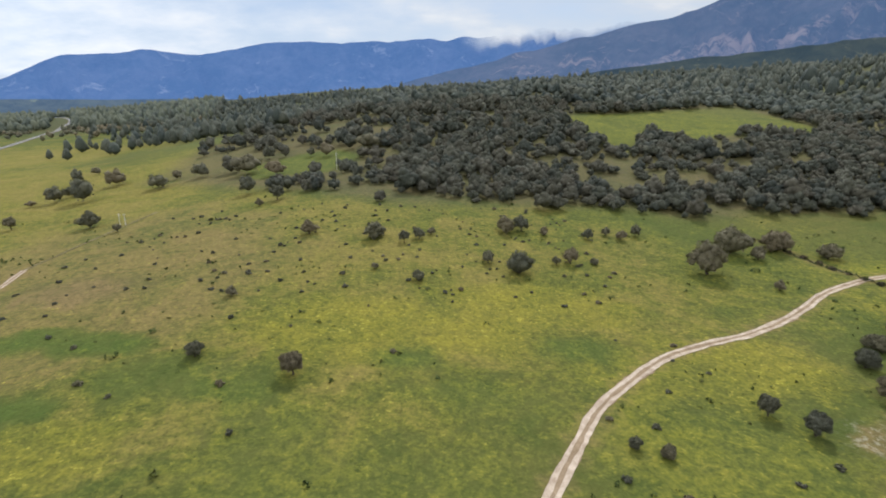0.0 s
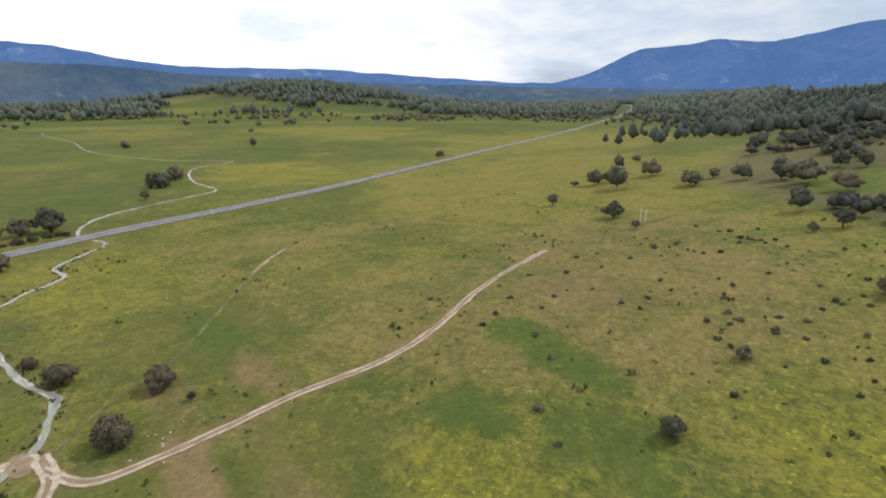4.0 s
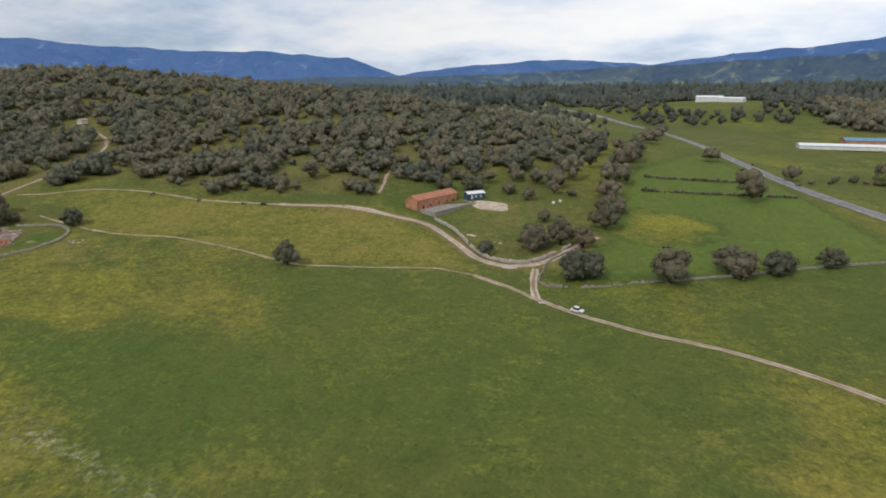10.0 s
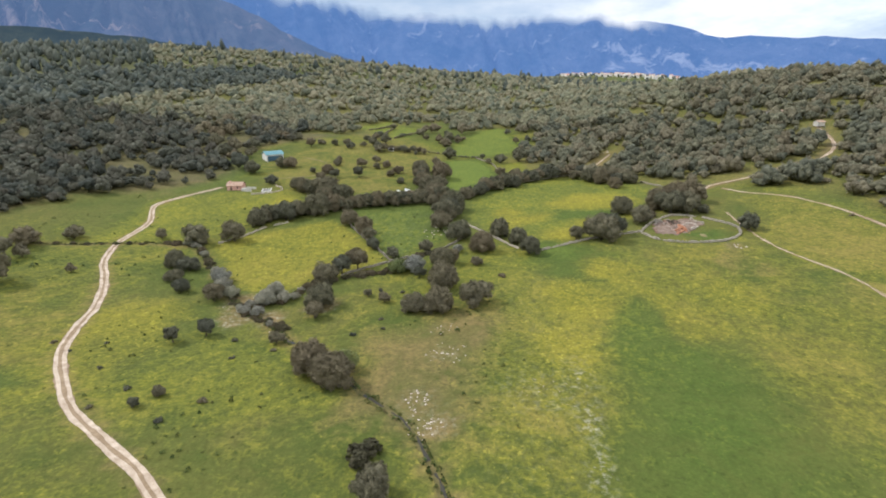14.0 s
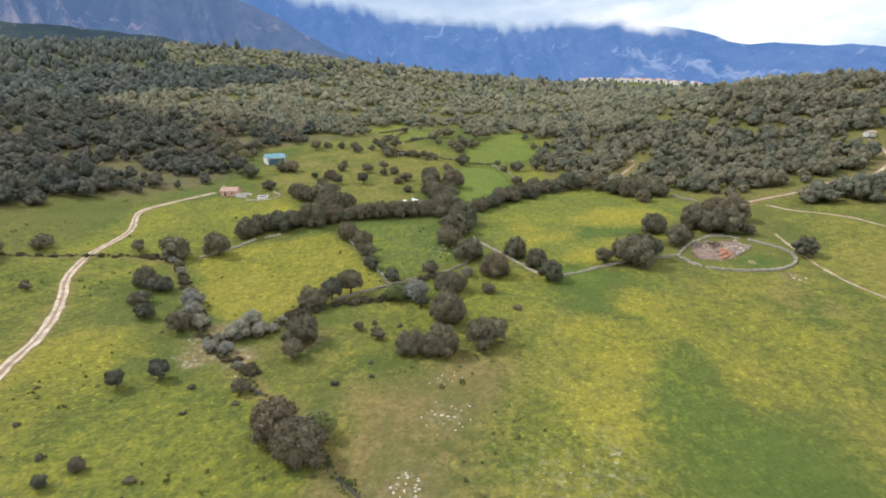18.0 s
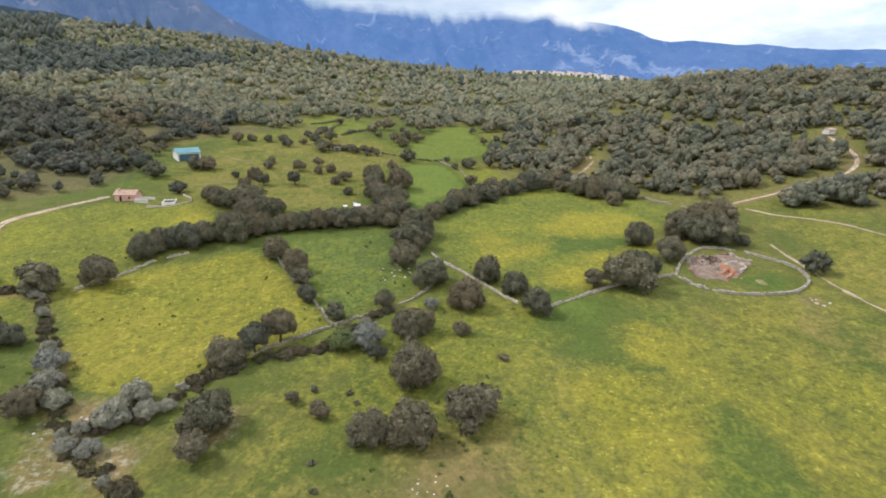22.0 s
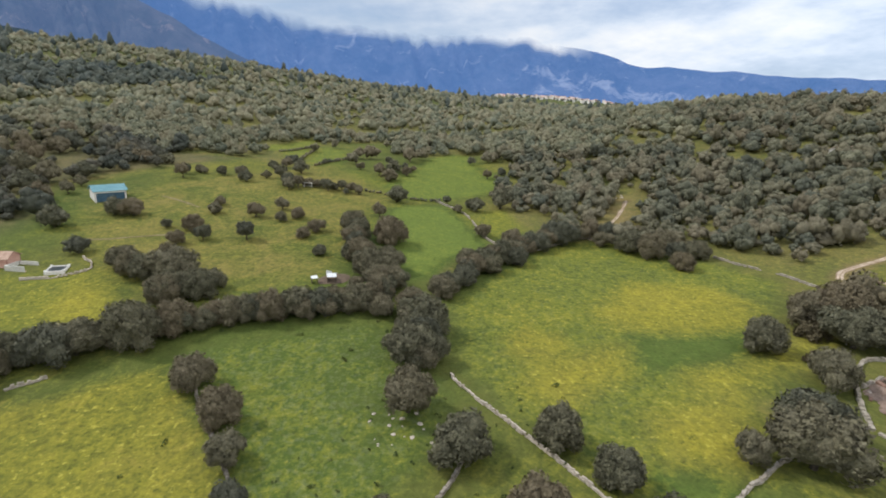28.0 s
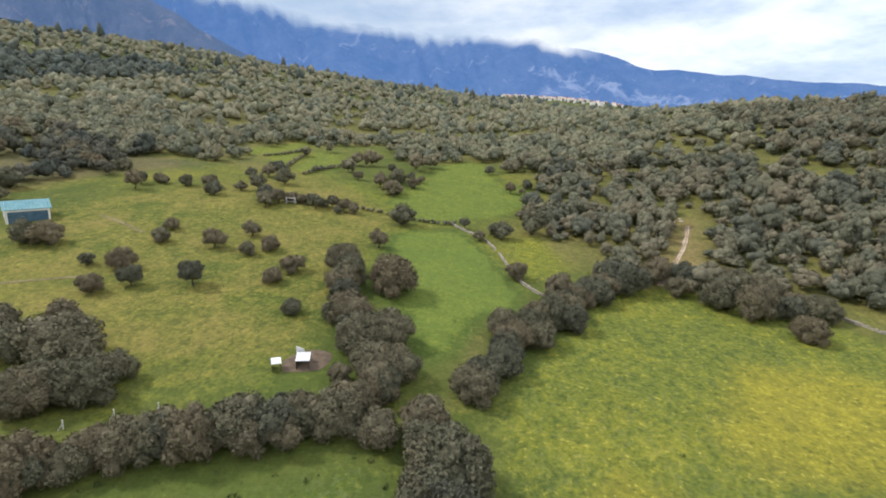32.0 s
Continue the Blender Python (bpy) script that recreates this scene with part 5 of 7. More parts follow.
def thin_north(x, y):
    open_left = np.clip((x + 175) / 130, 0.12, 1) + np.clip((y - 350) / 60, 0, 1)
    return np.clip(open_left, 0, 1) * (1 - 0.72 * soft(SPARSE_NORTH, x, y, 30)) * (1 - 0.95 * soft(SPARSE_BARN, x, y, 20))


def thin_east(x, y):
    barn = np.exp(-((x - 365) / 45) ** 2 - ((y - 170) / 40) ** 2)
    crest = np.exp(-((x - 410) / 45) ** 2 - ((y - 110) / 40) ** 2)
    slope = np.exp(-((x - 345) / 90) ** 2 - ((y + 75) / 75) ** 2)
    return (1 - 0.75 * np.clip(barn + crest, 0, 1)) * (1 + 1.6 * slope) * (1 - 0.8 * soft(OPEN_EAST, x, y, 24)) * np.clip((edge_distance(HILL_TRACK, x, y, False) - 5) / 22, 0.25, 1)


plant("wood_north", WOOD_NORTH, (-190, 440, 170, 600), 6.0, 101, MID_KINDS, (5.8, 10.5), 0.95, "dense oak wood on the hill, leaves darkened for shade", DARK_SHADED_OAK, keep=lambda x, y: ~pines(x, y), thin=thin_north, loose=0.29)
plant("wood_north_far", WOOD_NORTH, (-190, 440, 170, 730), 7.2, 105, FAR_KINDS, (7.5, 13), 1.1, "dark pine wood behind the oak hill", HAZED_PINE, keep=pines)
plant("wood_slope", WOOD_EAST, (10, 560, -420, 420), 5.7, 111, MID_KINDS, (5.7, 10), 0.97, "dense evergreen oak wood on the near slopes", WOOD_OAK, keep=lambda x, y: (np.hypot(x - 200, y) < 235) & (y > -95 - 0.15 * (x - 150)), thin=thin_east, loose=0.29)
plant("wood_east", WOOD_EAST, (10, 560, -420, 420), 5.8, 102, MID_KINDS, (5.8, 10.5), 1.0, "open evergreen oak wood on the slopes", HAZED_OAK, keep=lambda x, y: (np.hypot(x - 200, y) >= 235) & near_east(x, y) & (y > -95 - 0.15 * (x - 150)), thin=thin_east, loose=0.25)
plant("wood_south", WOOD_EAST, (10, 560, -420, 0), 5.8, 110, MID_KINDS, (6.0, 10.5), 1.05, "dense dark evergreen oak wood above the farm", WOOD_OAK, keep=lambda x, y: near_east(x, y) & (y <= -95 - 0.15 * (x - 150)), loose=0.33)
plant("wood_east_far", WOOD_EAST, (10, 910, -630, 650), 7.8, 103, FAR_KINDS, (6.8, 12), 0.9, "distant evergreen oak wood", HAZED_OAK, keep=lambda x, y: ~near_east(x, y) & ~pines(x, y), loose=0.33)
plant("pine_forest", WOOD_EAST, (10, 910, -630, 650), 8.0, 106, FAR_KINDS, (8.0, 14), 1.1, "distant dark pine forest", HAZED_PINE, keep=lambda x, y: ~near_east(x, y) & pines(x, y))
plant("wood_by_sheds", WOOD_SHEDS, (-600, 0, -1160, -600), 8.0, 107, FAR_KINDS, (10.0, 16), 1.3, "dark belt of trees behind the sheds", OAK)
plant("river_trees", RIVER_BELT, (-3200, -1300, -2150, -200), 17.0, 108, FAR_KINDS, (11, 20), 0.7, "pale riverside trees across the plain", POPLAR)


FAR_OAKS = np.array([o for o in OAKS if beyond_fields(o[0], o[1])])
wood("far_pasture_oaks", FAR_OAKS[:, 0], FAR_OAKS[:, 1], FAR_OAKS[:, 2] * 1.02, MID_KINDS, OAK, "scattered dark oaks in far pastures and hedgerows", np.random.RandomState(44), 0.0)


def far_woods():
    """Forest to the east, north and south; layered belts and hedged fields across the plain to the west."""
    x, y, r = scatter((-1000, 1750, -700, 1800), 13, 104)
    d = np.hypot(x, y)
    ok = (d > 560) & (d < 1800) & ~inside(WOOD_EAST, x, y) & ~inside(WOOD_NORTH, x, y) & ~inside(FOREST_SOUTH, x, y) & clear_of(x, y) & (edge_distance(ROAD_LINE, x, y, False) > 25)
    limit = np.where(y > 0, -330 - 0.5 * np.maximum(y - 420, 0), np.where(y < -560, 60, 20 - 0.05 * y))
    stand = 0.6 * patchwork(x, y, 240, 62) + 0.4 * patchwork(x, y, 70, 63)
    ok &= r.uniform(0, 1, len(x)) < np.clip((x - limit) / 150, 0, 1) * np.clip(0.35 + 1.1 * (stand - 0.2), 0.15, 1) * np.clip(1.5 - d / 2200, 0.3, 1)
    x, y = x[ok], y[ok]
    pine = (x < 1.35 * y) | (r.uniform(0, 1, len(x)) < 0.12)
    wide = 7.5 * np.exp(r.normal(0, 0.26, len(x))) * (1 + 0.3 * np.clip((np.hypot(x, y) - 900) / 900, 0, 1))
    wood("far_pine_woods", x[pine], y[pine], wide[pine], TINY_KINDS, HAZED_PINE, "dark pine forest on distant slopes", r)
    wood("far_oak_woods", x[~pine], y[~pine], wide[~pine] * 1.15, FAR_KINDS, HAZED_OAK, "oak wood on distant slopes, leaves paled for haze", r)
    x, y, r = scatter((-900, 1500, -2450, -480), 15, 112)
    d = np.hypot(x, y)
    gap = ((np.abs(x + 25) < 65) & (np.abs(y + 830) < 95)) | ((np.abs(x + 150) < 110) & (np.abs(y + 520) < 90))
    ok = inside(FOREST_SOUTH, x, y) & ~gap & (edge_distance(ROAD_LINE, x, y, False) > 22) & (d < 2450)
    ok &= r.uniform(0, 1, len(x)) < np.clip(1.5 * patchwork(x, y, 150, 65), 0.1, 0.85) * np.clip(1.5 - d / 2000, 0.45, 1)
    x, y = x[ok], y[ok]
    near = np.hypot(x, y) < 1050
    wide = 9 * np.exp(r.normal(0, 0.25, len(x)))
    wood("southern_oak_wood", x[near], y[near], wide[near], FAR_KINDS, DARK_SHADED_OAK, "dark evergreen oak forest beyond the road", r)
    wood("southern_forest", x[~near], y[~near], wide[~near] * 1.3, TINY_KINDS, HAZED_PINE, "dark forest covering low southern hills", r)
    x, y, r = scatter((-3200, 500, -3200, 2300), 15, 109)
    d, a = np.hypot(x, y), np.arctan2(y, x) * 1800
    ok = (d > 640) & (d < 2580) & ~inside(WOOD_SHEDS, x, y) & ~inside(RIVER_BELT, x, y) & ~inside(WOOD_EAST, x, y) & ~inside(WOOD_NORTH, x, y) & ~inside(FOREST_SOUTH, x, y) & (edge_distance(ROAD_LINE, x, y, False) > 22)
    limit = np.where(y > 0, -230 - 0.35 * np.maximum(y - 420, 0), 60)
    ok &= x < limit
    belt = np.clip((patchwork(a, d * 4.5, 900, 61) - 0.56) * 8, 0, 1) * np.clip((d - 1000) / 300, 0, 1)
    knoll = 2.2 * np.clip(np.exp(-((x + 1740) ** 2 + (y - 740) ** 2) / (2 * 280.0 ** 2)) - 0.3, 0, 1) + np.exp(-((x + 900) ** 2 + (y - 1500) ** 2) / (2 * 480.0 ** 2))
    belt = np.maximum(0.8 * belt, 0.95 * np.clip((knoll - 0.25) * 3, 0, 1) * (0.6 + 0.6 * patchwork(x, y, 160, 64)))
    ok &= r.uniform(0, 1, len(x)) < belt + 0.004
    x, y = x[ok], y[ok]
    wide = np.clip(8.5 * np.exp(r.normal(0, 0.28, len(x))), 4, 13)
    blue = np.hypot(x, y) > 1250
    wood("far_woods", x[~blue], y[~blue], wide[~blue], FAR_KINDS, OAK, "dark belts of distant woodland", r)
    # belts beyond 1250 m get the leaves with haze in their colour
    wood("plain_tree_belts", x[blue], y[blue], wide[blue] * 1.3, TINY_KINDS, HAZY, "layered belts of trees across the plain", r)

    # hedged fields south-west of the road
    px, py = [], []
    for _ in range(95):
        az, away = np.radians(r.uniform(193, 250)), r.uniform(620, 2100)
        cx, cy = np.sin(az) * away, np.cos(az) * away
        way = np.radians(r.choice((38, 128)) + r.normal(0, 9))
        n = int(r.uniform(70, 300) / 7)
        u = (np.arange(n) - n / 2) * 7
        grow = r.uniform(0, 1, n) < 0.45 + 0.5 * patchwork(u, u * 0, 90, int(away))
        px.append((cx + np.cos(way) * u + r.uniform(-2, 2, n))[grow])
        py.append((cy + np.sin(way) * u + r.uniform(-2, 2, n))[grow])
    x, y = np.concatenate(px), np.concatenate(py)
    ok = (edge_distance(ROAD_LINE, x, y, False) > 25) & (edge_distance(FAR_TRACK, x, y, False) > 9) & (np.hypot(x, y) > 600)
    x, y = x[ok], y[ok]
    wood("plain_hedgerows", x, y, np.clip(6.0 * np.exp(r.normal(0, 0.35, len(x))), 3, 12), FAR_KINDS, OAK, "dark hedgerows and trees between far fields", r, category="hedge")


far_woods()


rng = np.random.RandomState(15)
for hedge in HEDGES:
    p = smooth_line(hedge, 5.0)
    p = p[rng.uniform(0, 1, len(p)) < 0.75]
    p = p + rng.uniform(-2, 2, p.shape)
    wood("field_hedge", p[:, 0], p[:, 1], rng.uniform(2.2, 5.5, len(p)), FAR_KINDS, OAK, "low dark hedge between far fields", rng, category="hedge")
for hedge in UPPER_HEDGES:
    p = smooth_line(hedge, 1.6)
    p = p + rng.uniform(-0.5, 0.5, p.shape)
    wood("field_hedge", p[:, 0], p[:, 1], rng.uniform(1.4, 2.6, len(p)), FAR_KINDS, OAK, "low clipped hedge between upper fields", rng, category="hedge")

# ---- shrubs ----
BUSH_KINDS = [mesh_from("bush", *crown_arrays(200 + k, 9, 150, 0.085, 0.62, False, 0.12), m) for k, m in enumerate((DARK_SHADED_OAK, OAK, DARK_SHADED_OAK))]
BRAMBLE_KINDS = [tree_kind(220 + k, 20, 1400, 0.05, 0.55, -0.06, BRAMBLE, 0.1, 0.55) for k in range(3)]
WILLOW_KINDS = [tree_kind(230 + k, 26, 3600, 0.030, 0.85, 0.0, m, 0.0, 0.62) for k, m in enumerate((WILLOW, WILLOW, FRESH))]


def bush(x, y, wide, kind, label, group):
    ob = new("bush", BUSH_KINDS[kind])
    ob.matrix_world = pose(x, y, float(rise(x, y)) - 0.06 * wide, 0, 0, rng.uniform(0, 360)) @ Matrix.Diagonal((wide, wide, wide * rng.uniform(0.7, 1.1), 1))
    return tagged(ob, label, "bush", group)


rng = random.Random(31)
for k in range(270):
    x, y = rng.uniform(-150, 55), rng.uniform(105, 222)
    if y > 232 - 0.2 * abs(x) or x < -125 + 0.12 * (y - 100) or rng.random() > 0.35 + 0.65 * (y > 135):
        continue
    bush(x, y, rng.uniform(0.7, 1.7), rng.choice((0, 1, 2)), "small dark scrub bush on the grassy slope", "slope scrub")
for x, y, w in ((38, 84, 1.6), (55, 70, 1.4), (60, 62, 1.6), (70, 45, 1.5), (74, 38, 1.2), (80, 40, 1.4), (99, 38, 1.5), (100, 45, 1.6), (96, 36, 1.3), (36, 66, 1.9), (28, 70, 1.5), (45, 96, 1.3), (112, 8, 2.6), (30, 86, 1.4), (57, 104, 1.2), (64, 74, 1.5), (-43, 92, 1.8), (-36, 78, 1.4), (-70, 92, 1.7), (-80, 106, 1.5), (-62, 88, 1.3), (126, -137, 1.9), (118, -141, 2.2), (146, -130, 2.0), (172, -126, 1.8)):
    bush(x, y, w, rng.choice((0, 1)), "low dark bush in the meadow", "meadow bushes")


def thicket(line, first, last, step, size, kinds, name, label, group, seed):
    """Shrubs along a stretch of a line."""
    r = random.Random(seed)
    pts = smooth_line(line, step)
    for x, y in pts[int(first * len(pts)):int(last * len(pts))]:
        w = r.uniform(*size)
        tree(name, x + r.uniform(-1.2, 1.2), y + r.uniform(-1.2, 1.2), w, *r.choice(kinds), label, group, r.uniform(0, 360), r.uniform(0.65, 1.0), "shrub")


for line_, count, sizes, side, seed in (
        ([(170, 119), (179, 111), (185, 103), (189, 96), (194, 87), (198, 79), (201, 69), (204, 58), (209, 50), (216, 45)], 24, (6.5, 9.5), 2.2, 1),
        ([(205, 102), (212, 97), (219, 104), (224, 114)], 5, (7.5, 10), 2.5, 2),
        ([(216, 30), (226, 24), (236, 18), (246, 11), (256, 5), (263, 2)], 13, (6.5, 9.0), 2.0, 3),
        ([(214, 42), (222, 46), (231, 50), (240, 55), (247, 59)], 10, (7.0, 10.0), 3.0, 4),
        ([(176, 32), (186, 33), (196, 36), (205, 40)], 7, (7.0, 9.5), 2.2, 5),
        ([(250, 60), (262, 60), (274, 62)], 5, (6.5, 9.0), 2.0, 6),
        ([(262, 0), (272, -8), (281, -18), (284, -30), (279, -44), (268, -52), (256, -62)], 15, (7.0, 9.5), 3.0, 7)):
    r = random.Random(seed + 300)
    pts = smooth_line(line_, 1.0)
    for k in range(count):
        x, y = pts[int((k + 0.5) / count * len(pts))]
        w = r.uniform(*sizes)
        tree("oak_tree", x + r.uniform(-side, side), y + r.uniform(-side, side), w, *OAK_KINDS[r.choice((1, 2, 3, 5))], "dense dark evergreen oak in a field hedge", "hedge oaks", r.uniform(0, 360), r.uniform(0.85, 1.05))

thicket(DITCH, 0.0, 0.72, 1.7, (1.6, 4.8), BRAMBLE_KINDS + WILLOW_KINDS[:1], "bramble", "brown tangled bramble thicket along a ditch", "ditch brambles", 1)
thicket(BROOK, 0.45, 0.80, 1.9, (1.4, 4.2), BRAMBLE_KINDS + WILLOW_KINDS[:1], "bramble", "brown bramble thicket beside the brook", "brook brambles", 2)
thicket([(139, 132), (137, 150), (128, 178), (118, 205)], 0.3, 1.0, 4.5, (1.8, 3.0), BRAMBLE_KINDS, "bramble", "low hedge of brambles along the field edge", "field edge brambles", 3)
thicket([(-226, -44), (-240, -20)], 0.0, 1.0, 3.5, (2.6, 4.2), BRAMBLE_KINDS, "bramble", "dark roadside hedge of brambles", "roadside brambles", 4)
thicket([(-262, -2), (-268, 15), (-276, 34)], 0.0, 1.0, 4.0, (3.0, 5.0), BRAMBLE_KINDS, "bramble", "low thicket by the road", "roadside brambles", 5)
for x, y, w, k in ((104, 100, 6.5, 0), (97, 96, 6.0, 1), (92, 90, 5.0, 0), (95, 77, 6.0, 1), (88, 77, 6.5, 0), (51, 42, 7.5, 2), (116, 43, 6.2, 2), (117, 38, 7.4, 1), (136, 25, 4.0, 0), (-138, -346, 9, 2), (-171, -340, 12, 2), (-256, -20, 6, 2)):
    tree("willow_tree", x, y, w, *WILLOW_KINDS[k], "silvery grey willow not yet in leaf" if k < 2 else "fresh green willow in young leaf", "willows", rng.uniform(0, 360), rng.uniform(0.8, 1.0))
for x, y, w in ((-134, 10, 5.0), (-117, 11, 4.6), (23, 29, 6.0), (-350, -449, 15), (195, -58, 8.0), (182, -52, 6.5)):
    tree("brown_shrub", x, y, w, *BRAMBLE_KINDS[int(abs(x)) % 3], "leafless purplish brown shrub in the grass", "bare shrubs", rng.uniform(0, 360), 0.95, "shrub")


def bare_tree(x, y, tall):
    ob = thing("bare_tree", at(x, y), "tall leafless grey tree beside the road", "tree")
    r = random.Random(5)
    bm = bmesh.new()

    def grow(a, d, length, radius, depth):
        b = a + d * length
        m = Matrix.Translation((a + b) / 2) @ d.to_track_quat("Z", "Y").to_matrix().to_4x4()
        bmesh.ops.create_cone(bm, cap_ends=False, segments=5, radius1=radius, radius2=radius * 0.6, depth=length, matrix=m)
        if depth:
            for _ in range(4):
                e = (d + Vector((r.uniform(-1, 1), r.uniform(-1, 1), r.uniform(0, 0.7))) * 0.6).normalized()
                grow(a + d * length * r.uniform(0.55, 1), e, length * r.uniform(0.55, 0.75), radius * 0.5, depth - 1)

    grow(Vector((0, 0, -0.1)), Vector((0, 0, 1)), tall * 0.42, 0.2, 4)
    part("trunk", bm, BARK, ob)


bare_tree(-214, -49, 9.0)
TWIG_KINDS = [tree_kind(240 + k, 20, 1500, 0.045, 1.0, 0.05, TWIGS, 0.0, 0.3) for k in range(2)]
for x, y, w, tall in ((-212, -50.5, 4.2, 1.5), (-216, -48, 3.4, 1.6), (-260, -433, 13, 1.0)):
    tree("leafless_tree", x, y, w, *TWIG_KINDS[int(w) & 1], "pinkish grey leafless tree with fine twigs", "leafless trees", rng.uniform(0, 360), tall)
for x, y in [(339, 106), (336, 100), (340, 96), (339, 92), (338, 88), (337, 83), (336, 79), (333, 74), (349, 160), (354, 155), (352, 143), (352, 133), (390, 78), (413, 64), (383, 51)]:
    tree("oak_tree", x, y, rng.uniform(4.5, 6.5), *OAK_KINDS[rng.choice((0, 1, 3, 4))], "rounded dark evergreen oak on the upper pasture", "upper pasture oaks", rng.uniform(0, 360), rng.uniform(0.9, 1.1))

# ---- dry-stone walls ----
def stone_wall(points, tall, thick, seed, mat, label, closed=False, stone=0.5):
    """A wall of rough stones laid in uneven courses."""
    r = np.random.RandomState(seed)
    line = smooth_line(points + ([points[0]] if closed else []), stone)
    n = sideways(line)
    cube = np.array([(a, b, c) for a in (-1, 1) for b in (-1, 1) for c in (-1, 1)], float) * 0.5
    box = np.array([(0, 1, 3), (0, 3, 2), (4, 6, 7), (4, 7, 5), (0, 4, 5), (0, 5, 1), (2, 3, 7), (2, 7, 6), (0, 2, 6), (0, 6, 4), (1, 5, 7), (1, 7, 3)])
    line = line + n * (patchwork(line[:, 0], line[:, 1], 9, seed) - 0.5)[:, None] * 0.4
    patch_ = patchwork(line[:, 0], line[:, 1], 16, seed + 40)
    chunks, count = [], max(1, int(round(tall / 0.38)))
    for c in range(count):
        for k, (x, y) in enumerate(line):
            worn = patch_[k]
            if (c == count - 1 and r.uniform() < 0.22) or (c and worn < 0.2) or worn < 0.06 or r.uniform() < 0.05:
                continue
            size = np.array([stone * r.uniform(0.8, 1.3), thick * r.uniform(0.8, 1.15) * (1 - 0.12 * c), 0.42 * r.uniform(0.8, 1.25)])
            v = cube * size + r.uniform(-0.06, 0.06, (8, 3))
            turn = math.atan2(n[k, 0], -n[k, 1]) + r.uniform(-0.15, 0.15)
            cs, sn = math.cos(turn), math.sin(turn)
            off = r.uniform(-0.08, 0.08)
            px, py = x + n[k, 0] * off, y + n[k, 1] * off
            v = np.c_[v[:, 0] * cs - v[:, 1] * sn + px, v[:, 0] * sn + v[:, 1] * cs + py, v[:, 2] + float(rise(px, py)) + 0.15 + 0.38 * c]
            chunks.append((v, box))
    return tagged(new("stone_wall", mesh_from("stone_wall", *joined(chunks), mat)), label, "wall", kind="structure")


GREY = "low dry-stone wall of rough grey stones"
ENCLOSURE_STONE = plain("weathered_enclosure_stone", (0.27, 0.24, 0.19), (0.52, 0.475, 0.40), 0.9, 0.9, relief=0.05, objects=0.2)
stone_wall([(175, 27), (171, 25), (155, 14), (139, 3)], 0.8, 0.36, 1, PALE_STONE, "pale dry-stone wall between fields")
stone_wall([(137, -5), (141, -11), (146, -18), (152, -27), (156, -36), (159, -44)], 0.8, 0.5, 2, STONE, GREY)
stone_wall([(180, 82), (160, 70), (144, 59), (130, 50), (126, 47)], 0.8, 0.5, 3, STONE, GREY)
stone_wall([(126, 48), (119, 56), (112, 63), (105, 67), (100, 72)], 0.7, 0.5, 4, STONE, GREY)
stone_wall([(127, 47), (135, 37), (143, 29), (156, 23)], 0.75, 0.5, 5, STONE, GREY)
stone_wall([(143, 123), (153, 117), (165, 113), (172, 106)], 0.7, 0.5, 6, STONE, GREY)
stone_wall([(158, -44), (149, -49), (145, -59), (147, -71), (153, -78), (161, -81), (168, -80), (174, -76), (181, -70), (183, -62), (179, -57), (170, -50)], 0.9, 0.75, 7, ENCLOSURE_STONE, "curved stone enclosure wall round a ruined building", True)
stone_wall([(331, 33), (314, 21), (300, 17), (287, 15), (274, 12), (262, 2), (268, -8), (280, -20), (284, -32), (280, -42)], 0.7, 0.6, 8, STONE, GREY, stone=0.6)
stone_wall([(218.5, 146), (220.5, 138.5), (224, 134.2), (228, 132.5), (232, 135), (236, 140)], 0.7, 0.35, 14, PALE_STONE, "low pale wall round the water tank")
stone_wall([(258, -65), (249, -69), (238, -76), (226, -80)], 0.7, 0.45, 11, STONE, "broken stone wall at the wood edge")
stone_wall([(44, -164), (31, -156), (16, -141), (7, -135), (-3, -135), (-9, -143), (-14, -160)], 1.3, 0.7, 12, PALE_STONE, "pale stone wall along the farm lane", stone=0.6)
stone_wall([(-17, -160), (-12, -142), (-13, -132), (-16, -121), (-30, -126), (-42, -136), (-65, -153), (-93, -176), (-125, -198)], 0.75, 0.5, 13, STONE, GREY, stone=0.6)

# ---- rocks ----
ROCK_BM = bmesh.new()
bmesh.ops.create_icosphere(ROCK_BM, subdivisions=1, radius=0.5)
rng = random.Random(77)
for v in ROCK_BM.verts:
    v.co = Vector((v.co.x * 1.2, v.co.y, max(v.co.z, -0.1) * 0.4)) * rng.uniform(0.75, 1.2)
ROCK = bpy.data.meshes.new("rock")
ROCK_BM.to_mesh(ROCK)
ROCK_BM.free()
ROCK.materials.append(PALE_STONE)


def rocks(x, y, reach, count, size, label, group, seed, squash=1.0):
    r = random.Random(seed)
    for _ in range(count):
        a, d = r.uniform(0, 6.28), reach * r.random() ** 0.7
        px, py = x + math.cos(a) * d, y + math.sin(a) * d * squash
        ob = new("rock", ROCK)
        s = r.uniform(*size)
        ob.matrix_world = pose(px, py, float(rise(px, py)), 0, 0, r.uniform(0, 360)) @ Matrix.Scale(s, 4)
        tagged(ob, label, "rock", group)


rocks(41, 23, 5.0, 30, (0.12, 0.6), "pale rock lying in an earthy scar", "brook rocks", 1, 0.5)
rocks(33, 20, 4.0, 26, (0.15, 0.6), "pale rock beside the brook", "brook rocks", 2)
rocks(62, 20, 5.5, 26, (0.12, 0.6), "pale rock on the bare knoll", "knoll rocks", 3)
rocks(74, 22, 4.5, 14, (0.12, 0.5), "pale rock on the bare knoll", "knoll rocks", 4)
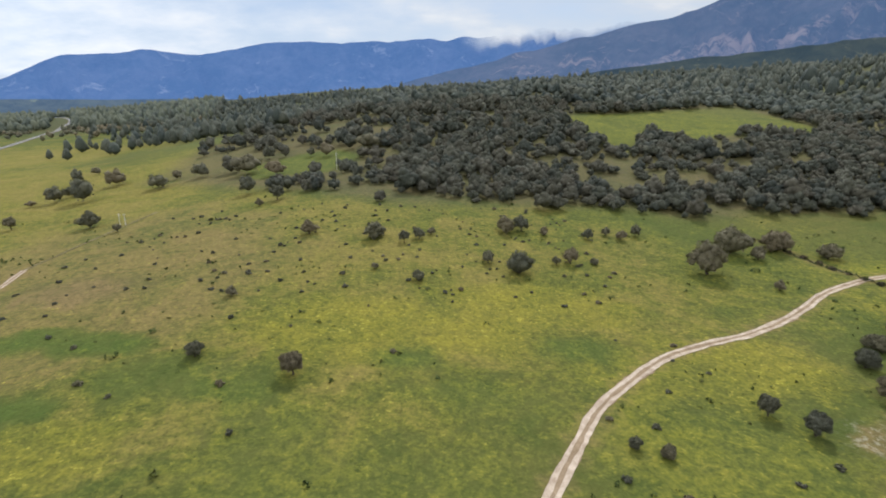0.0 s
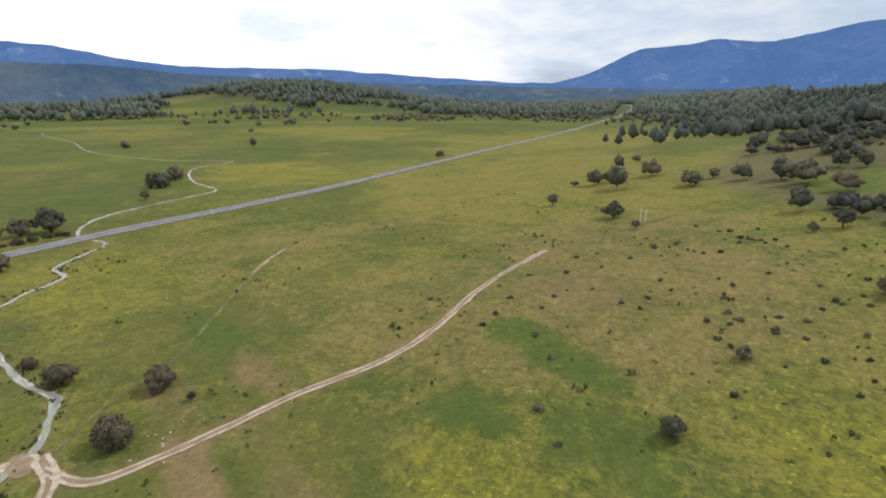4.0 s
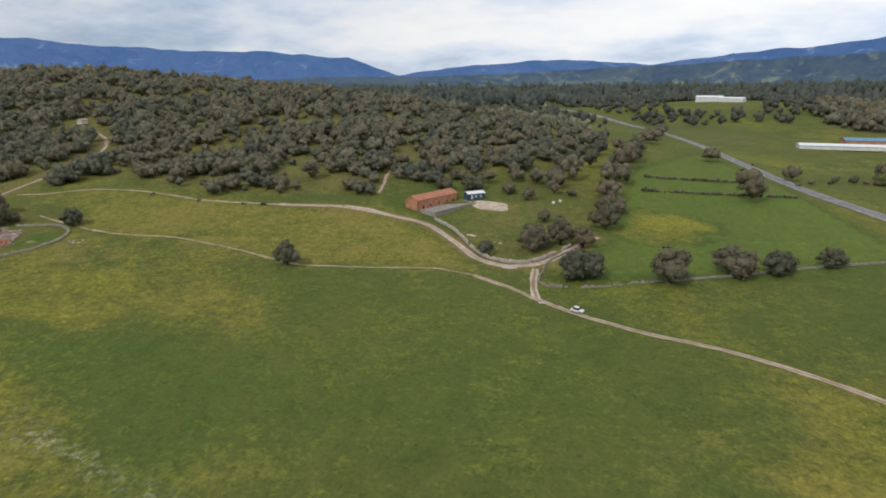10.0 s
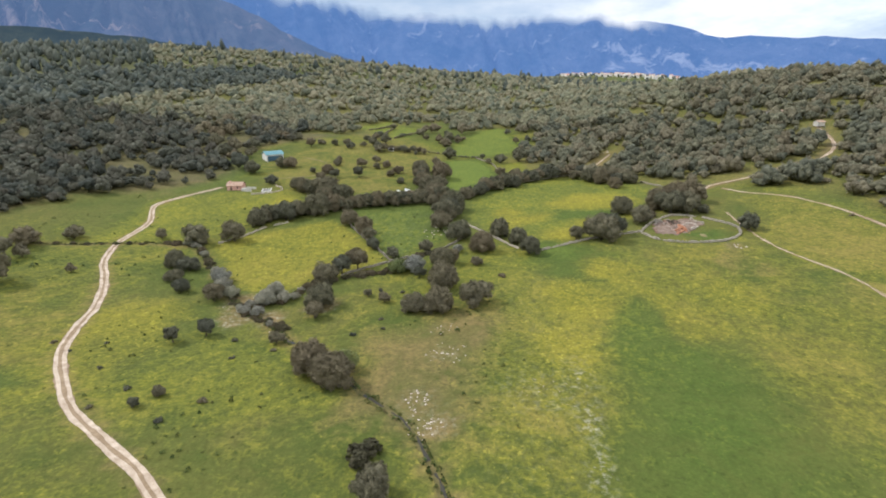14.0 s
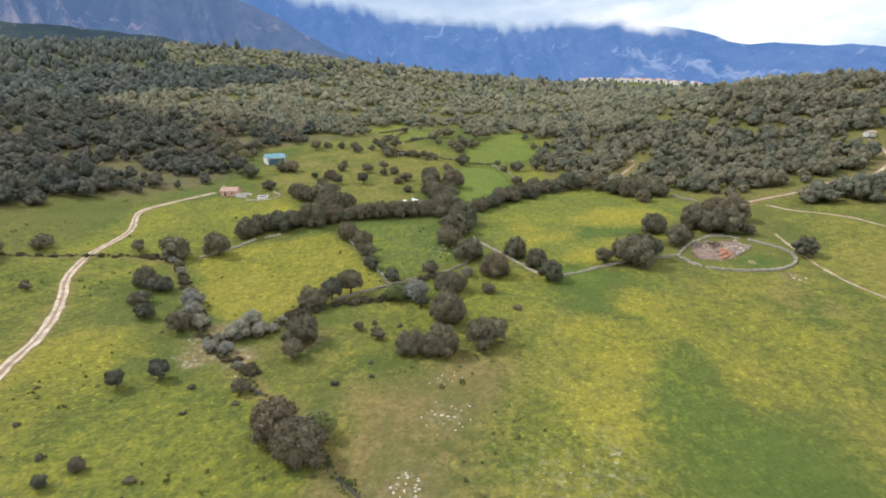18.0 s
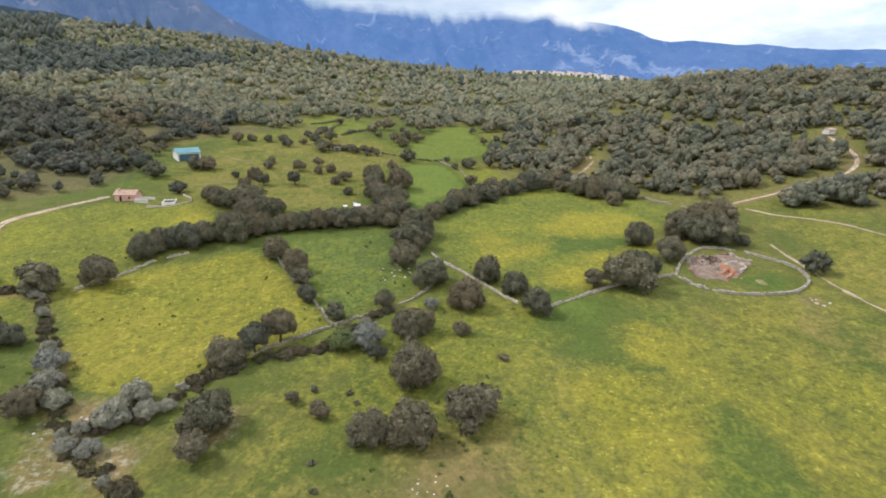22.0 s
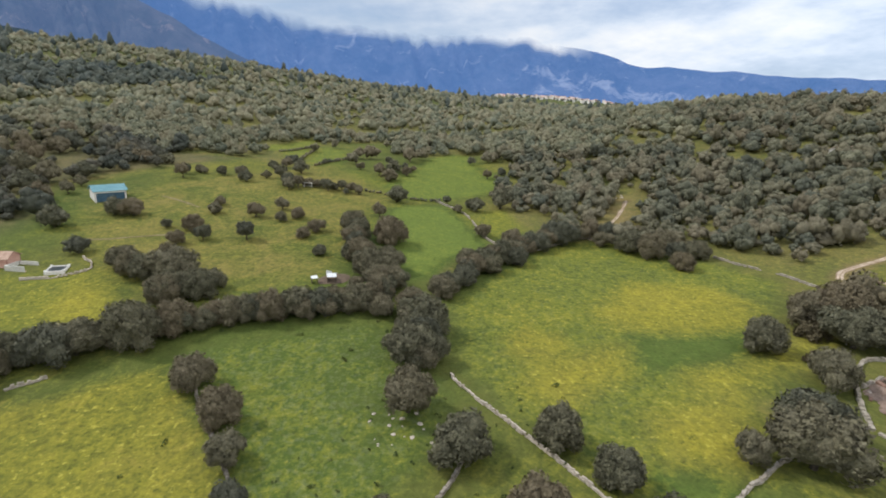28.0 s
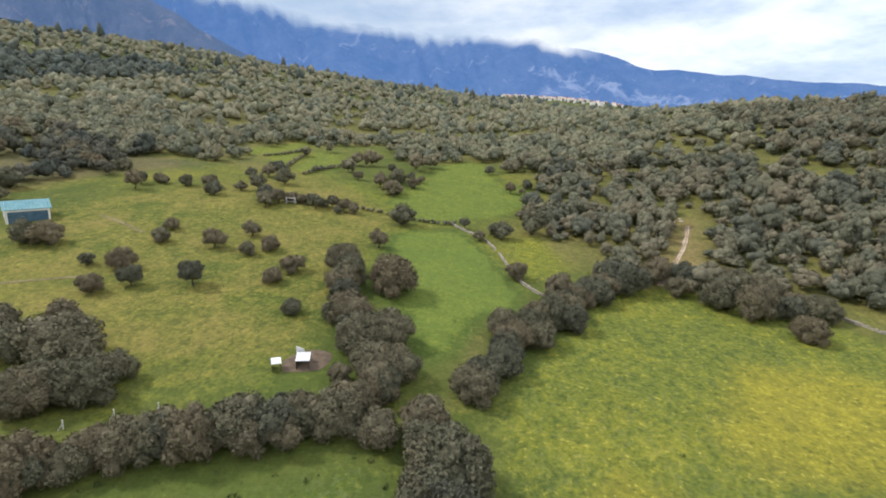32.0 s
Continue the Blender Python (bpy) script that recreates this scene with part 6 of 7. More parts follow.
rocks(86, 84, 5.0, 22, (0.3, 0.9), "pale boulder by the stream crossing", "crossing rocks", 5)
rocks(72, 66, 3.0, 8, (0.4, 0.9), "pale boulder by the stream crossing", "crossing rocks", 6)
rocks(160, 36, 8.0, 22, (0.3, 1.1), "white boulder in the pale green field", "field boulders", 7)
rocks(350, -56, 9.0, 16, (0.8, 2.4), "pale granite outcrop among the oaks", "hill outcrops", 8)
rocks(386, -45, 5.0, 8, (1.2, 3.0), "pale granite outcrop among the oaks", "hill outcrops", 9)
rocks(-104, 40, 6.0, 10, (0.2, 0.6), "small stone at the track fork", "fork stones", 10)
# unidentified white specks of the paddock, built as stones
rocks(12, -152, 3.0, 9, (0.4, 1.1), "white stone standing in for a white speck in the paddock", "paddock stones", 11)
rocks(141, -74, 3.0, 6, (0.5, 1.2), "pale stone by the enclosure", "enclosure stones", 12)
rocks(-112, 20, 2.0, 5, (0.3, 0.6), "pale stone in the stream", "stream stones", 13)
rocks(47, -4, 7.0, 14, (0.1, 0.35), "small white stone in the flowery meadow", "meadow stones", 14)

# ---- buildings ----
TILE_RED = plain("weathered_red_tile", (0.30, 0.12, 0.07), (0.50, 0.23, 0.14), 0.8, 0.9, relief=0.04)
PALE_TILE = plain("sun_bleached_tile", (0.30, 0.19, 0.14), (0.52, 0.38, 0.30), 0.8, 0.9, relief=0.04)
BRICK_WALL = plain("ochre_brick_wall", (0.36, 0.16, 0.09), (0.58, 0.30, 0.19), 0.6, 0.9, relief=0.03)
WHITEWASH = plain("whitewash", (0.62, 0.60, 0.56), (0.82, 0.81, 0.78), 0.5, 0.9, relief=0.02)
TEAL_ROOF = plain("teal_metal_roof", (0.10, 0.24, 0.28), (0.20, 0.36, 0.40), 0.3, 0.5, relief=0.02)
BLUE_ROOF = plain("blue_metal_roof", (0.07, 0.20, 0.32), (0.14, 0.30, 0.42), 0.2, 0.5, relief=0.02)
PINK_PLASTER = plain("pink_plaster", (0.48, 0.27, 0.22), (0.66, 0.42, 0.35), 0.5, 0.9, relief=0.02)
CONCRETE = plain("pale_concrete", (0.46, 0.44, 0.40), (0.68, 0.66, 0.61), 0.6, 0.9, relief=0.02)
DARK_BLUE = plain("dark_blue_boards", (0.03, 0.07, 0.11), (0.07, 0.13, 0.18), 1.0, 0.7, relief=0.02)
# near-black sheet for openings, in place of the shade inside
SHADE_PANEL = plain("dark_shade_panel", (0.012, 0.012, 0.012), (0.03, 0.028, 0.026), 1.0, 0.9, relief=0.0)
RUBBLE = plain("red_rubble", (0.12, 0.075, 0.055), (0.31, 0.20, 0.155), 0.9, 0.95, relief=0.12)
PALE_METAL = plain("pale_sheet_metal", (0.60, 0.62, 0.65), (0.80, 0.82, 0.85), 0.7, 0.5, relief=0.01)
TROUGH_WATER, _t, _b = material("dark_still_water", 0.08)
_b.inputs["Base Color"].default_value = (0.02, 0.028, 0.018, 1)
_b.inputs["Specular IOR Level"].default_value = 0.6


def wall_with(bm, a, b, tall, thick, holes):
    """A straight wall from a to b with openings (from, to, sill, head)."""
    a, b = Vector((*a, 0)), Vector((*b, 0))
    d = b - a
    length = d.length
    m = Matrix.Translation(a) @ Matrix.Rotation(math.atan2(d.y, d.x), 4, "Z")
    start = len(bm.verts)
    cut = 0.0
    for u0, u1, z0, z1 in sorted(holes):
        add_box(bm, cut, u0, 0, thick, -0.3, tall)
        if z0 > 0.01:
            add_box(bm, u0, u1, 0, thick, -0.3, z0)
        if z1 < tall - 0.01:
            add_box(bm, u0, u1, 0, thick, z1, tall)
        cut = u1
    add_box(bm, cut, length, 0, thick, -0.3, tall)
    bm.verts.ensure_lookup_table()
    bmesh.ops.transform(bm, matrix=m, verts=bm.verts[start:])


def gable_house(name, place, long, deep, eave, ridge, wall_mat, roof_mat, label, category, front=(), back=(), over=0.35, group="", chimney=False, door_mat=None, ribs=0, ends=()):
    """A house with its long front on y = 0; openings go through the walls."""
    ob = thing(name, place, label, category, group)
    sides = [((0, 0), (long, 0), front), ((long, 0), (long, deep), ()), ((long, deep), (0, deep), back), ((0, deep), (0, 0), ends)]
    for a, b, holes in sides:
        bm = bmesh.new()
        wall_with(bm, a, b, eave, 0.3, list(holes))
        part("wall", bm, wall_mat, ob)
    for x in (0.15, long - 0.15):
        bm = bmesh.new()
        pts = [(x, 0, eave), (x, deep, eave), (x, deep / 2, ridge)]
        lo = [bm.verts.new((p[0] - 0.15, p[1], p[2])) for p in pts]
        hi = [bm.verts.new((p[0] + 0.15, p[1], p[2])) for p in pts]
        bm.faces.new(lo), bm.faces.new(hi[::-1])
        for i in range(3):
            bm.faces.new((lo[i], hi[i], hi[(i + 1) % 3], lo[(i + 1) % 3]))
        bmesh.ops.recalc_face_normals(bm, faces=bm.faces)
        part("gable", bm, wall_mat, ob)
    run = deep / 2 + over
    fall = (ridge - eave) * run / (deep / 2)
    for s in (-1, 1):
        bm = bmesh.new()
        steps = max(2, ribs)
        for k in range(steps if ribs else 1):
            x0, x1 = (-over, long + over) if not ribs else (-over + (long + 2 * over) * k / steps, -over + (long + 2 * over) * (k + 1) / steps - 0.06)
            top, low = Vector((0, deep / 2, ridge + 0.02)), Vector((0, deep / 2 + s * run, ridge - fall + 0.02))
            vs = [bm.verts.new((x, p.y, p.z + h)) for h in (0.0, 0.14 + 0.03 * (k % 2)) for x, p in ((x0, top), (x1, top), (x1, low), (x0, low))]
            for f in ((0, 1, 2, 3), (7, 6, 5, 4), (0, 4, 5, 1), (1, 5, 6, 2), (2, 6, 7, 3), (3, 7, 4, 0)):
                bm.faces.new([vs[i] for i in f])
        bmesh.ops.recalc_face_normals(bm, faces=bm.faces)
        part("roof", bm, roof_mat, ob)
    # panels close the openings; the dark ones are painted shade
    for holes, y in ((front, 0.2), (back, deep - 0.22)):
        for u0, u1, z0, z1 in holes:
            u0, u1 = (u0, u1) if y < 1 else (long - u1, long - u0)
            part("door" if z0 < 0.1 else "window", boxed(u0, u1, y, y + 0.05, z0, z1), door_mat or SHADE_PANEL, ob, "flat panel closing the opening")
    for u0, u1, z0, z1 in ends:
        part("bay", boxed(0.22, 0.27, deep - u1, deep - u0, z0, z1), SHADE_PANEL, ob, "dark panel closing the bay")
    if chimney:
        part("chimney", boxed(long * 0.12, long * 0.12 + 0.7, deep * 0.3, deep * 0.3 + 0.7, eave, ridge + 0.9, 0.05), wall_mat, ob)
    return ob


def facing(ax, ay, bx, by, up=0.0):
    """A place at a, with x towards b."""
    return pose(ax, ay, float(min(rise(ax, ay), rise(bx, by))) + up, 0, 0, math.degrees(math.atan2(by - ay, bx - ax)))


# farmstead
gable_house("farmhouse", facing(56, -170, 49, -194), 25.0, 8.0, 4.7, 6.3, BRICK_WALL, TILE_RED, "long orange-brick farm building with red tile roof", "farmhouse", front=((3.0, 4.1, 0.0, 2.1), (7.5, 8.3, 1.2, 2.2), (12.5, 13.4, 1.2, 2.2), (18.0, 18.9, 1.2, 2.2), (22.0, 23.1, 0.0, 2.0)))
yard_top = 0.3 + float(np.mean([rise(px, py) for px, py in ((49, -195), (55, -169), (39, -193), (46, -167))]))
yard = thing("walled_yard", facing(48.6, -195, 55.6, -169, yard_top - float(min(rise(48.6, -195), rise(55.6, -169))) + 0.1), "grey rubble-paved yard with low walls", "yard")
part("paving", boxed(0, 26, 0.1, 9.5, -3.0, 0.08, 0.02), plain("grey_yard_paving", (0.17, 0.15, 0.13), (0.36, 0.33, 0.30), 0.7, 0.95, relief=0.05), yard)
for box_ in ((0, 26, 9.5, 10.0, -3.0, 0.8), (-0.6, 0, 0.2, 10.0, -3.0, 0.8), (26, 26.5, 2.0, 10.0, -3.0, 0.8)):
    part("yard_wall", boxed(*box_, 0.06), STONE, yard)
gable_house("cabin", facing(42, -205, 48, -198), 8.5, 5.0, 2.6, 3.3, DARK_BLUE, PALE_METAL, "dark blue cabin with pale metal roof", "cabin", back=((1.5, 2.5, 0.0, 2.0), (3.6, 4.6, 0.9, 1.8), (6.0, 7.0, 0.9, 1.8)), door_mat=WHITEWASH)
def draped(name, cx, cy, rx, ry, mat, label, seed):
    """An uneven patch lying on the ground."""
    r = np.random.RandomState(seed)
    k = np.arange(36)
    w = 1 + 0.1 * np.sin(k * 0.7 + r.uniform(0, 6)) + r.uniform(-0.06, 0.06, 36)
    rings = [np.array([[cx, cy]])] + [np.c_[cx + np.cos(k / 36 * 6.2832) * rx * w * q, cy + np.sin(k / 36 * 6.2832) * ry * w * q] for q in (0.35, 0.7, 1.0)]
    p = np.vstack(rings)
    nxt = (k + 1) % 36
    t = [np.c_[0 * k, 1 + k, 1 + nxt]]
    for i in (0, 1):
        t += [np.c_[1 + i * 36 + k, 37 + i * 36 + k, 37 + i * 36 + nxt], np.c_[1 + i * 36 + k, 37 + i * 36 + nxt, 1 + i * 36 + nxt]]
    return tagged(new(name, mesh_from(name, np.c_[p, rise(p[:, 0], p[:, 1]) + np.r_[np.full(73, 0.10), np.full(36, -0.02)]], np.vstack(t), mat, True)), label, "earth", kind="structure")


draped("sand_patch", 32, -194, 9.5, 7.0, SAND, "bare pale sand beside the farm cabin", 3)
draped("white_gravel", -1, -130.5, 3.4, 1.7, PALE_STONE, "pale crushed stone spread beside the farm lane", 11)
draped("white_gravel", 23, -154.5, 2.2, 0.9, PALE_STONE, "scatter of pale crushed stone in the paddock", 12)
draped("bare_ground", 154, -66, 2.2, 1.2, DRY, "small worn bare patch inside the enclosure", 13)
draped("worn_junction", -111.5, 21.5, 3.4, 2.4, EARTH, "trampled pinkish earth where the tracks meet", 7)
draped("wood_clearing", 148, -252, 8, 2.5, SAND, "bare pale sandy scar in the wood", 9)
draped("lane_widening", 76, -160, 12, 2.2, SAND, "bare pale ground where the lane meets the path", 5)
for k in range(9):
    r = random.Random(k)
    x, y = 30 + r.uniform(-7, 7), -195 + r.uniform(-4, 5)
    ob = new("sand_heap", ROCK.copy())
    ob.data.materials[0] = SAND
    ob.matrix_world = pose(x, y, float(rise(x, y)), 0, 0, r.uniform(0, 360)) @ Matrix.Diagonal((r.uniform(3, 6), r.uniform(2.5, 5), r.uniform(0.5, 1.2), 1))
    tagged(ob, "low pale heap of sand and rubble", "heap", "sand heaps")
for x, y in ((8, -212), (6, -216)):
    ob = thing("feed_tub", at(x, y), "white plastic feed tub in the paddock", "tub", "feed tubs")
    part("tub", boxed(-0.6, 0.6, -0.55, 0.55, 0, 1.1, 0.12), WHITEWASH, ob)
    part("rim", boxed(-0.66, 0.66, -0.61, 0.61, 1.02, 1.14, 0.05), PALE_METAL, ob)
bale = thing("stone_slab", at(-20.5, -108, 20), "white stone slab beside the track", "slab")
part("slab", boxed(-1.2, 1.2, -0.6, 0.6, 0.0, 0.25, 0.08), PALE_STONE, bale)

# barn and little house on the slope
# a dark blue panel fills the barn front in place of shade
gable_house("barn", facing(292.5, 171, 300.2, 162.5), 11.5, 10.0, 4.6, 6.4, WHITEWASH, TEAL_ROOF, "white open-fronted barn with teal metal roof by the oaks", "barn", front=((0.6, 10.9, 0.0, 3.7),), over=0.6, ribs=14, door_mat=DARK_BLUE)
gable_house("cottage", facing(225.5, 164, 226.5, 155.5), 8.5, 6.0, 2.7, 4.2, PINK_PLASTER, PALE_TILE, "small pink cottage with tile roof beside the track", "house", front=((2.0, 2.9, 0.0, 2.0), (5.5, 6.4, 1.0, 1.9)), chimney=True)
annex = thing("annex", facing(224.5, 155, 224, 148), "pale walled yard beside the cottage", "yard")
for box_ in ((0, 6, 0, 0.3, -0.4, 1.6), (0, 0.3, 0.3, 5, -0.4, 1.6), (0, 6, 5, 5.3, -0.4, 1.6)):
    part("yard_wall", boxed(*box_, 0.04), CONCRETE, annex)
part("floor", boxed(0.3, 6, 0.3, 5, -0.4, 0.1), SAND, annex)
ALGAE_WATER = plain("dark_tank_water", (0.008, 0.011, 0.009), (0.020, 0.026, 0.018), 0.5, 0.35, relief=0.0)
tank = thing("water_tank", facing(222.2, 142.0, 224.0, 136.8), "rectangular concrete tank with pale rim and dark water", "tank")
for box_ in ((0, 4.8, 0.0, 0.35), (0, 4.8, 5.65, 6.0), (0, 0.35, 0.35, 5.65), (4.45, 4.8, 0.35, 5.65)):
    part("tank_wall", boxed(*box_, -0.8, 1.1, 0.04), WHITEWASH, tank)
part("water", boxed(0.35, 4.45, 0.35, 5.65, -0.8, 0.8), ALGAE_WATER, tank, "dark still water")
for x, y in ((0.2, 0.2), (4.6, 0.2), (0.2, 5.8), (4.6, 5.8)):
    part("corner_block", boxed(x - 0.27, x + 0.27, y - 0.27, y + 0.27, -0.8, 1.35, 0.05), WHITEWASH, tank)
hut = thing("field_shelter", facing(337, 97.5, 337, 94), "small white open-fronted field shelter under trees", "shelter")
for box_ in ((0, 3.6, 2.4, 2.6, 0, 2.2), (0, 0.2, 0, 2.4, 0, 2.2), (3.4, 3.6, 0, 2.4, 0, 2.2)):
    part("wall", boxed(*box_), WHITEWASH, hut)
part("roof", boxed(-0.2, 3.8, -0.3, 2.8, 2.2, 2.36, 0.03), CONCRETE, hut)

# sheepfold shelters by the hedge corner
TRAMPLED = plain("trampled_brown_earth", (0.085, 0.062, 0.044), (0.19, 0.14, 0.10), 0.6, 0.95, relief=0.08)
fold = [(221, 64), (225, 65), (229.5, 61.5), (228.5, 56.5), (222.5, 57.5)]
pts = smooth_line(fold + [fold[0]], 2.0)
cen = np.mean(pts, axis=0)
v = np.vstack([[*cen, 0], np.c_[pts, pts[:, 0] * 0], np.c_[(pts + cen) / 2, pts[:, 0] * 0]])
v[:, 2] = rise(v[:, 0], v[:, 1]) + 0.06
n = len(pts)
i = np.arange(n - 1)
tris = np.vstack([np.c_[0 * i, n + 1 + i, n + 2 + i], np.c_[1 + i, 2 + i, n + 1 + i], np.c_[2 + i, n + 2 + i, n + 1 + i]])
tagged(new("bare_patch", mesh_from("bare_patch", v, tris, TRAMPLED, True)), "bare trampled brown earth of a small fold", "earth", kind="structure")
for x, y, w, d, turn in ((222, 65.5, 2.6, 1.8, 20), (224, 61, 3.6, 2.6, 10)):
    ob = thing("animal_shelter", at(x, y, turn), "small shelter with white sheet-metal roof on posts", "shelter", "fold shelters")
    part("roof", boxed(-w / 2, w / 2, -d / 2, d / 2, 1.65, 1.75, 0.02), PALE_METAL, ob)
    part("back_wall", boxed(-w / 2 + 0.1, w / 2 - 0.1, d / 2 - 0.2, d / 2 - 0.1, 0, 1.64), BARK, ob)
    for px in (-w / 2 + 0.15, w / 2 - 0.15):
        part("post", boxed(px - 0.06, px + 0.06, -d / 2 + 0.1, -d / 2 + 0.22, 0, 1.64), BARK, ob)
ob = thing("metal_panel", at(227.5, 62.5, 60), "white sheet-metal panel leaning at the fold", "panel")
part("sheet", boxed(-1.1, 1.1, -0.04, 0.04, 0.1, 1.6, 0.01), PALE_METAL, ob)
part("prop", boxed(-0.05, 0.05, 0.05, 0.6, 0.0, 0.8), BARK, ob)

# ruin inside the stone enclosure
RUIN_X, RUIN_Y, RUIN_TURN = 165.5, -60.5, radians(118)
ruin = thing("ruined_building", pose(RUIN_X, RUIN_Y, float(rise(RUIN_X, RUIN_Y)), 0, 0, 118), "collapsed red-brick ruin with rubble floor", "ruin")


def in_ruin(x, y):
    """A point of the plan in the ruin's own axes, with the ground's height there."""
    dx, dy = x - RUIN_X, y - RUIN_Y
    c, sn = math.cos(RUIN_TURN), math.sin(RUIN_TURN)
    return dx * c + dy * sn, dy * c - dx * sn, float(rise(x, y) - rise(RUIN_X, RUIN_Y))


PINK_FLOOR = plain("pinkish_rubble_floor", (0.115, 0.08, 0.062), (0.30, 0.225, 0.18), 0.45, 0.95, relief=0.12)
RUIN_FLOOR = [(172, -52), (176, -59), (178, -67), (169, -71), (163, -66), (159, -63.5), (154.5, -57), (156.5, -49.5), (164, -50)]
bm = bmesh.new()
bmesh.ops.create_grid(bm, x_segments=44, y_segments=44, size=15.0)
r = random.Random(9)
gone = []
for vert in bm.verts:
    vert.co.x += r.uniform(-0.25, 0.25)
    vert.co.y += r.uniform(-0.25, 0.25)
    p = ruin.matrix_world @ vert.co
    px, py = np.array([p.x + 0.5 * math.sin(p.y * 1.3)]), np.array([p.y + 0.5 * math.sin(p.x * 1.1)])
    deep_in = float(edge_distance(RUIN_FLOOR, px, py)[0])
    vert.co.z = float(rise(p.x, p.y)) - ruin.matrix_world.translation.z + 0.05 + r.uniform(0.0, 0.4) * min(1.0, deep_in / 2.5)
    if not inside(RUIN_FLOOR, px, py)[0]:
        gone.append(vert)
bmesh.ops.delete(bm, geom=gone, context="VERTS")
part("rubble_floor", bm, PINK_FLOOR, ruin, "pinkish brick rubble")


def broken_wall(ax, ay, bx, by, low, high, thick, mat, seed):
    """A wall that crumbled to uneven steps."""
    r = random.Random(seed)
    x0, y0, z0 = in_ruin(ax, ay)
    x1, y1, z1 = in_ruin(bx, by)
    length = math.hypot(x1 - x0, y1 - y0)
    bm = bmesh.new()
    n = max(3, int(length / 0.55))
    tall = r.uniform(low, high)
    for k in range(n):
        tall = min(high, max(low, tall + r.uniform(-0.5, 0.5)))
        add_box(bm, k * length / n, (k + 1) * length / n - 0.01, -thick / 2 + r.uniform(-0.04, 0.04), thick / 2 + r.uniform(-0.04, 0.04), -0.4, tall)
    bmesh.ops.transform(bm, matrix=pose(x0, y0, (z0 + z1) / 2, 0, 0, math.degrees(math.atan2(y1 - y0, x1 - x0))), verts=bm.verts)
    part("broken_wall", bm, mat, ruin)


for k, (ax, ay, bx, by, low, high, thick, m_) in enumerate((
        (166, -60, 160.5, -61.5, 0.6, 2.0, 0.5, BRICK_WALL), (160.5, -61.5, 155.8, -57, 0.5, 1.9, 0.5, BRICK_WALL), (162.5, -60.5, 159, -57.5, 0.3, 1.3, 0.5, BRICK_WALL),
        (167, -61.5, 169.5, -66, 0.3, 0.9, 0.5, PALE_STONE), (169.5, -66, 165.5, -67.5, 0.3, 0.8, 0.5, PALE_STONE), (165.5, -67.5, 161, -63.5, 0.2, 0.9, 0.5, PALE_STONE),
        (176.5, -64, 177, -67.5, 0.3, 1.0, 0.6, RUBBLE), (177, -67.5, 169, -70.5, 0.3, 1.0, 0.6, STONE), (172, -52.5, 175.5, -59, 0.2, 0.9, 0.5, STONE), (157, -50, 164, -50.5, 0.2, 0.5, 0.5, RUBBLE))):
    broken_wall(ax, ay, bx, by, low, high, thick, m_, 60 + k)
r = random.Random(12)
for k in range(95):
    cx, cy, reach, mats = r.choice(((159.5, -59.5, 1.8, (BRICK_WALL, BRICK_WALL, RUBBLE)), (171.5, -59.5, 1.3, (BARK, BARK, RUBBLE)), (171.5, -59.5, 1.5, (BARK, RUBBLE)), (165, -56, 3.0, (RUBBLE, PALE_STONE)), (171, -67, 2.2, (STONE, RUBBLE, PALE_STONE))))
    s_ = r.uniform(0.25, 0.95) * (1.9 if cx == 171.5 else 1.0)
    bm = boxed(-s_ / 2, s_ / 2, -s_ * 0.3, s_ * 0.3, -s_ * 0.15, s_ * 0.15, 0.04)
    lx, ly, lz = in_ruin(cx + r.gauss(0, reach), cy + r.gauss(0, reach))
    bmesh.ops.transform(bm, matrix=pose(lx, ly, lz + 0.3, r.uniform(-40, 40), r.uniform(-40, 40), r.uniform(0, 360)), verts=bm.verts)
    part("fallen_block", bm, r.choice(mats), ruin)

# trough in the western meadow
for x, y, l, w in ((-123.5, -13.6, 6.6, 1.15), (-131, -19.5, 2.2, 0.7)):
    ob = thing("water_trough", at(x, y, -8), "long concrete drinking trough on a pale slab", "trough", "meadow troughs")
    bm = bmesh.new()
    e = l / 2 + 0.6
    ring = [bm.verts.new((px, py, -0.2)) for px, py in ((-e, -w * 0.5), (-e + 1, -w * 0.85), (e - 1, -w * 0.85), (e, -w * 0.5), (e, w * 0.5), (e - 1, w * 0.85), (-e + 1, w * 0.85), (-e, w * 0.5))]
    f = bm.faces.new(ring)
    bmesh.ops.translate(bm, verts=[g for g in bmesh.ops.extrude_face_region(bm, geom=[f])["geom"] if isinstance(g, bmesh.types.BMVert)], vec=(0, 0, 0.28))
    bmesh.ops.recalc_face_normals(bm, faces=bm.faces)
    part("slab", bm, PALE_STONE, ob)
    for box_ in ((-l / 2, l / 2, -w / 2, -w / 2 + 0.2), (-l / 2, l / 2, w / 2 - 0.2, w / 2), (-l / 2, -l / 2 + 0.2, -w / 2 + 0.2, w / 2 - 0.2), (l / 2 - 0.2, l / 2, -w / 2 + 0.2, w / 2 - 0.2)):
        part("side", boxed(*box_, 0.08, 0.75, 0.02), CONCRETE, ob)
    part("water", boxed(-l / 2 + 0.2, l / 2 - 0.2, -w / 2 + 0.2, w / 2 - 0.2, 0.08, 0.55), TROUGH_WATER, ob, "dark water")

# ---- vehicles ----
CAR_PAINT, _t, _b = material("dark_car_paint", 0.25)
_b.inputs["Base Color"].default_value = (0.02, 0.025, 0.035, 1)
WHITE_PAINT, _t, _b = material("white_car_paint", 0.3)
_b.inputs["Base Color"].default_value = (0.75, 0.75, 0.74, 1)
GLASS, _t, _b = material("dark_window_glass", 0.08)
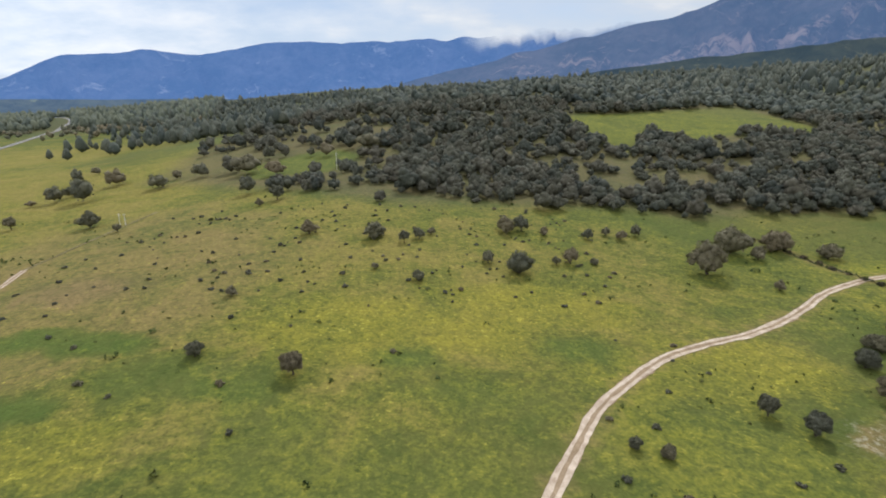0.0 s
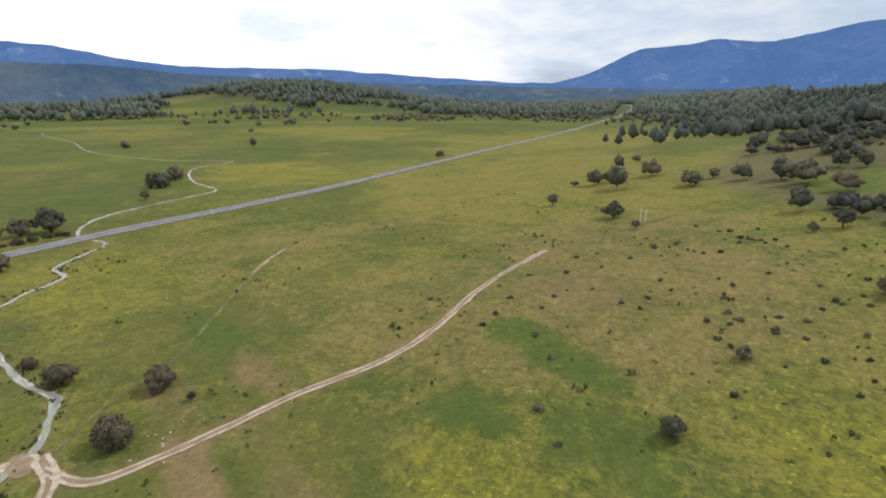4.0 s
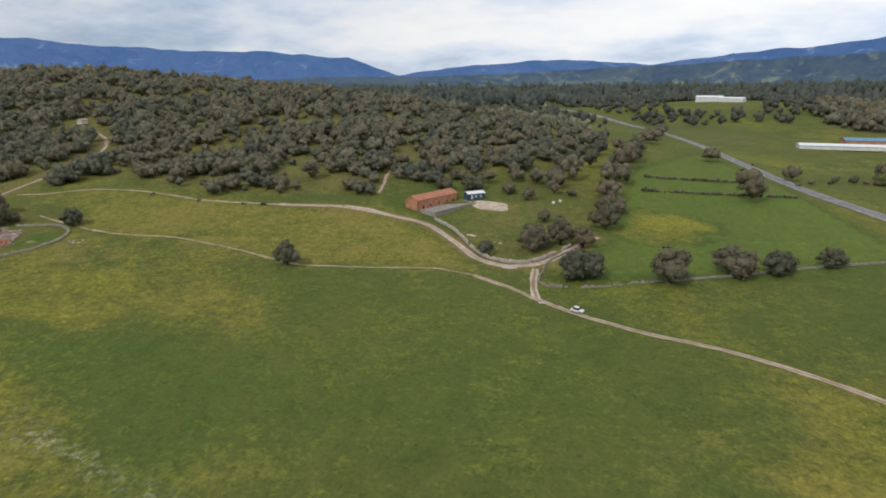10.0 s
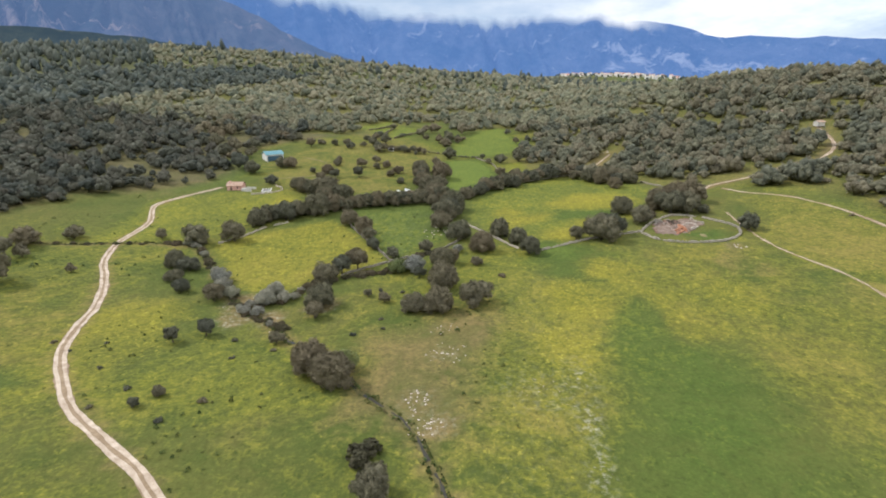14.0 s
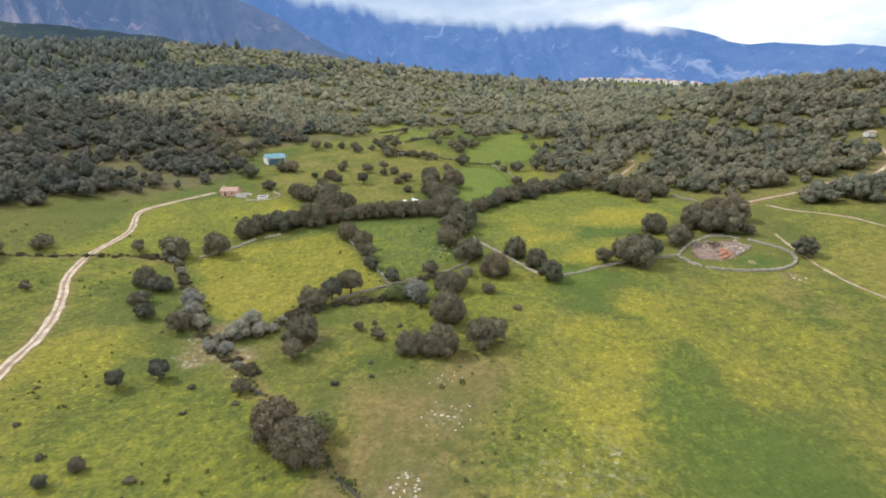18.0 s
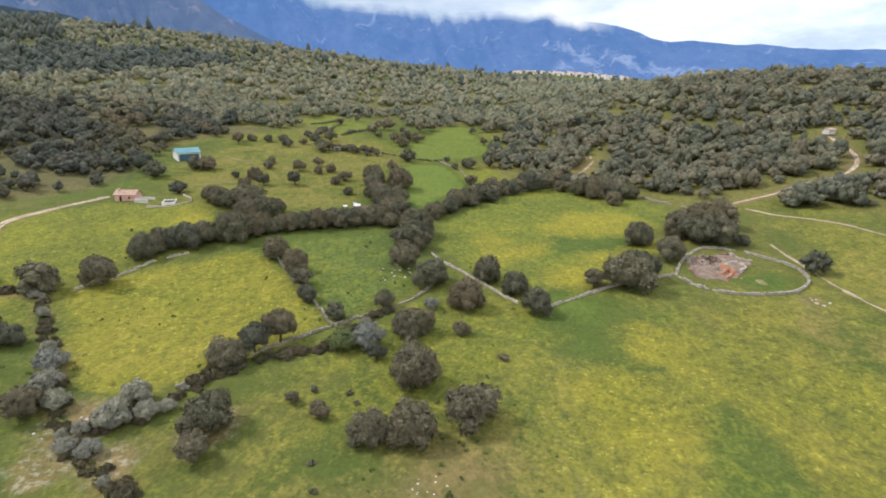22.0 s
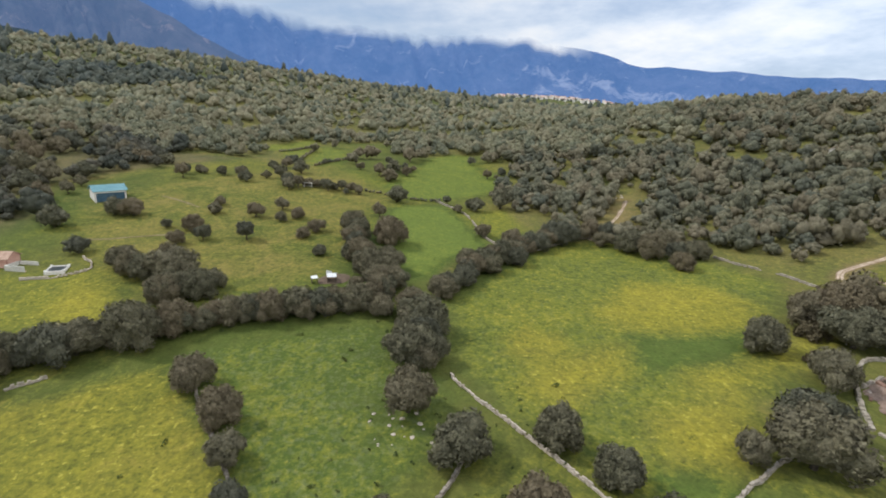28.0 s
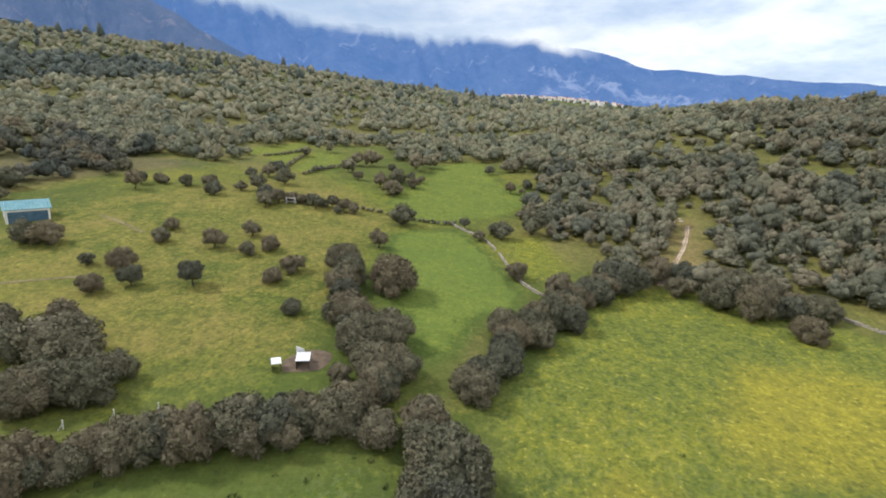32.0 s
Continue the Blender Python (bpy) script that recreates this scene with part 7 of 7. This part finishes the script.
_b.inputs["Base Color"].default_value = (0.015, 0.018, 0.02, 1)
TYRE = plain("tyre_rubber", (0.015, 0.015, 0.015), (0.035, 0.035, 0.035), 3.0, 0.9, relief=0.01)


def car(x, y, turn, paint, label, up=0.0, long=4.3, wide=1.75):
    ob = thing("car", at(x, y, turn, up), label, "car")
    bm = boxed(-long / 2, long / 2, -wide / 2, wide / 2, 0.28, 0.86, 0.14)
    part("body", bm, paint, ob)
    bm = boxed(-long * 0.36, long * 0.22, -wide / 2 + 0.1, wide / 2 - 0.1, 0.80, 1.44, 0.05)
    for vert in bm.verts:
        if vert.co.z > 1.2:
            vert.co.x *= 0.74
            vert.co.y *= 0.86
    cabin = part("cabin", bm, GLASS, ob, "dark glazed cabin")
    part("roof", boxed(-long * 0.26, long * 0.15, -wide / 2 + 0.24, wide / 2 - 0.24, 1.43, 1.49, 0.02), paint, cabin)
    for wx in (-long * 0.31, long * 0.31):
        for wy in (-wide / 2 + 0.08, wide / 2 - 0.08):
            bm = bmesh.new()
            bmesh.ops.create_cone(bm, cap_ends=True, segments=16, radius1=0.32, radius2=0.32, depth=0.22, matrix=pose(wx, wy, 0.32, 90))
            wheel = part("wheel", bm, TYRE, ob)
            bm = bmesh.new()
            bmesh.ops.create_cone(bm, cap_ends=True, segments=12, radius1=0.18, radius2=0.18, depth=0.24, matrix=pose(wx, wy, 0.32, 90))
            part("rim", bm, PALE_METAL, wheel)
    for wy in (-wide * 0.34, wide * 0.34):
        part("headlight", boxed(long / 2 - 0.06, long / 2 + 0.01, wy - 0.16, wy + 0.16, 0.58, 0.74, 0.02), PALE_METAL, ob)
        part("tail_light", boxed(-long / 2 - 0.01, -long / 2 + 0.06, wy - 0.16, wy + 0.16, 0.60, 0.76, 0.02), TILE_RED, ob)
    return ob


car(-175, -151, 65, CAR_PAINT, "dark hatchback driving along the asphalt road", 0.62)
# unclear white object on the field track, built as a car
car(-30.5, -106.5, 172, WHITE_PAINT, "small white car standing in for an unclear white object", 0.05, 3.4, 1.55)

# ---- far buildings ----
def far_shed(x, y, turn, long, deep, tall, wall_mat, roof_mat, label):
    return gable_house("shed", at(x, y, turn), long, deep, tall, tall + deep * 0.12, wall_mat, roof_mat, label, "shed", group="far farm sheds", over=0.5)


far_shed(-112, -512, 188, 60, 12, 2.8, WHITEWASH, PALE_METAL, "long low shed with pale metal roof")
far_shed(-150, -560, 188, 85, 16, 3.6, BRICK_WALL, BLUE_ROOF, "long shed with blue metal roof")
far_shed(-168, -528, 188, 52, 12, 2.8, BRICK_WALL, PALE_METAL, "brick shed with pale metal roof")
far_shed(-6, -880, 175, 36, 18, 7, WHITEWASH, PALE_METAL, "large white building on a low hill")
far_shed(-38, -872, 165, 32, 14, 5, WHITEWASH, PALE_METAL, "white annex building on a low hill")
far_shed(-372, -352, 40, 18, 9, 3, CONCRETE, TILE_RED, "low farm building on the plain")
far_shed(-580, -245, 30, 26, 10, 3, CONCRETE, PALE_METAL, "low metal-roofed farm building on the plain")
gable_house("hill_ruin", at(362, -178, 122), 16, 8, 3.0, 4.2, CONCRETE, PALE_TILE, "pale ruined house on the wooded hill", "house", front=((3, 4.2, 0, 2.1), (8, 9, 1, 2), (12, 13, 1, 2)))
gable_house("hill_hut", at(326, -186, 110), 5, 4, 2.3, 3.1, CONCRETE, PALE_TILE, "small white hut among the oaks", "hut")

# white forked poles on the north slope
POLE = plain("white_pole", (0.55, 0.54, 0.5), (0.75, 0.74, 0.7), 1.0, 0.7, relief=0.01)
for x, y, tall in ((-127, 206, 5.0), (-125.5, 207, 4.6), (-57, 291, 9.0)):
    ob = thing("pole", at(x, y), "slim pale pole on the grassy slope", "pole", "slope poles")
    bm = bmesh.new()
    bmesh.ops.create_cone(bm, cap_ends=True, segments=8, radius1=0.14, radius2=0.1, depth=tall, matrix=pose(0, 0, tall / 2 - 0.1))
    part("mast", bm, POLE, ob)
    part("cross_arm", boxed(-0.7, 0.7, -0.05, 0.05, tall - 0.5, tall - 0.38, 0.01), POLE, ob)


# fence posts where the hedges meet
for x, y in ((206, 86), (225, 45), (203, 92), (208, 80)):
    ob = thing("fence_post", at(x, y, 30), "weathered pale wooden fence post with a brace", "post", "fence posts")
    part("post", boxed(-0.09, 0.09, -0.09, 0.09, -0.2, 1.7, 0.02), POLE, ob)
    bm = boxed(-0.05, 0.05, -0.05, 0.05, 0.0, 1.5, 0.01)
    bmesh.ops.transform(bm, matrix=pose(0, 0.75, -0.1, 35), verts=bm.verts)
    part("brace", bm, POLE, ob)


def tufts():
    """Rank tufts of darker grass in the nearer pasture."""
    kinds = [crown_arrays(300 + k, 5, 14, 0.30, 0.5) for k in range(4)]
    kinds = [(v, t[120:]) for v, t in kinds]
    x, y, r = scatter((-230, 210, -14, 235), 3.1, 301)
    lush_ = np.clip((patchwork(x, y, 60, 302) - 0.45) * 3, 0, 1) * (0.25 + 0.75 * patchwork(x, y, 17, 303))
    ok = r.uniform(0, 1, len(x)) < 0.55 * lush_
    for l, gap in ((MAIN_TRACK, 2.2), (LOOP_TRACK, 2.4), (RIDGE_TRACK, 1.8), (FIELD_TRACK, 1.4), (STREAM[:14], 1.6), (BROOK, 1.4), (ROAD_LINE[4:16], 8), (LINK_TRACK, 2)):
        ok &= edge_distance(l, x, y, False) > gap
    x, y = x[ok], y[ok]
    for l, step in ((BROOK, 0.5), (STREAM[:16], 1.4)):
        p = smooth_line(l, step)
        off = r.choice((-1, 1), len(p)) * r.uniform(0.45, 1.0, len(p)) * (1.0 if l is BROOK else 1.9)
        p = p + sideways(p) * off[:, None]
        x, y = np.r_[x, p[:, 0]], np.r_[y, p[:, 1]]
    wood("grass_tufts", x, y, 0.5 * np.exp(r.normal(0.2, 0.4, len(x))), kinds, TUFT, "rank dark tufts of grass in the pasture", r, 0.12, "grass")


tufts()


def town():
    """A far hillside town of small gabled houses."""
    r = np.random.RandomState(8)
    walls, roofs = [], []
    box_t = np.array([(0, 1, 5), (0, 5, 4), (1, 2, 6), (1, 6, 5), (2, 3, 7), (2, 7, 6), (3, 0, 4), (3, 4, 7), (4, 5, 6), (4, 6, 7)])
    for _ in range(140):
        a, d = np.radians(r.uniform(94.2, 105.2)), r.uniform(2080, 2420)
        x, y = -30 + math.sin(a) * d, math.cos(a) * d
        w, l, h, t = r.uniform(6, 10), r.uniform(8, 15), r.uniform(4, 10), r.uniform(0, 3.14)
        c, s = math.cos(t), math.sin(t)
        z = float(rise(x, y))
        q = [(-w, -l), (w, -l), (w, l), (-w, l)]
        base = np.array([(u * c * 0.5 - v * s * 0.5 + x, u * s * 0.5 + v * c * 0.5 + y) for u, v in q])
        walls.append((np.vstack([np.c_[base, np.full(4, z - 2)], np.c_[base, np.full(4, z + h)]]), box_t))
        mid = np.array([(base[0] + base[1]) / 2, (base[2] + base[3]) / 2])
        rv = np.vstack([np.c_[base, np.full(4, z + h + 0.1)], np.c_[mid, np.full(2, z + h + 1.6)]])
        roofs.append((rv, np.array([(0, 4, 3), (4, 5, 3), (1, 2, 4), (2, 5, 4), (0, 1, 4), (2, 3, 5)])))
    tagged(new("town_houses", mesh_from("town_houses", *joined(walls), WHITEWASH)), "white houses of a distant hillside town", "town", kind="stuff")
    tagged(new("town_roofs", mesh_from("town_roofs", *joined(roofs), PINK_PLASTER)), "pale pinkish tile roofs of a distant town", "town", kind="stuff")

    # gardens between the houses
    a, d = np.radians(r.uniform(93.5, 106, 130)), r.uniform(2060, 2440, 130)
    wood("town_trees", -30 + np.sin(a) * d, np.cos(a) * d, r.uniform(7, 12, 130), FAR_KINDS, HAZED_PINE, "dark garden trees among the houses of a distant town", r)


town()
